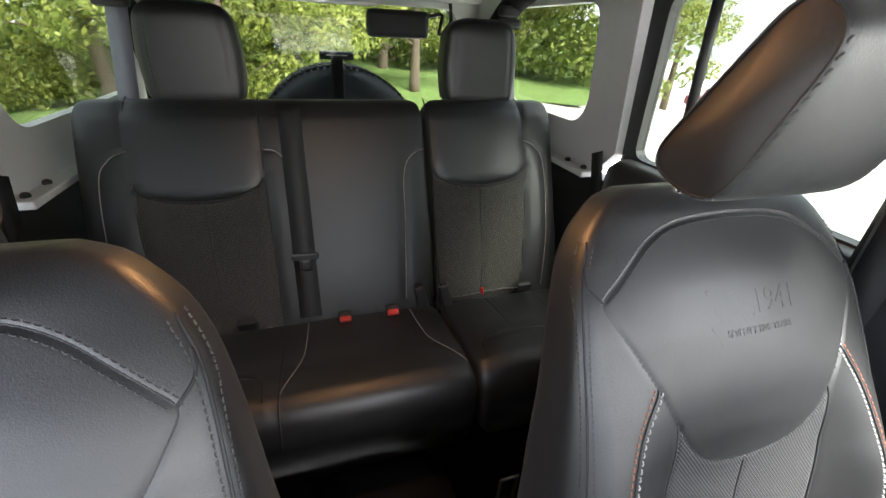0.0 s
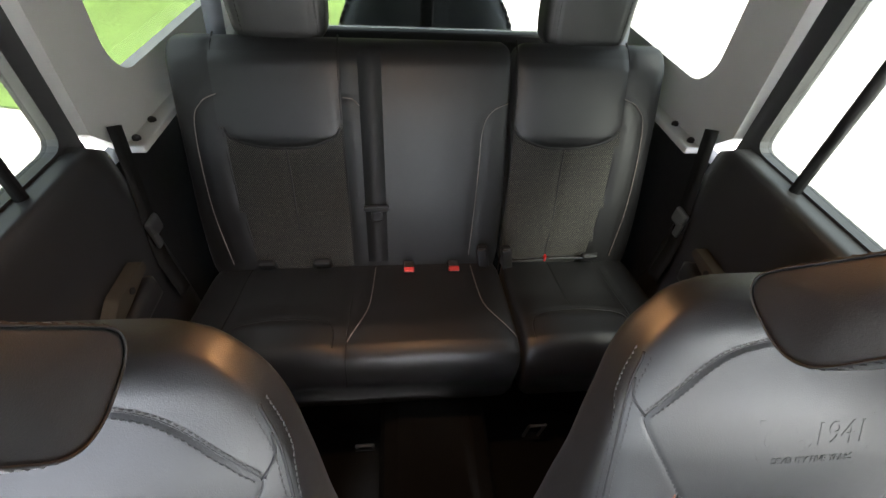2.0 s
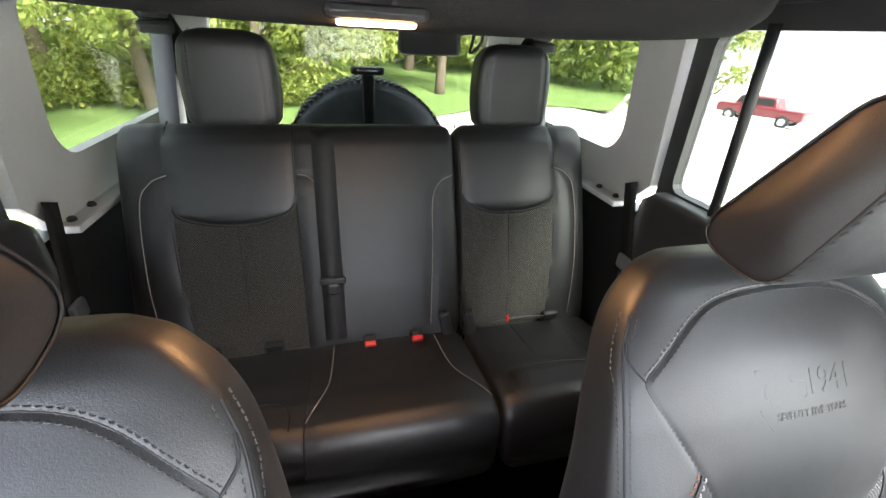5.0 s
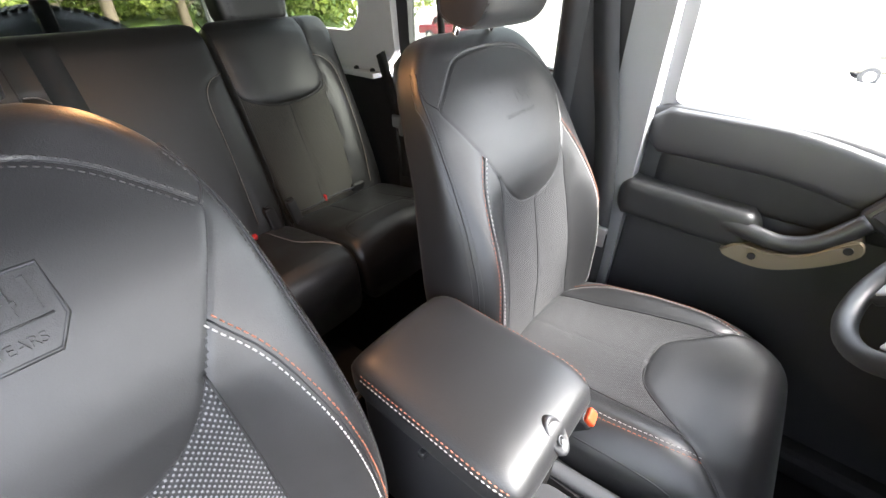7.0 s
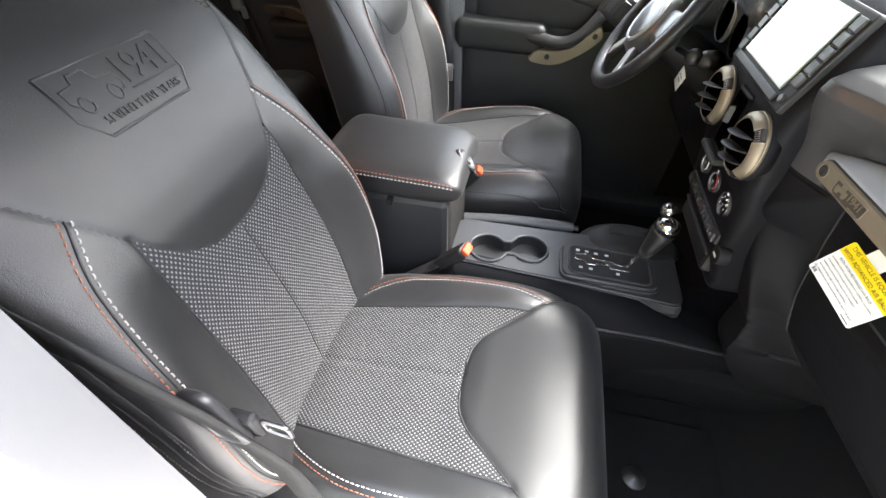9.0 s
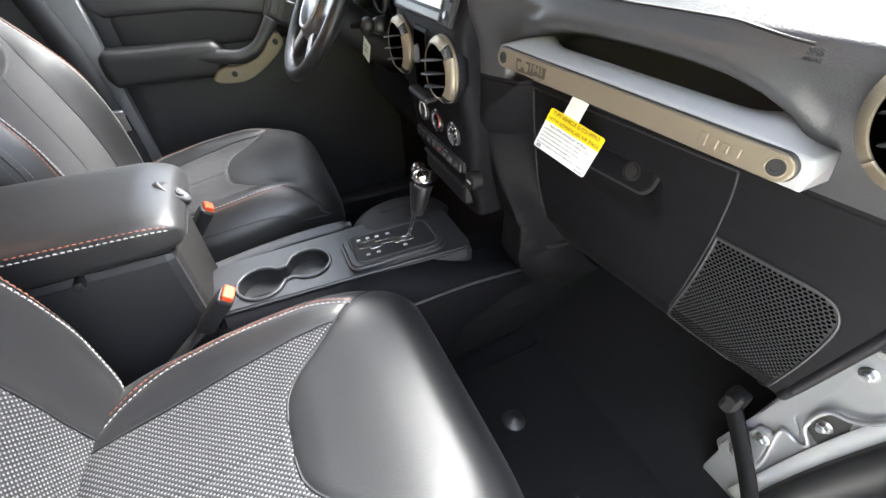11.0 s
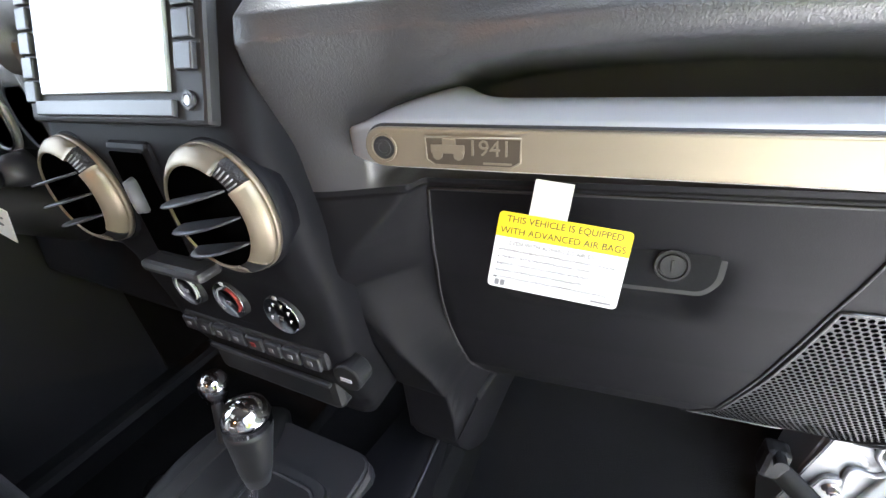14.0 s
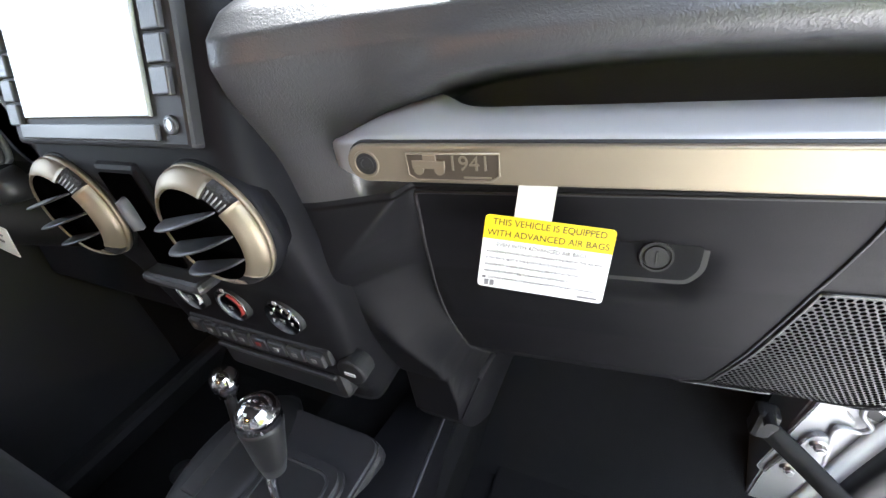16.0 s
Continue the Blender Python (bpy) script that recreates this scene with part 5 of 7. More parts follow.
for hz in np.arange(0.80, 1.046, 0.0048):
    row += 1
    for hx in np.arange(0.455 + 0.00275 * (row % 2), 0.64, 0.0055):
        if not inside(np.array(hx), np.array(hz), spk_poly) or float(seg_dist(np.array(hx), np.array(hz), spk_poly)) < 0.0032:
            continue
        k = len(hv)
        for a in range(8):
            hv.append(on_dash(hx + 0.0021 * math.cos(a * math.pi / 4 + 0.39), hz + 0.0021 * math.sin(a * math.pi / 4 + 0.39), 0.0004))
        hq.append(tuple(range(k, k + 8)))
tagged(mesh_ob("hole_shade", hv, hq, HOLE_SHADE, dash, smooth=False), kind="stuff")
mesh_ob("grille_rim", *tube([on_dash(x, z, 0.001) for x, z in spk_poly], 0.0015, 8), PLASTIC, dash, "thin rim of the speaker grille")
for ln in (LID_L, LID_R, [LID_L[0], LID_R[0]]):
    p = smooth_line(ln, 50)
    mesh_ob("lid_gap", *tube([on_dash(a, c, 0.0002) for a, c in p], 0.0014, 8), SEAM, dash, "dark gap round the glove box lid")
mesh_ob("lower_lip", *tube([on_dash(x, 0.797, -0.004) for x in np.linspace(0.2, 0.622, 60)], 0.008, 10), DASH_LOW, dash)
# lower end of the moulding beside the tunnel
kx, kz = np.meshgrid(np.linspace(0.10, 0.208, 28), np.linspace(0.665, 0.786, 14))
ky = dash_y(kx, np.full_like(kx, 0.786)) + (0.786 - kz) * 0.15 + 5.0 * (0.786 - kz) ** 2 + 0.0005
ki = np.arange(kx.size).reshape(kx.shape)
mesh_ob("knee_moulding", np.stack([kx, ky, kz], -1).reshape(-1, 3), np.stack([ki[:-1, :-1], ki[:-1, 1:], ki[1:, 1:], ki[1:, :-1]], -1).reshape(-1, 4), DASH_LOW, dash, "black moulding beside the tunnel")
mesh_ob("air_bag_seam", *tube([on_dash(x, 1.268 - 0.006 * sstep(0.46, 0.53, x), 0.0002) for x in np.linspace(0.27, 0.53, 60)], 0.0013, 6), SEAM, dash, "moulded air bag seam")
srs = Matrix.Translation(on_dash(0.534, 1.2555, 0.0014)) @ Matrix.Rotation(math.atan(SHEAR), 4, "Z") @ Matrix.Rotation(radians(-4), 4, "X") @ FACE
lettering("lettering", "SRS", 0.0068, srs @ Matrix.Translation((0, 0.0022, 0)), INK, dash)
lettering("lettering", "AIRBAG", 0.0036, srs @ Matrix.Translation((0, -0.003, 0)), INK, dash)

# grab bar: a satin housing on a slant, with a champagne insert along its face
BAR = math.atan(0.118)


def bar_c(x):
    """Middle of the insert's face at a place along the car's width."""
    return 0.596 + 0.118 * (x - 0.219), 1.1905 - 0.028 * (x - 0.219)


secs = []
for x in np.linspace(0.181, 0.574, 110):
    yc, zc = bar_c(x)
    k = math.sin(max(min(1.0, (x - 0.181) / 0.055), 0.02) * math.pi / 2)
    kr = float(sstep(0.574, 0.525, x))
    yf = yc + 0.005 + 0.018 * (1 - k) ** 1.5
    zb, zt = zc - 0.0148, zc + 0.005 + 0.0105 * k - 0.002 * (1 - kr)
    bulge = math.exp(-((x - 0.247) / 0.017) ** 2) + math.exp(-((x - 0.535) / 0.02) ** 2)
    dep = 0.036 + 0.014 * bulge
    rise = (0.0055 + 0.005 * bulge) * k * kr
    ring = [(yf + 0.07, zb), (yf + 0.003, zb), (yf + 0.001, zb + 0.001), (yf, zb + 0.003), (yf, zt - 0.004), (yf + 0.001, zt - 0.001), (yf + 0.004, zt), (yf + dep * 0.5, zt + rise * 0.7), (yf + dep - 0.004, zt + rise), (yf + dep, zt + rise - 0.002), (yf + dep + 0.004, zt + rise - 0.008), (yf + 0.07, zt - 0.014)]
    secs.append([(x, a, c) for a, c in ring])
n = len(secs[0])
gb = mesh_ob("grab_bar", [p for s in secs for p in s], loop_faces(len(secs), n), BAR_SATIN, dash, "satin grab bar, its top sheen put into pale grey paint")


def capsule(x0, x1, zc, r, y, thick, n=16):
    """A flat plate with round ends facing the back of the car."""
    pts = [(x1 - r + r * math.cos(a), zc + r * math.sin(a)) for a in np.linspace(-math.pi / 2, math.pi / 2, n)]
    pts += [(x0 + r - r * math.cos(a), zc + r * math.sin(a)) for a in np.linspace(math.pi / 2, -math.pi / 2, n)]
    bm = bmesh.new()
    f = bm.faces.new([bm.verts.new((x, y, z)) for x, z in pts])
    g = bmesh.ops.extrude_face_region(bm, geom=[f])
    bmesh.ops.translate(bm, vec=(0, -thick, 0), verts=[k for k in g["geom"] if isinstance(k, bmesh.types.BMVert)])
    rim = [e for e in bm.edges if all(abs(k.co.y - y + thick) < 1e-6 for k in e.verts)]
    bmesh.ops.bevel(bm, geom=rim, offset=0.0016, segments=3, affect="EDGES", profile=0.5)
    return bm


# local frame of the bar: x along it from the driver-side bolt, y off its face
BM = Matrix.Translation((0.219, 0.596, 1.1905)) @ Matrix.Rotation(BAR, 4, "Z") @ Matrix.Rotation(math.atan(0.028), 4, "Y")


def on_bar(bm):
    bmesh.ops.transform(bm, matrix=BM, verts=bm.verts)
    return bm


L = 0.3385
part("insert_gap", on_bar(capsule(-0.0142, L + 0.0142, 0.0, 0.0130, 0.006, 0.0028)), INK, gb, "dark gap round the insert")
ins = part("bar_insert", on_bar(capsule(-0.0128, L + 0.0128, 0.0, 0.0117, 0.006, 0.0065)), CHAMPAGNE, gb, "champagne coloured bar insert")
for x in (0.0, L):
    part("bolt", on_bar(lathe([(0.0, 0.0003), (0.003, 0.0003), (0.0032, 0.0009), (0.0048, 0.0009), (0.005, 0.0004), (0.0066, 0.0004), (0.0069, 0.0)], Matrix.Translation((x, -0.0005, 0)) @ FACE, 28)), INK, ins, "black socket bolt")
    part("bolt_ring", on_bar(lathe([(0.0072, 0.0), (0.0074, 0.0007), (0.0083, 0.0007), (0.0086, 0.0)], Matrix.Translation((x, -0.0005, 0)) @ FACE, 32)), CHAMPAGNE, ins, "", True)
shield = bmesh.new()
f = shield.faces.new([shield.verts.new((x, -0.0004, z)) for x, z in ((0.0275, 0.0075), (0.0815, 0.0075), (0.0815, -0.0055), (0.0765, -0.0088), (0.0325, -0.0088), (0.0275, -0.0055))])
g = bmesh.ops.extrude_face_region(shield, geom=[f])
bmesh.ops.translate(shield, vec=(0, -0.0012, 0), verts=[k for k in g["geom"] if isinstance(k, bmesh.types.BMVert)])
bd = part("year_badge", on_bar(shield), CHAMPAGNE_DARK, ins, "small embossed year plate")
rim = [(0.0275, 0.0075), (0.0815, 0.0075), (0.0815, -0.0055), (0.0765, -0.0088), (0.0325, -0.0088), (0.0275, -0.0055)]
mesh_ob("badge_rim", *tube([BM @ Vector((x, -0.0016, z)) for x, z in rim], 0.0007, 6, closed=True), CHAMPAGNE, bd)
lettering("lettering", "1941", 0.0125, BM @ Matrix.Translation((0.0645, -0.0018, 0.0014)) @ FACE, CHAMPAGNE, bd)
part("emblem", on_bar(join(box((0.02, 0.0016, 0.005), (0.0405, -0.0016, 0.0008), 0.0004), box((0.008, 0.0016, 0.0035), (0.0415, -0.0016, 0.005), 0.0004), cyl(0.003, 0.0018, Matrix.Translation((0.0345, -0.0016, -0.0025)) @ FACE, n=14), cyl(0.003, 0.0018, Matrix.Translation((0.047, -0.0016, -0.0025)) @ FACE, n=14))), CHAMPAGNE, bd)
part("small_print", on_bar(box((0.016, 0.0006, 0.0012), (0.069, -0.0017, -0.0067))), CHAMPAGNE, bd)
# raised maker's mark as plain bars
part("bar_mark", on_bar(join(*[box((0.0072, 0.0016, 0.0115 - 0.003 * (i > 0)), (0.2785 + i * 0.0098, -0.0006, 0.0002 - 0.001 * (i > 0)), 0.0007) for i in range(4)])), CHAMPAGNE, ins, "raised plain mark")
# glove box latch with a slanted end
lb_ = bmesh.new()
f = lb_.faces.new([lb_.verts.new((x, 0, z)) for x, z in rounded([(0.30, 1.098), (0.422, 1.098), (0.420, 1.071), (0.412, 1.062), (0.30, 1.062)], 0.006)])
g = bmesh.ops.extrude_face_region(lb_, geom=[f])
bmesh.ops.translate(lb_, vec=(0, -0.005, 0), verts=[k for k in g["geom"] if isinstance(k, bmesh.types.BMVert)])
bmesh.ops.bevel(lb_, geom=[e for e in lb_.edges if all(abs(k.co.y + 0.005) < 1e-6 for k in e.verts)], offset=0.002, segments=2, affect="EDGES")
LM = Matrix.Translation((0.36, float(np.interp(1.08, PROF[:, 0], PROF[:, 1])) + SHEAR * 0.16 - 0.001, 1.08)) @ Matrix.Rotation(math.atan(SHEAR), 4, "Z") @ Matrix.Rotation(radians(-17), 4, "X") @ Matrix.Translation((-0.36, 0, -1.08))
bmesh.ops.transform(lb_, matrix=LM, verts=lb_.verts)
fr_ = bmesh.new()
f = fr_.faces.new([fr_.verts.new((x, 0, z)) for x, z in rounded([(0.297, 1.1015), (0.4265, 1.1015), (0.4245, 1.07), (0.414, 1.0585), (0.297, 1.0585)], 0.006)])
g = bmesh.ops.extrude_face_region(fr_, geom=[f])
bmesh.ops.translate(fr_, vec=(0, -0.002, 0), verts=[k for k in g["geom"] if isinstance(k, bmesh.types.BMVert)])
bmesh.ops.transform(fr_, matrix=LM, verts=fr_.verts)
part("latch_gap", fr_, INK, dash, "dark gap round the latch")
gl = part("glove_latch", lb_, DASH_LOW, dash, "black glove box latch")
part("lock", lathe([(0.0, 0.003), (0.0082, 0.003), (0.0086, 0.001), (0.0098, 0.001), (0.0102, 0.0028), (0.0118, 0.0028), (0.0122, 0.0)], LM @ Matrix.Translation((0.39, -0.005, 1.081)) @ FACE, 32), PLASTIC_DARK, gl, "round lock cylinder")
ks = box((0.0018, 0.001, 0.009), (0.39, -0.0082, 1.081), 0.0003)
bmesh.ops.transform(ks, matrix=LM, verts=ks.verts)
part("key_slot", ks, INK, gl)

# hanging warning card
tagm = Matrix.Translation((0.3165, 0.641, 1.102)) @ Matrix.Rotation(radians(15), 4, "Z") @ Matrix.Rotation(radians(-20), 4, "X") @ Matrix.Rotation(radians(10), 4, "Y")
card = thing("warning_card", "white and yellow air bag warning card hanging under the bar", "card", at=(0.318, 0.652, 1.13))


def on_card(bm):
    bmesh.ops.transform(bm, matrix=tagm, verts=bm.verts)
    return bm


CW, CH = 0.090, 0.0545


def flat_card(loop, y, thick):
    """A piece of thin card of that outline, facing the back of the car."""
    bm = bmesh.new()
    f = bm.faces.new([bm.verts.new((x, y, z)) for x, z in loop])
    g = bmesh.ops.extrude_face_region(bm, geom=[f])
    bmesh.ops.translate(bm, vec=(0, -thick, 0), verts=[k for k in g["geom"] if isinstance(k, bmesh.types.BMVert)])
    return on_card(bm)


card_loop = rounded([(-CW / 2, -CH / 2), (CW / 2, -CH / 2), (CW / 2, CH / 2), (-CW / 2, CH / 2)], 0.0035, 6)
band_loop = [(-CW / 2, CH / 2 - 0.0175), (CW / 2, CH / 2 - 0.0175)] + [k for k in card_loop if k[1] > 0]
sheet = part("sheet", flat_card(card_loop, 0.00035, 0.0007), WHITE, card)
part("tab", on_card(box((0.026, 0.0006, 0.026), (-0.012, 0.0004, CH / 2 + 0.012), 0.0002)), WHITE, card)
part("yellow_band", flat_card(band_loop, 0.00045, 0.0009), YELLOW, card, "yellow heading band")
for tx, sz, x, z in (("THIS VEHICLE IS EQUIPPED", 0.0066, 0.0, 0.0225), ("WITH ADVANCED AIR BAGS", 0.0066, 0.0, 0.0143), ("EVEN WITH ADVANCED AIR BAGS", 0.0041, -0.003, 0.0058)):
    lettering("lettering", tx, sz, tagm @ Matrix.Translation((x, -0.0006, z)) @ FACE, INK, card, 0.0001)
rows = [(0.0005, ["CHILDREN CAN BE KILLED OR SERIOUSLY INJURED BY THE AIR BAG"]), (-0.0045, ["THE BACK SEAT IS THE SAFEST PLACE FOR CHILDREN"]), (-0.0095, ["NEVER PUT A REAR FACING CHILD SEAT IN THE FRONT"]), (-0.0145, ["ALWAYS USE SEAT BELTS AND CHILD RESTRAINTS"]), (-0.0195, ["SEE OWNER'S MANUAL FOR MORE INFORMATION ABOUT AIR BAGS"])]
for z, tx in rows:
    ob = lettering("lettering", tx[0], 0.0026, tagm @ Matrix.Translation((0.002 - 0.04 + len(tx[0]) * 0.00066, -0.0006, z)) @ FACE, INK, card, 0.0001)
    part("bullet", on_card(box((0.001, 0.0003, 0.001), (-0.0405, -0.0006, z))), INK, card)
part("book_mark", on_card(join(box((0.0032, 0.0003, 0.0042), (-0.0385, -0.0006, -0.0235)), box((0.0032, 0.0003, 0.0042), (-0.0345, -0.0006, -0.0235)))), INK_GREY, card)
part("small_print", on_card(box((0.014, 0.0003, 0.0014), (0.034, -0.0006, -0.0245))), INK_GREY, card)


def round_vent(at, turn, r, parent, label, group="", yawdeg=0):
    """Round air outlet: champagne ring with dark gaps, barrel painted black for its inner shade, and three vanes."""
    m = Matrix.Translation(at) @ Matrix.Rotation(radians(yawdeg), 4, "Z") @ FACE @ Matrix.Rotation(radians(turn), 4, "Z")
    v = part("air_vent", lathe([(r * 1.1, -0.02), (r * 1.1, -0.006), (r * 1.06, -0.003), (r * 1.0, -0.003)], m, 64), DASH_LOW, parent, label, True)
    part("barrel", lathe([(0.0, -0.03), (r * 0.72, -0.03), (r * 0.8, 0.0), (r * 0.82, 0.012)], m, 40), HOLE_SHADE, v, "vent barrel with its inner shade painted black", True)
    for a0, a1, mt in ((-36, 46, CHAMPAGNE), (46, 70, INK_RIBBED), (70, 140, CHAMPAGNE), (140.5, 220, CHAMPAGNE), (220.5, 300, CHAMPAGNE), (300, 324, PLASTIC_DARK)):
        vv, qq = [], []
        steps = max(4, int((a1 - a0) / 4))
        sec = [(0.81, 0.004), (0.815, 0.012), (0.825, 0.0135), (0.84, 0.0137), (0.93, 0.0105), (1.0, 0.0072), (1.035, 0.005), (1.05, 0.002), (1.05, -0.004), (0.79, -0.004)]
        if mt is not CHAMPAGNE:
            sec = [(a, h - 0.0025 * (0.82 < a < 1.0)) for a, h in sec]
        for i in range(steps + 1):
            a = radians(a0 + (a1 - a0) * i / steps)
            vv += [m @ Vector((r * k * math.cos(a), r * k * math.sin(a), h)) for k, h in sec]
        n = len(sec)
        for i in range(steps):
            for j in range(n):
                qq.append((i * n + j, i * n + (j + 1) % n, (i + 1) * n + (j + 1) % n, (i + 1) * n + j))
        qq += [tuple(range(n)), tuple(reversed(range(steps * n, steps * n + n)))]
        mesh_ob("ring", vv, qq, mt, v, "champagne vent ring" if mt is CHAMPAGNE else "")
    part("rim_edge", lathe([(r * 1.052, 0.0), (r * 1.064, 0.0015), (r * 1.07, -0.001), (r * 1.072, -0.004)], m, 64), CHAMPAGNE, v, "thin outer edge", True)
    for i in range(5):
        a = radians(49 + i * 4.5)
        mesh_ob("rib", *tube([m @ Vector((r * k * math.cos(a), r * k * math.sin(a), h)) for k, h in ((0.845, 0.0118), (0.92, 0.0088), (0.99, 0.0058))], 0.0006, 6), STEEL, v)
    for k in (0.36, -0.04, -0.44):
        w = math.sqrt(1 - k * k) * r * 0.76
        tilt_m = m @ Matrix.Rotation(radians(24), 4, "Z") @ Matrix.Translation((0, r * k, 0.008)) @ Matrix.Rotation(radians(90), 4, "X") @ Matrix.Scale(0.72, 4, (0, 1, 0))
        part("vane", lathe([(0.0, -0.0013), (w * 0.8, -0.0011), (w * 0.96, -0.0009), (w, 0.0), (w * 0.96, 0.0009), (w * 0.8, 0.0011), (0.0, 0.0013)], tilt_m, 48), PLASTIC, v, "black vent vane", True)
    return v


round_vent((0.629, 0.652, 1.240), 10, 0.050, dash, "round passenger air vent with a champagne ring", yawdeg=0)

# ---- centre stack
stack = thing("centre_stack", "black centre stack with screen, vents, dials and switches", "centre stack", at=(0, 0.62, 0.9))


def bez(z):
    """Face of the stack at a height."""
    return float(np.interp(z, [0.88, 0.95, 1.0, 1.06, 1.10, 1.19, 1.21, 1.34], [0.625, 0.598, 0.594, 0.586, 0.574, 0.569, 0.574, 0.622]))


secs = []
for z in np.linspace(0.86, 1.352, 70):
    hw = np.interp(z, [0.86, 0.95, 1.02, 1.12, 1.2, 1.3, 1.352], [0.12, 0.128, 0.138, 0.146, 0.134, 0.125, 0.118])
    y0, y1 = bez(z) + 0.001, 0.76
    if z > 1.33:
        y0 += (z - 1.33) * 1.2
    secs.append((z, 0, (y0 + y1) / 2, hw, (y1 - y0) / 2))
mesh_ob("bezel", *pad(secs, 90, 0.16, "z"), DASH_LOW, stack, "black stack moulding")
# navigation radio
sz0, sz1 = 1.207, 1.332
tilt = Matrix.Rotation(-math.atan2(bez(sz1) - bez(sz0), sz1 - sz0), 4, "X")
rc = Vector((-0.004, (bez(sz0) + bez(sz1)) / 2 - 0.004, (sz0 + sz1) / 2))


def on_radio(bm):
    bmesh.ops.transform(bm, matrix=Matrix.Translation(rc) @ tilt, verts=bm.verts)
    return bm


radio = part("radio", on_radio(box((0.228, 0.016, 0.132), (0, 0.004, 0), 0.003)), PLASTIC_DARK, stack, "black navigation radio")
part("screen", on_radio(box((0.166, 0.003, 0.104), (-0.002, -0.0055, 0.006), 0.001)), SCREEN_REFLECTION, radio, "glossy screen with a pale reflection painted in")
part("lower_rail", on_radio(box((0.18, 0.004, 0.011), (-0.004, -0.006, -0.056), 0.001)), SILK, radio)
for sx in (-0.1005, 0.0985):
    for i in range(6 if sx < 0 else 5):
        part("key", on_radio(box((0.0175, 0.005, 0.0165), (sx, -0.0055, 0.049 - i * 0.0185), 0.0012)), PLASTIC, radio)
part("knob", on_radio(join(cyl(0.0062, 0.003, Matrix.Translation((0.0985, -0.0048, -0.051)) @ FACE, n=28, bevel=0.001))), PLASTIC, radio, "round black volume knob")
part("key_ring", on_radio(lathe([(0.0032, 0.0), (0.0037, 0.0006), (0.0044, 0.0)], Matrix.Translation((0.0985, -0.0064, -0.051)) @ FACE, 24)), STEEL, radio)
for x in (-0.089, 0.091):
    round_vent((x, 0.566, 1.147), -12, 0.0475, stack, "round centre air vent with a champagne ring")
# pocket between the vents with the black mirror-like switch
LEVER_TRIM = mat("grey_hook_plastic", (0.08, 0.081, 0.084), 0.4)
md = part("middle_plate", box((0.058, 0.012, 0.105), (0.001, 0.5725, 1.142), 0.005), DASH_LOW, stack, "black plate between the vents")
# a flat slab paints the pocket's inner shade
part("recess", box((0.042, 0.003, 0.09), (0.001, 0.5655, 1.142), 0.0014, seg=2), HOLE_SHADE, md, "flat black slab painted as the recess's shade")
part("hook", lathe([(0.0, -0.006), (0.007, -0.005), (0.008, 0.0), (0.007, 0.005), (0.0, 0.006)], Matrix.Translation((-0.002, 0.5625, 1.152)) @ Matrix.Scale(0.5, 4, (1, 0, 0)) @ Matrix.Scale(2.6, 4, (0, 0, 1)), 24), LEVER_TRIM, md, "grey lever", True)
part("ledge", box((0.082, 0.026, 0.012), (0.001, 0.566, 1.083), 0.005), PLASTIC, stack, "small ledge below the vents")
# dials
def boxed(m, size, at):
    bm = box(size, at)
    bmesh.ops.transform(bm, matrix=m, verts=bm.verts)
    return bm


for i, x in enumerate((-0.05, 0.014, 0.084)):
    m = Matrix.Translation((x, 0.595, 1.033)) @ FACE @ Matrix.Diagonal((0.98, 0.98, 0.55, 1))
    dl_ = part("dial", lathe([(0.0, 0.0185), (0.0195, 0.0185), (0.0205, 0.0178), (0.0215, 0.012), (0.0225, 0.0), (0.026, -0.001), (0.026, -0.006)], m, 48), PLASTIC_DARK, stack, "black climate dial", True)
    part("dial_rim", lathe([(0.0197, 0.0186), (0.0203, 0.0191), (0.0209, 0.0186), (0.0211, 0.0176)], m, 48), CHROME, dl_, "chrome rim", True)
    part("pointer", boxed(m, (0.0045, 0.0035, 0.002), (0, 0.0205, 0.0185)), PRINT, dl_, "white pointer block")
    if i == 0:
        mesh_ob("fan_arc", *tube([m @ Vector((0.0148 * math.sin(radians(a)), 0.0148 * math.cos(radians(a)), 0.0188)) for a in range(-140, 141, 10)], 0.0007, 6), PRINT, dl_, "white fan speed arc")
    if i == 1:
        for a0, a1, mt in ((10, 140, PRINT_RED), (-140, -10, INK_GREY)):
            mesh_ob("temperature_band", *tube([m @ Vector((0.0148 * math.sin(radians(a)), 0.0148 * math.cos(radians(a)), 0.0188)) for a in range(a0, a1 + 1, 10)], 0.0011, 6), mt, dl_)
    if i == 2:
        for a in range(-110, 111, 44):
            c_, s_ = math.cos(radians(a)), math.sin(radians(a))
            part("dial_mark", boxed(m, (0.0026, 0.0012, 0.0006), (0.0125 * s_, 0.0125 * c_ + 0.0012, 0.0187)), PRINT, dl_)
            part("dial_mark", boxed(m, (0.0012, 0.0026, 0.0006), (0.0125 * s_ - 0.001, 0.0125 * c_ - 0.001, 0.0187)), PRINT, dl_)
    for z in (-0.001, -0.0045):
        part("dial_mark", boxed(m, (0.006 - 0.002 * (z < -0.002), 0.0018, 0.0006), (0, z, 0.0187)), INK_GREY, dl_)
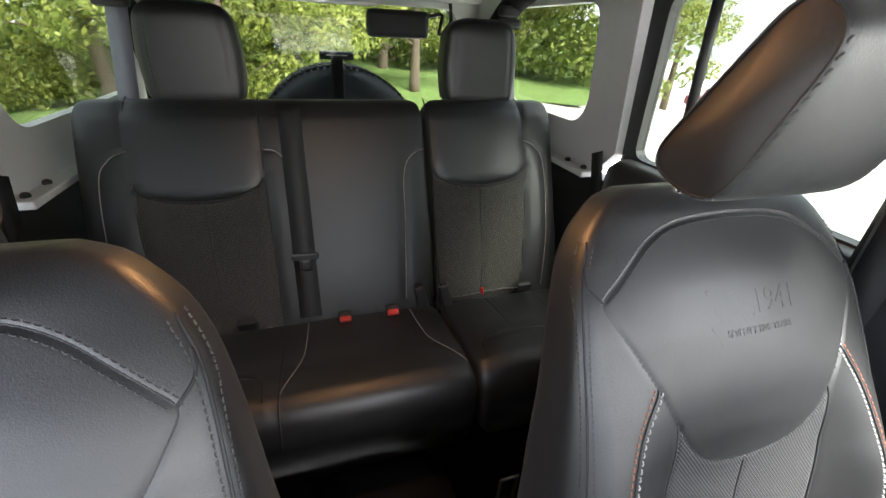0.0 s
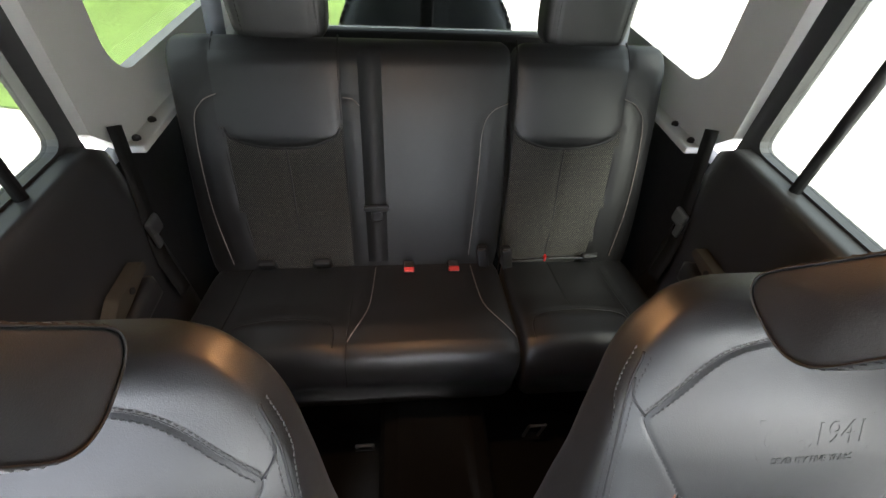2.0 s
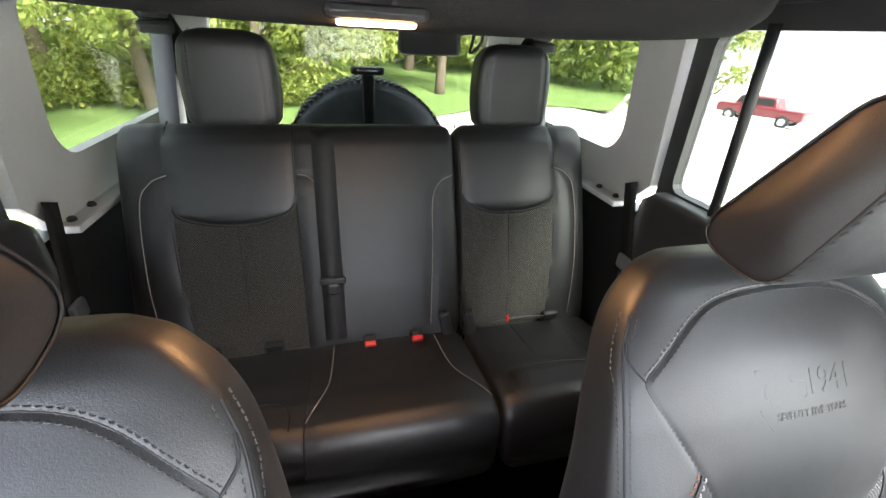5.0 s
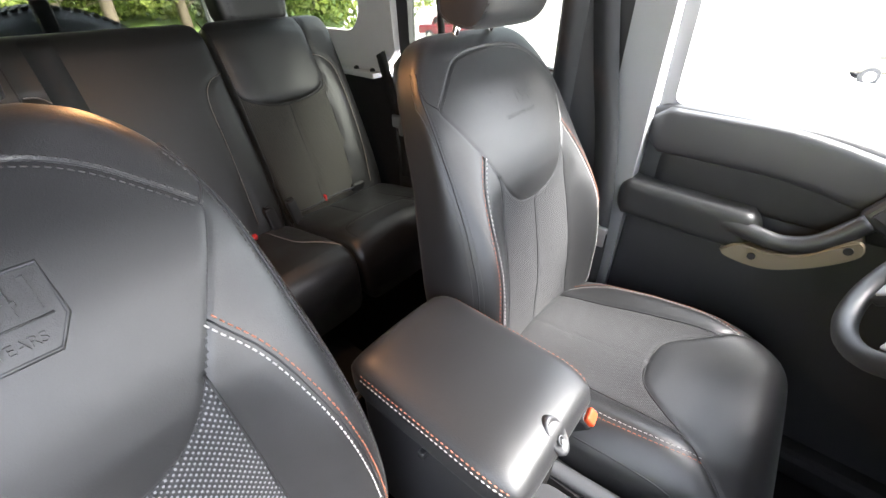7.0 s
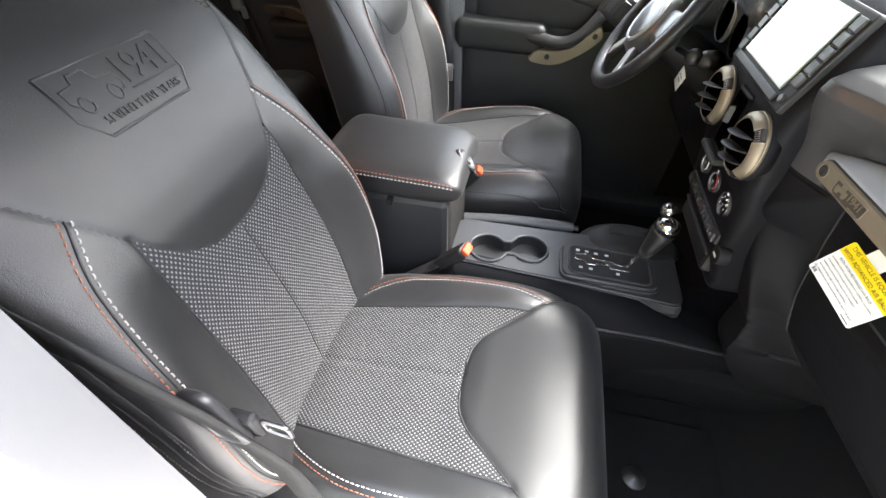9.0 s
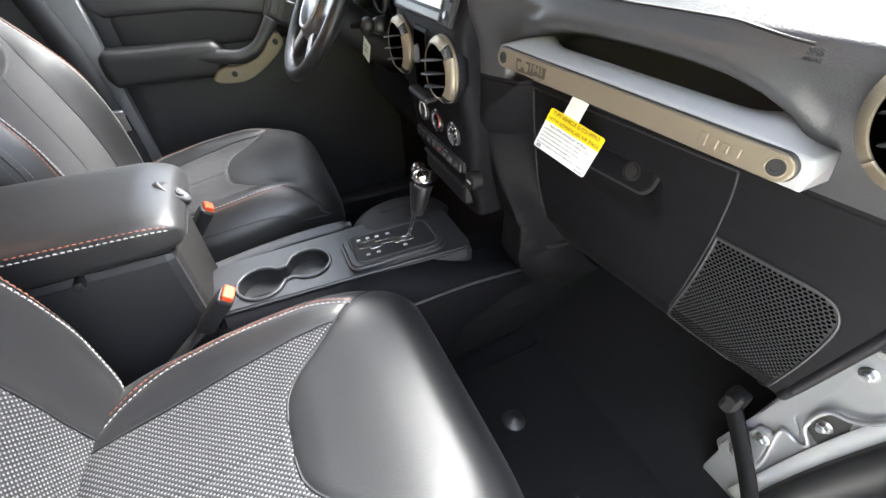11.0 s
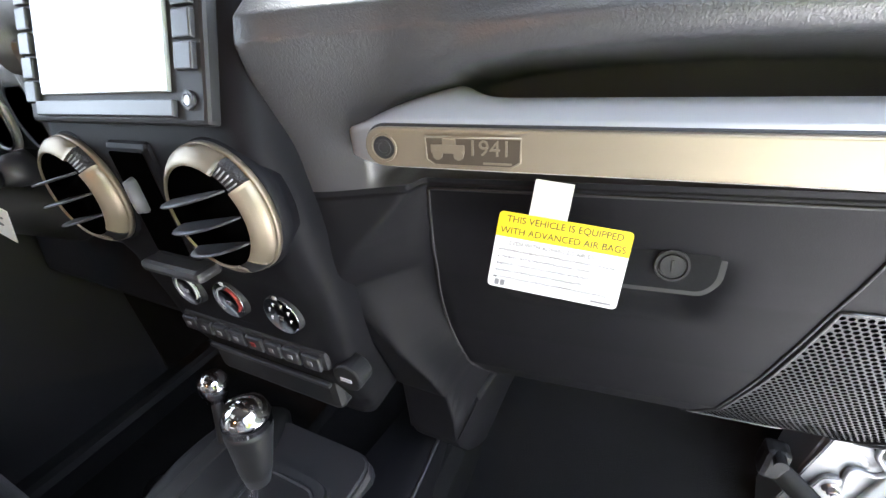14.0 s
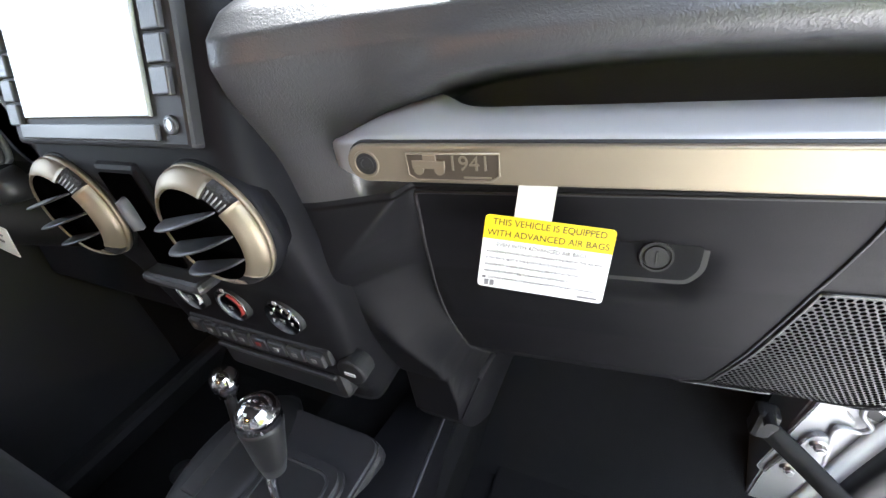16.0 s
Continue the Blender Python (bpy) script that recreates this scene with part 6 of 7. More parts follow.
mesh_ob("dial_frame", *tube(smooth_line([(x + 0.008, y, z + 0.009) for x, y, z in ((-0.1, 0.600, 1.047), (0.0, 0.597, 1.052), (0.1, 0.600, 1.047), (0.106, 0.602, 1.02), (0.1, 0.602, 0.994), (0.0, 0.599, 0.988), (-0.1, 0.602, 0.994), (-0.106, 0.602, 1.02), (-0.1, 0.600, 1.047))], 60), 0.004, 8), PLASTIC_DARK, stack, "raised frame round the dials")
# switch row
row = part("switch_bank", box((0.215, 0.02, 0.026), (0.006, 0.602, 0.974), 0.006), PLASTIC_DARK, stack, "dark switch bank")
for i in range(8):
    x = -0.085 + i * 0.026
    s = part("switch", box((0.0225, 0.006, 0.018), (x, 0.5905, 0.974), 0.002), PLASTIC, row)
    part("switch_mark", box((0.006, 0.0008, 0.005), (x, 0.5871, 0.975)), PRINT_RED if i == 4 else INK_GREY, s)
so = part("power_outlet", cyl(0.017, 0.022, Matrix.Translation((0.13, 0.607, 0.957)) @ FACE, n=28, bevel=0.003), PLASTIC_DARK, stack, "round black power outlet cover")
part("outlet_mark", box((0.013, 0.001, 0.004), (0.13, 0.5955, 0.956)), PRINT, so)
part("storage_bin", box((0.2, 0.05, 0.05), (0, 0.63, 0.905), 0.01), PLASTIC_DARK, stack, "dark storage tray")
part("tray_rib", box((0.19, 0.006, 0.006), (0, 0.604, 0.925), 0.002), PLASTIC, stack)

# ---- centre console
con = thing("centre_console", "black centre console with padded stitched armrest lid", "console", at=(0, 0.2, FLOOR))
secs = []
for u in np.linspace(0, 1, 40):
    y = -0.178 + 0.308 * u
    a = min(1, u * 0.308 / 0.05)
    b = min(1, (1 - u) * 0.308 / 0.065)
    k = math.sqrt(max(0, 1 - (1 - a) ** 2)) * math.sqrt(max(0, 1 - (1 - b) ** 2))
    k = max(k, 0.05)
    zt = 1.03 - 0.012 * u - 0.03 * (1 - math.sqrt(max(0, 1 - (1 - a) ** 2))) - 0.032 * (1 - math.sqrt(max(0, 1 - (1 - b) ** 2)))
    zb = 0.952 + 0.02 * (1 - k)
    secs.append((y, 0, (zt + zb) / 2, 0.113 * (0.82 + 0.18 * k), (zt - zb) / 2))
v, q = pad(secs, 80, 0.36)
v = [(x, y, z + 0.006 * (1 - (x / 0.113) ** 2) * (z > 0.99)) for x, y, z in v]
ld = mesh_ob("lid", v, q, LEATHER_PLAIN, con, "black leather armrest lid")


for side in (1, -1):
    for ang, mt, r in ((8, THREAD_PALE, 0.0011), (20, THREAD_ORANGE, 0.001)):
        ca, sa = math.cos(radians(ang)) ** 0.36, math.sin(radians(ang)) ** 0.36
        ln = [(side * hw * ca, y, zc + hz * sa) for y, _, zc, hw, hz in secs[5:-2]]
        mesh_ob("stitching", *stitches(ln, (side * 0.8, 0, 0.6), length=0.0055, gap=0.0025, r=r, lift=0.0006), mt, ld)
LT = Matrix.Translation((0.003, 0.119, 1.001)) @ Matrix.Rotation(radians(-50), 4, "X") @ Matrix.Scale(1.7, 4, (0, 1, 0))
lt = part("latch", lathe([(0.0, 0.002), (0.011, 0.002), (0.014, 0.0055), (0.0165, 0.004), (0.0175, -0.004)], LT, 36), PLASTIC, con, "black oval lid latch", True)
part("lock", lathe([(0.0, 0.0), (0.0045, 0.0), (0.0058, 0.002), (0.0075, 0.0)], Matrix.Translation((0.003, 0.1275, 0.999)) @ Matrix.Rotation(radians(-50), 4, "X"), 24), SILK, lt, "grey lock", True)
part("bin", box((0.2, 0.27, 0.30), (0, -0.03, 0.805), 0.015), PLASTIC, con, "black storage bin")
part("bin_front", box((0.19, 0.03, 0.30), (0, 0.092, 0.805), 0.014), HEADLINER, con, "dull black bin front")
part("hinge_cover", box((0.03, 0.012, 0.014), (0.1, -0.02, 0.945), 0.003), PLASTIC_DARK, con)

rc_ = part("rear_cup_tray", box((0.19, 0.11, 0.36), (0, -0.225, 0.6), 0.02, seg=4), PLASTIC, con, "black rear end of the console")
loop = rounded([(-0.09, -0.272), (0.09, -0.272), (0.094, -0.19), (-0.094, -0.19)], 0.03, 8)
mesh_ob("tray_rim", *tube([(x, y, 0.782) for x, y in loop], 0.005, 8, closed=True), SILK, rc_, "satin rim of the cup tray")
for x in (-0.044, 0.044):
    part("cup_recess", lathe([(0.0, 0.0006), (0.034, 0.0006), (0.037, 0.003), (0.039, 0.0006)], Matrix.Translation((x, -0.228, 0.78)), 28), PLASTIC_DARK, rc_, "dark cup recess", True)

TOPZ = lambda y: 0.800 - 0.03 * (y - 0.12)
# front deck with two cup holders
deck = bmesh.new()
outl = rounded([(-0.045, 0.10), (0.098, 0.10), (0.104, 0.36), (0.115, 0.62), (-0.085, 0.62), (-0.06, 0.36)], 0.03)
cups = [(0.046, 0.19, 0.044), (0.024, 0.285, 0.043)]
ring = []
for c in np.linspace(0, 2 * math.pi, 72, endpoint=False):
    d = np.array((math.cos(c), math.sin(c)))
    best = 0
    mid = np.array((0.035, 0.238))
    for u in np.arange(0.01, 0.14, 0.0005):
        p = mid + d * u
        if any((p[0] - x) ** 2 + (p[1] - y) ** 2 < r * r for x, y, r in cups) or (abs((p - mid) @ np.array((0.98, 0.19))) < 0.020 and abs((p - mid) @ np.array((-0.19, 0.98))) < 0.04):
            best = u
    ring.append(tuple(mid + d * best))
eds = []
for loop in (outl, ring):
    vs = [deck.verts.new((x, y, TOPZ(y))) for x, y in loop]
    eds += [deck.edges.new((a, c)) for a, c in zip(vs, vs[1:] + vs[:1])]
bmesh.ops.triangle_fill(deck, use_beauty=True, edges=eds)
g = bmesh.ops.extrude_face_region(deck, geom=deck.faces[:])
bmesh.ops.translate(deck, vec=(0, 0, -0.012), verts=[k for k in g["geom"] if isinstance(k, bmesh.types.BMVert)])
bmesh.ops.bevel(deck, geom=[e for e in deck.edges if e.calc_face_angle(0) > 1.0], offset=0.004, segments=3, affect="EDGES")
part("deck", deck, PLASTIC, con, "satin black console deck")
part("deck_side", box((0.165, 0.54, 0.36), (0.022, 0.36, TOPZ(0.36) - 0.204), 0.02), PLASTIC, con, "black console side")
sk = []
for y, x0, x1, z1 in ((0.12, 0.10, 0.125, 0.70), (0.30, 0.104, 0.15, 0.715), (0.45, 0.108, 0.165, 0.725), (0.58, 0.104, 0.155, 0.715), (0.80, 0.08, 0.125, 0.66)):
    zt = TOPZ(y) - 0.09 * max(0.0, (y - 0.5) / 0.24)
    sk.append([(x0 - 0.03, y, zt - 0.004), (x0 + 0.002, y, zt - 0.01), ((x0 + x1) / 2 + 0.008, y, (zt + z1) / 2 + 0.004), (x1, y, z1), (x1, y, z1 - 0.02), (x1 - 0.012, y, FLOOR)])
sk = np.array([smooth_line([r[j] for r in sk], 24) for j in range(6)]).transpose(1, 0, 2)
ki = np.arange(sk.shape[0] * 6).reshape(-1, 6)
mesh_ob("side_skirt", sk.reshape(-1, 3), np.stack([ki[:-1, :-1], ki[:-1, 1:], ki[1:, 1:], ki[1:, :-1]], -1).reshape(-1, 4), DASH_LOW, con, "black moulded skirt of the console")
mesh_ob("skirt_edge", *tube(sk[:, 3], 0.0028, 8), SILK, con, "pale edge of the skirt")
cw = []
n = len(ring)
for k, (sc, dz) in enumerate(((1.0, 0.001), (0.985, -0.01), (0.93, -0.07))):
    cw += [(0.035 + (x - 0.035) * sc, 0.238 + (y - 0.238) * sc, TOPZ(y) + dz) for x, y in ring]
cf = [(i + k * n, (i + 1) % n + k * n, (i + 1) % n + (k + 1) * n, i + (k + 1) * n) for k in range(2) for i in range(n)] + [tuple(2 * n + i for i in range(n))]
mesh_ob("cup_holder", cw, cf, PLASTIC_DARK, con, "dark double cup holder")
mesh_ob("cup_rim", *tube([(x, y, TOPZ(y) + 0.002) for x, y in ring], 0.0035, 8, closed=True), SILK, con, "raised cup holder rim")
# gear gate
GM = Matrix.Translation((0.043, 0.46, TOPZ(0.46) + 0.004)) @ Matrix.Rotation(radians(-1.7), 4, "X")


def on_gate(loop, z, h, bev=0.0):
    """A flat plate of that outline lying on the console's deck."""
    bm = bmesh.new()
    f = bm.faces.new([bm.verts.new((x, y, z)) for x, y in loop])
    g = bmesh.ops.extrude_face_region(bm, geom=[f])
    bmesh.ops.translate(bm, vec=(0, 0, h), verts=[k for k in g["geom"] if isinstance(k, bmesh.types.BMVert)])
    if bev:
        bmesh.ops.bevel(bm, geom=[e for e in bm.edges if all(abs(k.co.z - z - h) < 1e-6 for k in e.verts)], offset=bev, segments=3, affect="EDGES")
    bmesh.ops.transform(bm, matrix=GM, verts=bm.verts)
    return bm


plate_loop = rounded([(-0.058, -0.104), (0.058, -0.104), (0.056, 0.108), (-0.056, 0.108)], 0.03, 8)
inlay_loop = rounded([(-0.044, -0.086), (0.044, -0.086), (0.042, 0.09), (-0.042, 0.09)], 0.02, 8)
gp = part("gear_plate", on_gate(plate_loop, -0.006, 0.016, 0.006), PLASTIC, con, "black gear plate")
part("gate_inlay", on_gate(inlay_loop, 0.0102, 0.0012, 0.0005), PLASTIC_DARK, gp, "dark gear inlay")
mesh_ob("inlay_rim", *tube([GM @ Vector((x, y, 0.0112)) for x, y in inlay_loop], 0.0022, 8, closed=True), PLASTIC, gp, "raised rim of the inlay")
# stepped slot with bright edges, and the marks beside it
slot = [(-0.018, -0.072), (0.002, -0.072), (0.002, -0.05), (0.012, -0.05), (0.012, -0.026), (0.004, -0.026), (0.004, 0.004), (0.014, 0.004), (0.014, 0.044), (-0.002, 0.044), (-0.002, 0.014), (-0.008, 0.014), (-0.008, -0.034), (-0.018, -0.034)]
part("slot", on_gate(slot, 0.0112, 0.0006), INK, gp, "black gear slot")
mesh_ob("slot_edge", *tube([GM @ Vector((x, y, 0.0122)) for x, y in slot], 0.0016, 6, closed=True), CHROME, gp, "bright edge of the gear slot")
for x, y in ((-0.029, -0.066), (-0.029, -0.046), (-0.027, -0.026), (-0.027, -0.002), (0.024, -0.06), (0.024, -0.038), (0.025, 0.02)):
    part("gate_mark", on_gate([(x - 0.003, y - 0.004), (x + 0.003, y - 0.004), (x + 0.003, y + 0.004), (x - 0.003, y + 0.004)], 0.0112, 0.0006), PRINT, gp)
sh = thing("gear_lever", "black gear lever with a chrome topped knob", "gear lever", at=(0.05, 0.5, TOPZ(0.5)))
mesh_ob("stem", *tube(smooth_line([(0.047, 0.498, TOPZ(0.5) + 0.015), (0.049, 0.51, 0.85), (0.052, 0.522, 0.89)], 12), [0.006] * 12, 12), CHROME, sh, "chrome lever stem")
km = Matrix.Translation((0.054, 0.527, 0.91)) @ Matrix.Rotation(radians(-12), 4, "X")
part("knob", lathe([(0.0, -0.05), (0.012, -0.048), (0.016, -0.03), (0.02, 0.0), (0.0225, 0.018), (0.0225, 0.024)], km, 32), LEATHER_PLAIN, sh, "black knob grip", True)
part("knob_cap", lathe([(0.0228, 0.024), (0.0225, 0.036), (0.018, 0.046), (0.009, 0.051), (0.0, 0.052)], km, 32), CHROME, sh, "polished chrome knob cap", True)
t2 = thing("transfer_lever", "chrome topped transfer case lever beside the gear lever", "gear lever", at=(-0.075, 0.55, TOPZ(0.55)))
mesh_ob("stem", *tube(smooth_line([(-0.07, 0.545, TOPZ(0.55)), (-0.078, 0.56, 0.82), (-0.082, 0.572, 0.86)], 12), 0.007, 12), PLASTIC_DARK, t2)
part("knob", lathe([(0.0, -0.022), (0.013, -0.02), (0.018, -0.004), (0.0175, 0.008), (0.011, 0.017), (0.0, 0.019)], Matrix.Translation((-0.083, 0.578, 0.882)) @ Matrix.Rotation(radians(-12), 4, "X"), 32), CHROME, t2, "polished knob", True)
LEVER_GREY = mat("grey_lever_plastic", (0.085, 0.086, 0.09), 0.42, grain=0.2, scale=900, dist=0.0004)
hb = thing("hand_brake", "dark grey hand brake lever beside the cup holders", "hand brake", at=(-0.1, 0.25, 0.72))
mesh_ob("lever", *tube(smooth_line([(-0.095, 0.09, 0.755), (-0.098, 0.2, 0.768), (-0.102, 0.3, 0.772), (-0.106, 0.39, 0.77)], 24), [0.016] * 20 + [0.0155, 0.015, 0.014, 0.012], 16, 0.8), LEVER_GREY, hb)
part("button", cyl(0.007, 0.014, Matrix.Translation((-0.1063, 0.396, 0.7695)) @ Matrix.Rotation(radians(-88), 4, "X"), n=16), PLASTIC, hb)
part("boot", box((0.05, 0.14, 0.05), (-0.098, 0.10, 0.735), 0.015), PLASTIC_DARK, hb)
for x, y, z, mt, lb, rz in ((0.15, 0.155, 0.885, ORANGE, "black belt buckle with an orange button beside the passenger seat", -12), (-0.142, 0.13, 0.882, ORANGE, "black belt buckle with an orange button beside the driver's seat", 8)):
    bk_ = thing("seat_belt_buckle", lb, "buckle", "front seat buckles", (x, y - 0.03, 0.8))
    r = Matrix.Rotation(radians(rz), 4, "Z") @ Matrix.Rotation(radians(-42), 4, "X")
    c = Vector((x, y, z))
    part("body", box((0.034, 0.026, 0.085), tuple(c + r @ Vector((0, 0, -0.045))), 0.006, r), PLASTIC_DARK, bk_)
    part("button", box((0.028, 0.018, 0.012), tuple(c), 0.003, r), mt, bk_, "orange release button")
    mesh_ob("stalk", *strap([tuple(c + r @ Vector((0, 0, -0.08))), (x, y - 0.14, 0.76), (x, y - 0.2, 0.66)], 0.03, 0.006, (1, 0, 0)), WEB, bk_)

mesh_ob("lever_surround", *pad([(y, -0.066, 0.766 + 0.012 * k, 0.056 * k, 0.03 * k) for y, k in ((0.52 + 0.12 * u, math.sqrt(max(0.03, 1 - u * u))) for u in np.linspace(-1, 1, 24))], 40, 0.6), PLASTIC_DARK, con, "black rounded lever surround")
part("lever_slot", box((0.026, 0.12, 0.006), (-0.075, 0.53, 0.8065), 0.003), INK, con, "dark lever slot")


# ---- steering wheel, column, instruments
sw = thing("steering_wheel", "black leather steering wheel with silver spoke trim", "steering wheel", at=(-0.37, 0.47, 1.2))
wm = Matrix.Translation((-0.42, 0.482, 1.176)) @ Matrix.Rotation(radians(56), 4, "X")


def wheel_pts(pts):
    return [tuple(wm @ Vector(p)) for p in pts]


R = 0.165
mesh_ob("rim", *tube(wheel_pts([(R * math.cos(a), R * math.sin(a), 0) for a in np.linspace(0, 2 * math.pi, 80, endpoint=False)]), 0.016, 16, closed=True), LEATHER_PLAIN, sw, "black leather rim")
HUB = mat("hub_plastic", (0.09, 0.091, 0.095), 0.3, spec=0.9, grain=0.15, scale=1000, dist=0.0004)
hubb = lathe([(0.0, 0.022), (0.05, 0.02), (0.075, 0.008), (0.084, -0.012), (0.076, -0.045)], wm, 44)
for a in (8, 172):
    bm = box((0.075, 0.075, 0.035), (0.095, 0.004, -0.012), 0.014, seg=4)
    bmesh.ops.transform(bm, matrix=wm @ Matrix.Rotation(radians(a), 4, "Z"), verts=bm.verts)
    part("spoke_pad", bm, HUB, sw, "smooth black spoke pad", True)
part("hub", hubb, HUB, sw, "black hub cover", True)
SPOKE_SILVER = mat("silver_spoke_paint", (0.55, 0.555, 0.565), 0.4, metal=0.4)
part("hub_ring", lathe([(0.056, 0.0178), (0.06, 0.0205), (0.064, 0.0145)], wm, 44), SPOKE_SILVER, sw, "silver hub ring", True)
for a in (12, 168, 235, 305):
    d = Vector((math.cos(radians(a)), math.sin(radians(a)), 0))
    bm = box((0.10, 0.038, 0.02), (0.105, 0, -0.012), 0.007)
    bmesh.ops.transform(bm, matrix=wm @ Matrix.Rotation(radians(a), 4, "Z"), verts=bm.verts)
    s = part("spoke", bm, PLASTIC, sw)
    bm = box((0.07, 0.027, 0.006), (0.108, 0, 0.0), 0.004)
    bmesh.ops.transform(bm, matrix=wm @ Matrix.Rotation(radians(a), 4, "Z"), verts=bm.verts)
    part("spoke_trim", bm, SPOKE_SILVER, s, "silver spoke trim")
col = thing("steering_column", "black steering column shroud with stalks", "steering column", at=(-0.37, 0.6, 1.1))
bm = cyl(0.055, 0.2, wm @ Matrix.Translation((0, 0, -0.14)), 0.045, 32, 0.01)
part("shroud", bm, PLASTIC_DARK, col, "", True)
for sx in (-1, 1):
    a, b = wm @ Vector((sx * 0.05, 0.0, -0.075)), wm @ Vector((sx * 0.16, 0.02, -0.07))
    st = mesh_ob("stalk", *tube([a, a.lerp(b, 0.6), b], [0.006, 0.007, 0.011], 12), PLASTIC, col, "black column stalk")
    bm = bmesh.new()
    bmesh.ops.create_uvsphere(bm, u_segments=20, v_segments=12, radius=0.017)
    bmesh.ops.translate(bm, vec=b, verts=bm.verts)
    part("stalk_knob", bm, PLASTIC, st, "", True)
part("ignition", lathe([(0.0, 0.012), (0.014, 0.012), (0.018, 0.0), (0.02, -0.02)], Matrix.Translation((-0.262, 0.575, 1.15)) @ FACE, 28), PLASTIC, col, "round ignition lock", True)
kt = thing("key_tag", "small white key tag hanging from the ignition", "tag", at=(-0.262, 0.55, 1.12))
ktm = Matrix.Translation((-0.268, 0.545, 1.108)) @ Matrix.Rotation(radians(35), 4, "Y") @ Matrix.Rotation(radians(10), 4, "Z")
bm = box((0.03, 0.0015, 0.052), (0, 0, -0.006), 0.0006)
bmesh.ops.transform(bm, matrix=ktm, verts=bm.verts)
part("label", bm, WHITE, kt)
bm = join(box((0.014, 0.002, 0.002), (0, -0.0006, 0.004)), box((0.01, 0.002, 0.003), (0, -0.0006, -0.008)))
bmesh.ops.transform(bm, matrix=ktm, verts=bm.verts)
part("print", bm, INK_GREY, kt)
mesh_ob("key", *tube([(-0.262, 0.572, 1.15), (-0.262, 0.555, 1.148), (-0.264, 0.55, 1.136)], 0.004, 8), CHROME, kt, "key in the lock")
cl = thing("instrument_cluster", "instrument cluster under a black hood with two dials", "instrument cluster", at=(-0.335, 0.65, 1.2))
mesh_ob("hood", *pad([(x, 0.68, 1.255 + 0.065 * k, 0.10, 0.02 + 0.045 * k) for x, k in ((-0.335 + 0.18 * u, math.sqrt(max(0.02, 1 - abs(u) ** 2.6))) for u in np.linspace(-1, 1, 36))], 40, 0.4, "x"), DASH, cl, "black grained hood")
part("face", box((0.3, 0.01, 0.105), (-0.328, 0.637, 1.205), 0.004), INK, cl, "dark instrument face")
for x in (-0.505, -0.165):
    part("hood_cheek", box((0.03, 0.12, 0.13), (x, 0.65, 1.21), 0.012, seg=3), DASH, cl, "black grained side of the hood")
for x in (-0.386, -0.27):
    g = part("gauge", lathe([(0.0, 0.004), (0.041, 0.004), (0.044, 0.007), (0.047, 0.0)], Matrix.Translation((x, 0.629, 1.198)) @ FACE, 40), WHITE_DIAL, cl, "round pale gauge", True)
    part("gauge_ring", lathe([(0.041, 0.0075), (0.043, 0.0095), (0.045, 0.0075)], Matrix.Translation((x, 0.629, 1.198)) @ FACE, 40), STEEL, g, "pale gauge ring", True)
    for a in range(-130, 131, 20):
        bm = box((0.002, 0.001, 0.006), (0.035 * math.sin(radians(a)), -0.0048, 0.035 * math.cos(radians(a))), 0, Matrix.Rotation(radians(a), 4, "Y"))
        bmesh.ops.translate(bm, vec=(x, 0.629, 1.198), verts=bm.verts)
        part("gauge_mark", bm, PRINT, g)
    bm = box((0.0025, 0.001, 0.03), (0.008, -0.0055, -0.006), 0, Matrix.Rotation(radians(-125), 4, "Y"))
    bmesh.ops.translate(bm, vec=(x, 0.629, 1.198), verts=bm.verts)
    part("needle", bm, PRINT_RED, g)
round_vent((-0.622, 0.585, 1.215), 10, 0.045, dash, "round driver's air vent with a champagne ring", yawdeg=12)
ks = thing("lower_column_panel", "black knee panel with a small switch under the column", "panel", at=(-0.4, 0.66, 0.95))
part("panel", box((0.46, 0.03, 0.2), (-0.40, 0.675, 1.0), 0.012, Matrix.Rotation(radians(-10), 4, "X")), DASH_LOW, ks)
part("switch", box((0.045, 0.012, 0.03), (-0.29, 0.652, 1.03), 0.004), PLASTIC, ks)

# ---- passenger footwell: mat, sill, hinge post, check strap, open door
mt_ = thing("floor_mat", "black carpet floor mat with round snap studs", "floor mat", at=(0.42, 0.62, FLOOR))
part("mat", box((0.46, 0.52, 0.012), (0.42, 0.62, FLOOR + 0.006), 0.005), CARPET, mt_)
for x, y in ((0.545, 0.612), (0.345, 0.608)):
    part("stud", lathe([(0.0, 0.010), (0.008, 0.009), (0.013, 0.004), (0.026, 0.003), (0.027, 0.0)], Matrix.Translation((x, y, FLOOR + 0.012)), 28), PLASTIC, mt_, "round black stud", True)
flat_box("trim_sill_front", (0.09, 0.92, 0.08), (0.70, 0.40, FLOOR), PLASTIC_DARK, "black door sill trim", "trim", 0.02)
flat_box("trim_sill_front", (0.10, 0.95, 0.12), (-0.70, 0.42, FLOOR + 0.02), PLASTIC_DARK, "black door sill trim", "trim", 0.02)
flat_box("wall_kick", (0.03, 0.24, 0.5), (0.64, 1.08, FLOOR + 0.25), CARPET, "black kick panel in the footwell", "wall", 0.01)
flat_box("wall_kick", (0.03, 0.5, 0.8), (-0.72, 1.0, FLOOR + 0.4), CARPET, "black kick panel in the footwell", "wall", 0.01)
hp = thing("hinge_post", "silver painted door hinge post with bolted brackets", "hinge post", at=(0.68, 0.86, FLOOR))


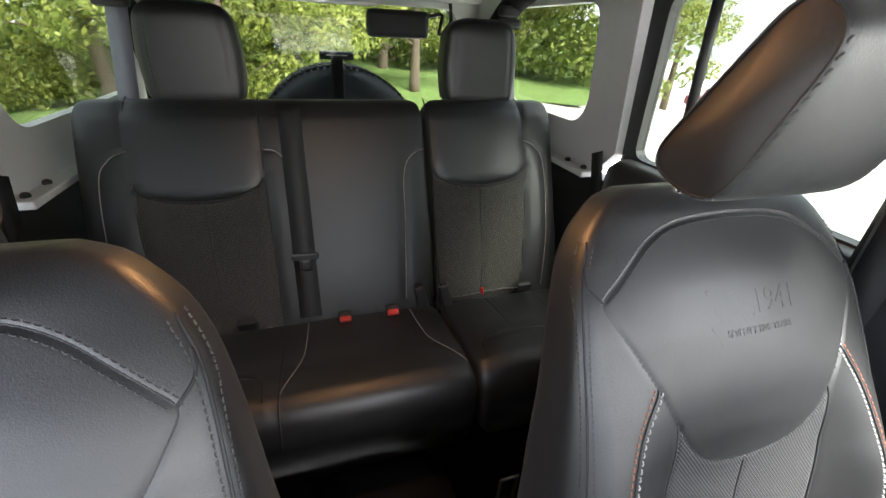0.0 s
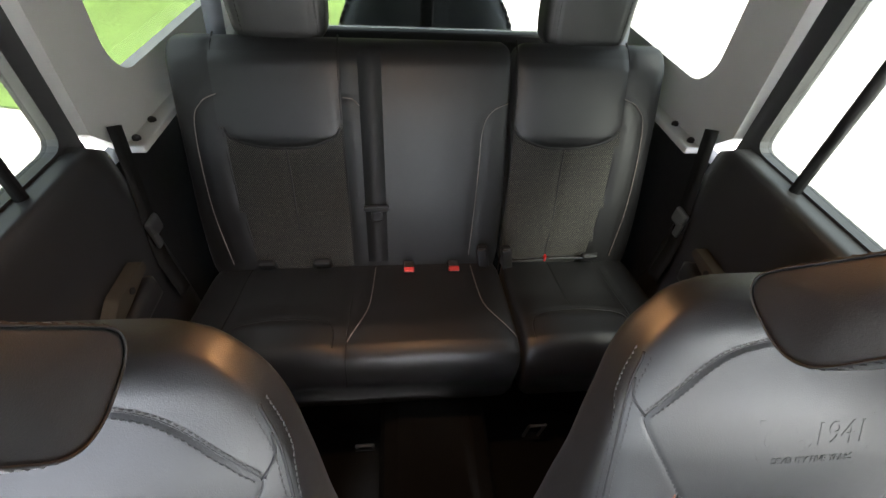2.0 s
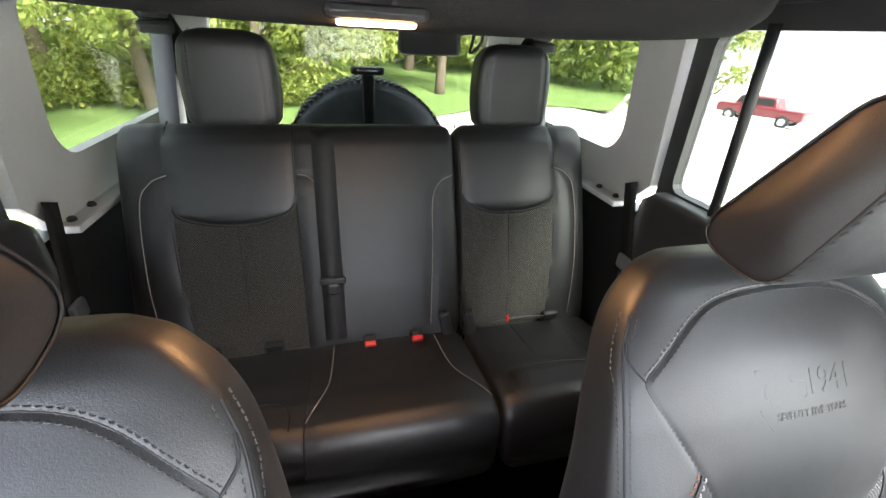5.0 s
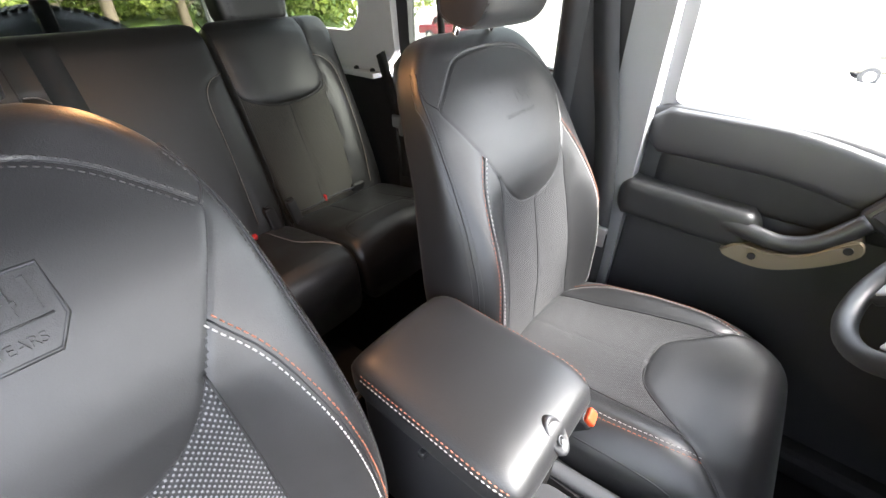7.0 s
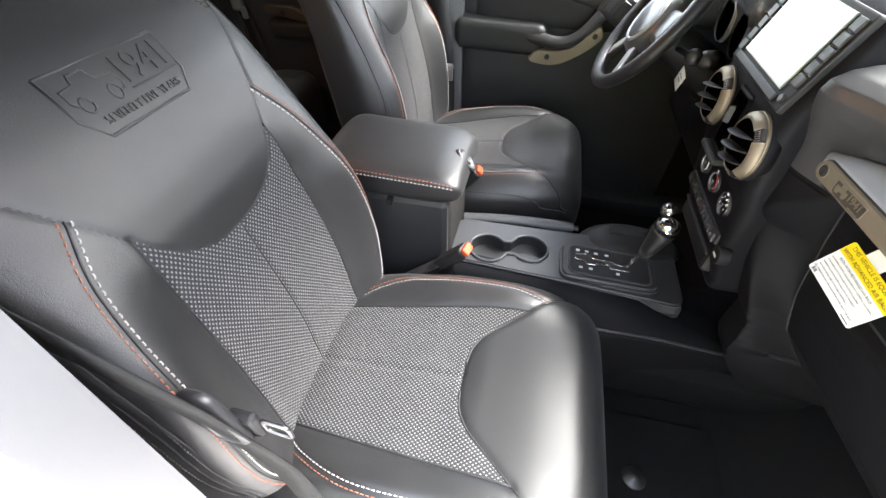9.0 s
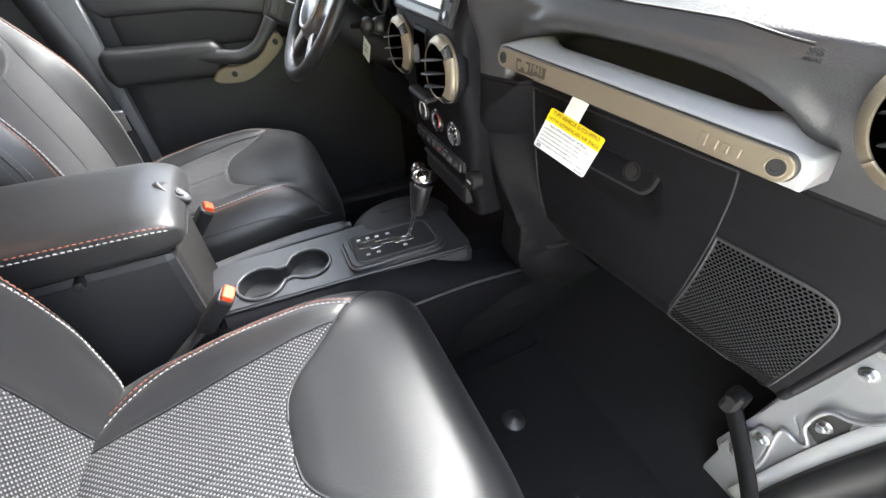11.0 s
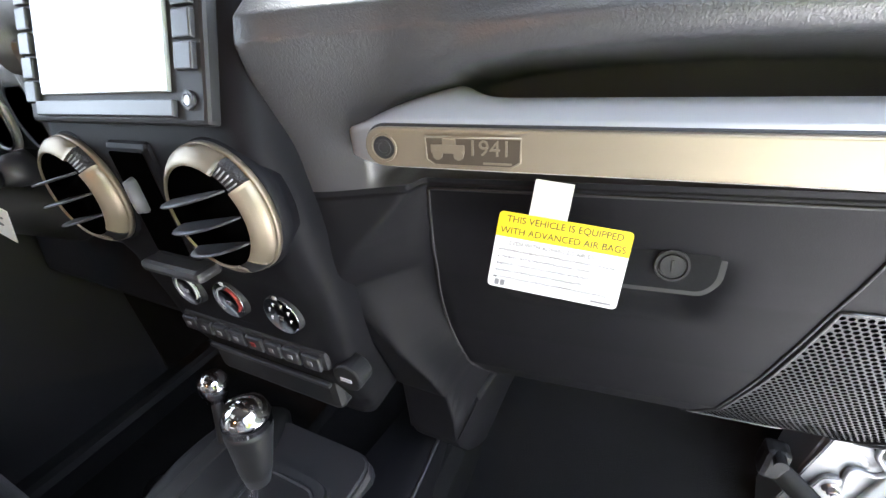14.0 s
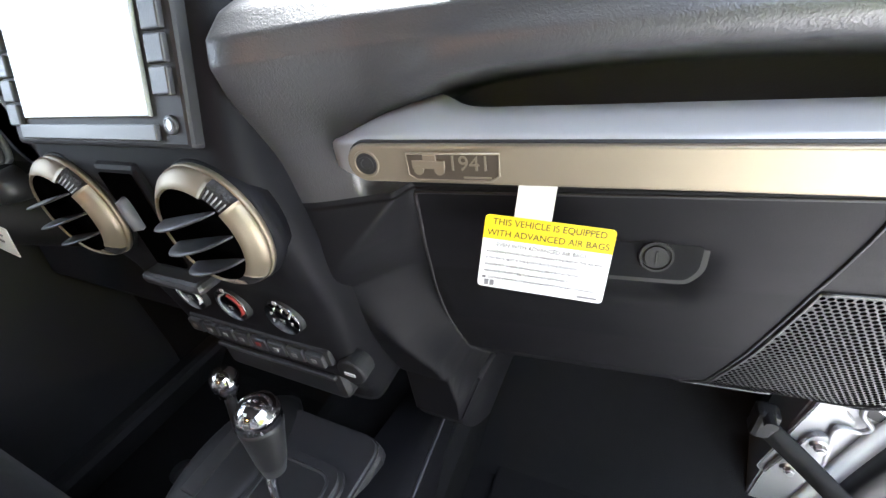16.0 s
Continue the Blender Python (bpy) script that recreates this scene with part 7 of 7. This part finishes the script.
def plate_xz(loop, y0, y1, bev=0.003):
    """A sheet piece from an outline across the car, between two depths."""
    bm = bmesh.new()
    f = bm.faces.new([bm.verts.new((x, y0, z)) for x, z in loop])
    g = bmesh.ops.extrude_face_region(bm, geom=[f])
    bmesh.ops.translate(bm, vec=(0, y1 - y0, 0), verts=[k for k in g["geom"] if isinstance(k, bmesh.types.BMVert)])
    if bev:
        bmesh.ops.bevel(bm, geom=bm.edges[:], offset=bev, segments=2, affect="EDGES")
    return bm


# lit copy of SILVER: the glare on the rail is put into its colour
RAIL_LIT = mat("lit_rail_paint", (0.62, 0.625, 0.63), 0.4, coat=0.2, vary=0.05)
part("post", plate_xz(rounded([(0.605, 0.30), (0.612, 0.68), (0.622, 0.80), (0.64, 0.97), (0.665, 1.16), (0.74, 1.16), (0.722, 0.94), (0.70, 0.80), (0.685, 0.66), (0.665, 0.30)], 0.012), 0.872, 0.95), SILVER, hp)
part("flange", plate_xz(rounded([(0.598, 0.58), (0.62, 0.74), (0.64, 0.90), (0.66, 0.90), (0.655, 0.80), (0.648, 0.755), (0.668, 0.735), (0.66, 0.60), (0.64, 0.55)], 0.01), 0.866, 0.872, 0.0015), SILVER, hp, "silver folded sheet")
# flat black plate that paints the hollow's shade on the silver sheet
part("hollow", plate_xz(rounded([(0.662, 0.755), (0.668, 0.80), (0.69, 0.815), (0.70, 0.79), (0.688, 0.74)], 0.008), 0.868, 0.8725, 0), INK, hp, "hollow in the sheet, its shade painted as a black plate")
br1 = part("bracket", plate_xz(rounded([(0.605, 0.58), (0.63, 0.70), (0.648, 0.706), (0.66, 0.63), (0.652, 0.57)], 0.01), 0.858, 0.866, 0.0015), SILVER, hp, "silver bolted bracket")
br2 = part("hinge", plate_xz(rounded([(0.645, 0.90), (0.65, 0.965), (0.715, 1.0), (0.75, 0.98), (0.735, 0.885), (0.70, 0.885)], 0.01), 0.850, 0.872, 0.002), SILVER, hp, "silver door hinge")
for x, z, y, pr in ((0.643, 0.683, 0.857, br1), (0.628, 0.615, 0.857, br1), (0.677, 0.778, 0.866, hp), (0.664, 0.945, 0.849, br2), (0.668, 0.905, 0.849, br2), (0.715, 0.94, 0.849, br2)):
    part("bolt", join(lathe([(0.0, 0.003), (0.008, 0.0025), (0.0105, 0.0)], Matrix.Translation((x, y, z)) @ FACE, 24), cyl(0.0068, 0.008, Matrix.Translation((x, y - 0.005, z)) @ FACE, n=6, bevel=0.001), cyl(0.0042, 0.004, Matrix.Translation((x, y - 0.01, z)) @ FACE, n=14)), STEEL, pr, "steel bolt")
mesh_ob("sheet_edge", *tube(smooth_line([(0.652, 0.865, 0.57), (0.662, 0.863, 0.63), (0.65, 0.862, 0.71), (0.655, 0.862, 0.725), (0.672, 0.863, 0.722), (0.68, 0.863, 0.735), (0.664, 0.863, 0.76), (0.668, 0.863, 0.805), (0.69, 0.863, 0.82), (0.705, 0.863, 0.84), (0.722, 0.863, 0.885), (0.74, 0.863, 0.93)], 80), 0.0035, 8), SILVER, hp, "bright rolled sheet edge")
mesh_ob("outer_rail", *strap(smooth_line([(0.672, 0.87, 0.50), (0.69, 0.868, 0.66), (0.708, 0.866, 0.79), (0.735, 0.866, 0.93), (0.76, 0.866, 1.15)], 30), 0.026, 0.007, (1, 0, -0.15)), RAIL_LIT, hp, "bright painted outer rail")
mesh_ob("seal", *strap(smooth_line([(0.700, 0.858, 0.40), (0.721, 0.856, 0.64), (0.742, 0.854, 0.79), (0.77, 0.854, 0.95), (0.80, 0.858, 1.2)], 40), 0.05, 0.02, (1, 0.2, -0.15)), PLASTIC_DARK, hp, "black door seal")
cs = thing("check_strap", "black webbing door check strap", "strap", at=(0.60, 0.85, 0.65))
mesh_ob("webbing", *strap(smooth_line([(0.585, 0.865, 0.685), (0.635, 0.838, 0.655), (0.69, 0.80, 0.625), (0.75, 0.75, 0.59), (0.84, 0.68, 0.56)], 24), 0.03, 0.005, (0, 0.3, 1)), WEB, cs)
part("anchor", join(box((0.03, 0.03, 0.055), (0.582, 0.872, 0.69), 0.008), cyl(0.008, 0.02, Matrix.Translation((0.582, 0.856, 0.71)) @ FACE, n=16)), PLASTIC_DARK, cs)
od = thing("open_door", "passenger door swung open, dark inner trim and silver shell", "car door", at=(0.95, 0.85, 0.5))
dmx = Matrix.Translation((0.765, 0.84, 0.0)) @ Matrix.Rotation(radians(66), 4, "Z")
bm = box((0.035, 0.87, 0.86), (0.0, -0.45, 0.83), 0.02)
bm2 = box((0.03, 0.87, 0.82), (0.034, -0.45, 0.87), 0.012)
for b_, nm_, mt2 in ((bm, "inner_trim", DOOR_GREY), (bm2, "shell", SILVER)):
    bmesh.ops.transform(b_, matrix=dmx, verts=b_.verts)
    part(nm_, b_, mt2, od)

# ---- outdoors
GZ = -0.22
gx = 260


def lot_z(x):
    """Height of the lot, which falls away on the driver's side."""
    return float(np.interp(x, [-gx, -26, -7, gx], [-5.0, GZ - 2.1, GZ, GZ]))


cols = [-gx, -80, -40, -26, -18, -12, -7, -3, gx]
g = mesh_ob("ground", [(x, y, lot_z(x)) for x in cols for y in (-gx, gx)], [(2 * i, 2 * i + 2, 2 * i + 3, 2 * i + 1) for i in range(len(cols) - 1)], GROUND, smooth=False)
tagged(g, "pale sunlit concrete lot", "ground", kind="structure")
rng = np.random.default_rng(4)


def verge():
    """Grass bank behind and beside the lot, rising gently to the woods."""
    v, q = [], []
    m, n = 60, 30
    for i in range(m):
        a = radians(-8 + 140 * i / (m - 1))
        for j in range(n):
            r = 6.4 + 1.4 * math.sin(a * 3 + 0.5) + 26 * (j / (n - 1)) ** 1.5
            r += 6.5 * sstep(radians(92), radians(128), a) - 1.9 * math.exp(-((a - 1.0) / 0.4) ** 2) * (1 - j / (n - 1))
            x, y = 1.5 + r * math.cos(a), -0.5 - r * math.sin(a)
            h = GZ + 0.03 + 0.05 * (r - 7) * sstep(0, 1, j / (n - 1)) + 0.05 * math.sin(x * 1.7) * math.cos(y * 1.3) * (j > 0)
            v.append((x, y, max(h, GZ + 0.02 if j else GZ - 0.02)))
    for i in range(m - 1):
        for j in range(n - 1):
            q.append((i * n + j, i * n + j + 1, (i + 1) * n + j + 1, (i + 1) * n + j))
    return tagged(mesh_ob("grass_bank", v, q, GRASS), "rough green grass verge below the trees", "grass", kind="structure")


verge()


def leaf_cloud(name, centres, radii, count, size, material, parent=None, flat=0.75):
    c, r = np.array(centres, float), np.array(radii, float)
    k = rng.integers(0, len(c), count)
    d = rng.normal(size=(count, 3))
    d /= np.linalg.norm(d, axis=1)[:, None]
    p = c[k] + d * (r[k] * rng.uniform(0.35, 1.0, count) ** 0.6)[:, None] * np.array((1, 1, flat))
    a = rng.normal(size=(count, 3))
    a /= np.linalg.norm(a, axis=1)[:, None]
    b = np.cross(a, rng.normal(size=(count, 3)))
    b /= np.linalg.norm(b, axis=1)[:, None] + 1e-9
    s = size * rng.uniform(0.6, 1.3, count)[:, None]
    v = np.stack([p - a * s, p + b * s * 0.45, p + a * s, p - b * s * 0.45], 1).reshape(-1, 3)
    q = np.arange(4 * count).reshape(-1, 4)
    return mesh_ob(name, v, q, material, parent, smooth=False)


def tree(x, y, h, spread, dark=False, leaves=9500, low=0.12):
    z0 = lot_z(x)
    t = thing("tree", "leafy green broadleaf tree at the edge of the lot", "tree", "edge of the woods", (x, y, z0))
    lean_ = rng.normal(size=2) * 0.05 * h
    trunk = smooth_line([(x, y, z0), (x + lean_[0] * 0.4, y + lean_[1] * 0.4, z0 + h * 0.4), (x + lean_[0], y + lean_[1], z0 + h * 0.85)], 16)
    vv, qq = tube(trunk, np.linspace(0.05 * h ** 0.7, 0.015, 16), 8)
    vv, qq = list(vv), list(qq)
    cs, rs = [], []
    for i in range(16):
        u = rng.uniform(low, 0.95)
        base = trunk[int(u * 15)]
        a = rng.uniform(0, 2 * math.pi)
        ln = spread * (1.05 - 0.55 * u) * rng.uniform(0.6, 1.0)
        tip = base + np.array((math.cos(a) * ln, math.sin(a) * ln, ln * 0.35))
        w, f = tube(smooth_line([base, (base + tip) / 2 + (0, 0, ln * 0.1), tip], 6), np.linspace(0.03, 0.008, 6), 5)
        qq += [tuple(k + len(vv) for k in g_) for g_ in f]
        vv += list(w)
        for f_ in (1.0, 0.6):
            cs.append(base + (tip - base) * f_ + rng.normal(size=3) * 0.15)
            rs.append(spread * rng.uniform(0.2, 0.38))
    mesh_ob("trunk", vv, qq, BARK, t, "grey brown trunk and limbs")
    leaf_cloud("crown", cs, rs, leaves, 0.068 * (h / 5) ** 0.5, LEAF_SHADED if dark else LEAF, t)
    return t


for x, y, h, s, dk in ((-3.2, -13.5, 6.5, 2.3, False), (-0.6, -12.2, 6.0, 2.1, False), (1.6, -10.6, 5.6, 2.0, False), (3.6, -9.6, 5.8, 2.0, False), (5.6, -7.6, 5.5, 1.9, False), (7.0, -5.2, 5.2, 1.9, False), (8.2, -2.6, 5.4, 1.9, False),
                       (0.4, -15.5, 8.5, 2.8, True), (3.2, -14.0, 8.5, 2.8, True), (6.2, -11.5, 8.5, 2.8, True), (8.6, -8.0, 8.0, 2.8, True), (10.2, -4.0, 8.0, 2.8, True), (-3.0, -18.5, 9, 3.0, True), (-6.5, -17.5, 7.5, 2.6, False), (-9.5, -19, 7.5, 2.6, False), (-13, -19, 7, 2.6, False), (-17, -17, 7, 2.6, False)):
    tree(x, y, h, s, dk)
# undergrowth and the far woods
cs = [(6.5 * math.cos(a) * k + 2.2, -9.5 * math.sin(a) * k - 0.5, GZ + rng.uniform(0.3, 0.8)) for a in np.linspace(-0.1, 1.75, 46) for k in (1.12, 1.3)]
tagged(leaf_cloud("undergrowth", cs, [rng.uniform(0.5, 0.9) for _ in cs], 44000, 0.055, LEAF), "low green bushes along the verge", "bushes", kind="stuff")
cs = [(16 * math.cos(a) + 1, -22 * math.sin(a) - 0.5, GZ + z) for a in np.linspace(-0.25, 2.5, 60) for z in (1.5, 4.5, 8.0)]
tagged(leaf_cloud("far_woods", cs, [rng.uniform(1.6, 2.6) for _ in cs], 70000, 0.17, LEAF_SHADED), "dense woods behind the lot", "woods", kind="stuff")


def parked_car(x, y, turn, paint, label):
    t = thing("parked_car", label, "car", "parked cars", (x, y, lot_z(x)))
    m = Matrix.Translation((x, y, lot_z(x))) @ Matrix.Rotation(radians(turn), 4, "Z")

    def put(nm, bm, mt2, par=t, lab=""):
        bmesh.ops.transform(bm, matrix=m, verts=bm.verts)
        return part(nm, bm, mt2, par, lab)
    put("body", join(box((1.8, 4.6, 0.55), (0, 0, 0.72), 0.12, seg=3), box((1.55, 2.4, 0.62), (0, -0.25, 1.22), 0.16, seg=3, taper=0.82)), paint)
    for sx in (-1, 1):
        put("side_window", box((0.02, 1.8, 0.36), (sx * 0.735, -0.25, 1.27), 0.01), INK, t, "dark side windows")
        for sy in (-1.45, 1.4):
            w = put("wheel", cyl(0.34, 0.22, Matrix.Translation((sx * 0.82, sy, 0.34)) @ Matrix.Rotation(radians(90), 4, "Y"), n=28, bevel=0.03), RUBBER)
            put("rim", cyl(0.2, 0.235, Matrix.Translation((sx * 0.82, sy, 0.34)) @ Matrix.Rotation(radians(90), 4, "Y"), n=20), STEEL, w)
    return t


# tan base kept dark so that the sunlit body does not blow out
parked_car(-25, 3.6, 8, mat("dark_tan_paint", (0.1, 0.092, 0.075), 0.5, coat=0.1), "silver parked car standing across the lot")
parked_car(-28, 8.2, 12, mat("blue_paint", (0.012, 0.03, 0.1), 0.4, coat=0.2), "dark blue parked car far across the lot")
parked_car(-25, -20, 20, mat("maroon_paint", (0.18, 0.02, 0.03), 0.3, coat=0.5), "maroon parked car standing behind the lot")

dm_ = thing("floor_mat", "black carpet floor mat in the driver's footwell", "floor mat", at=(-0.40, 0.62, FLOOR))
part("mat", box((0.46, 0.52, 0.012), (-0.42, 0.62, FLOOR + 0.006), 0.005), CARPET, dm_)
part("stud", lathe([(0.0, 0.010), (0.008, 0.009), (0.013, 0.004), (0.026, 0.003), (0.027, 0.0)], Matrix.Translation((-0.48, 0.55, FLOOR + 0.012)), 28), PLASTIC, dm_, "round black stud", True)
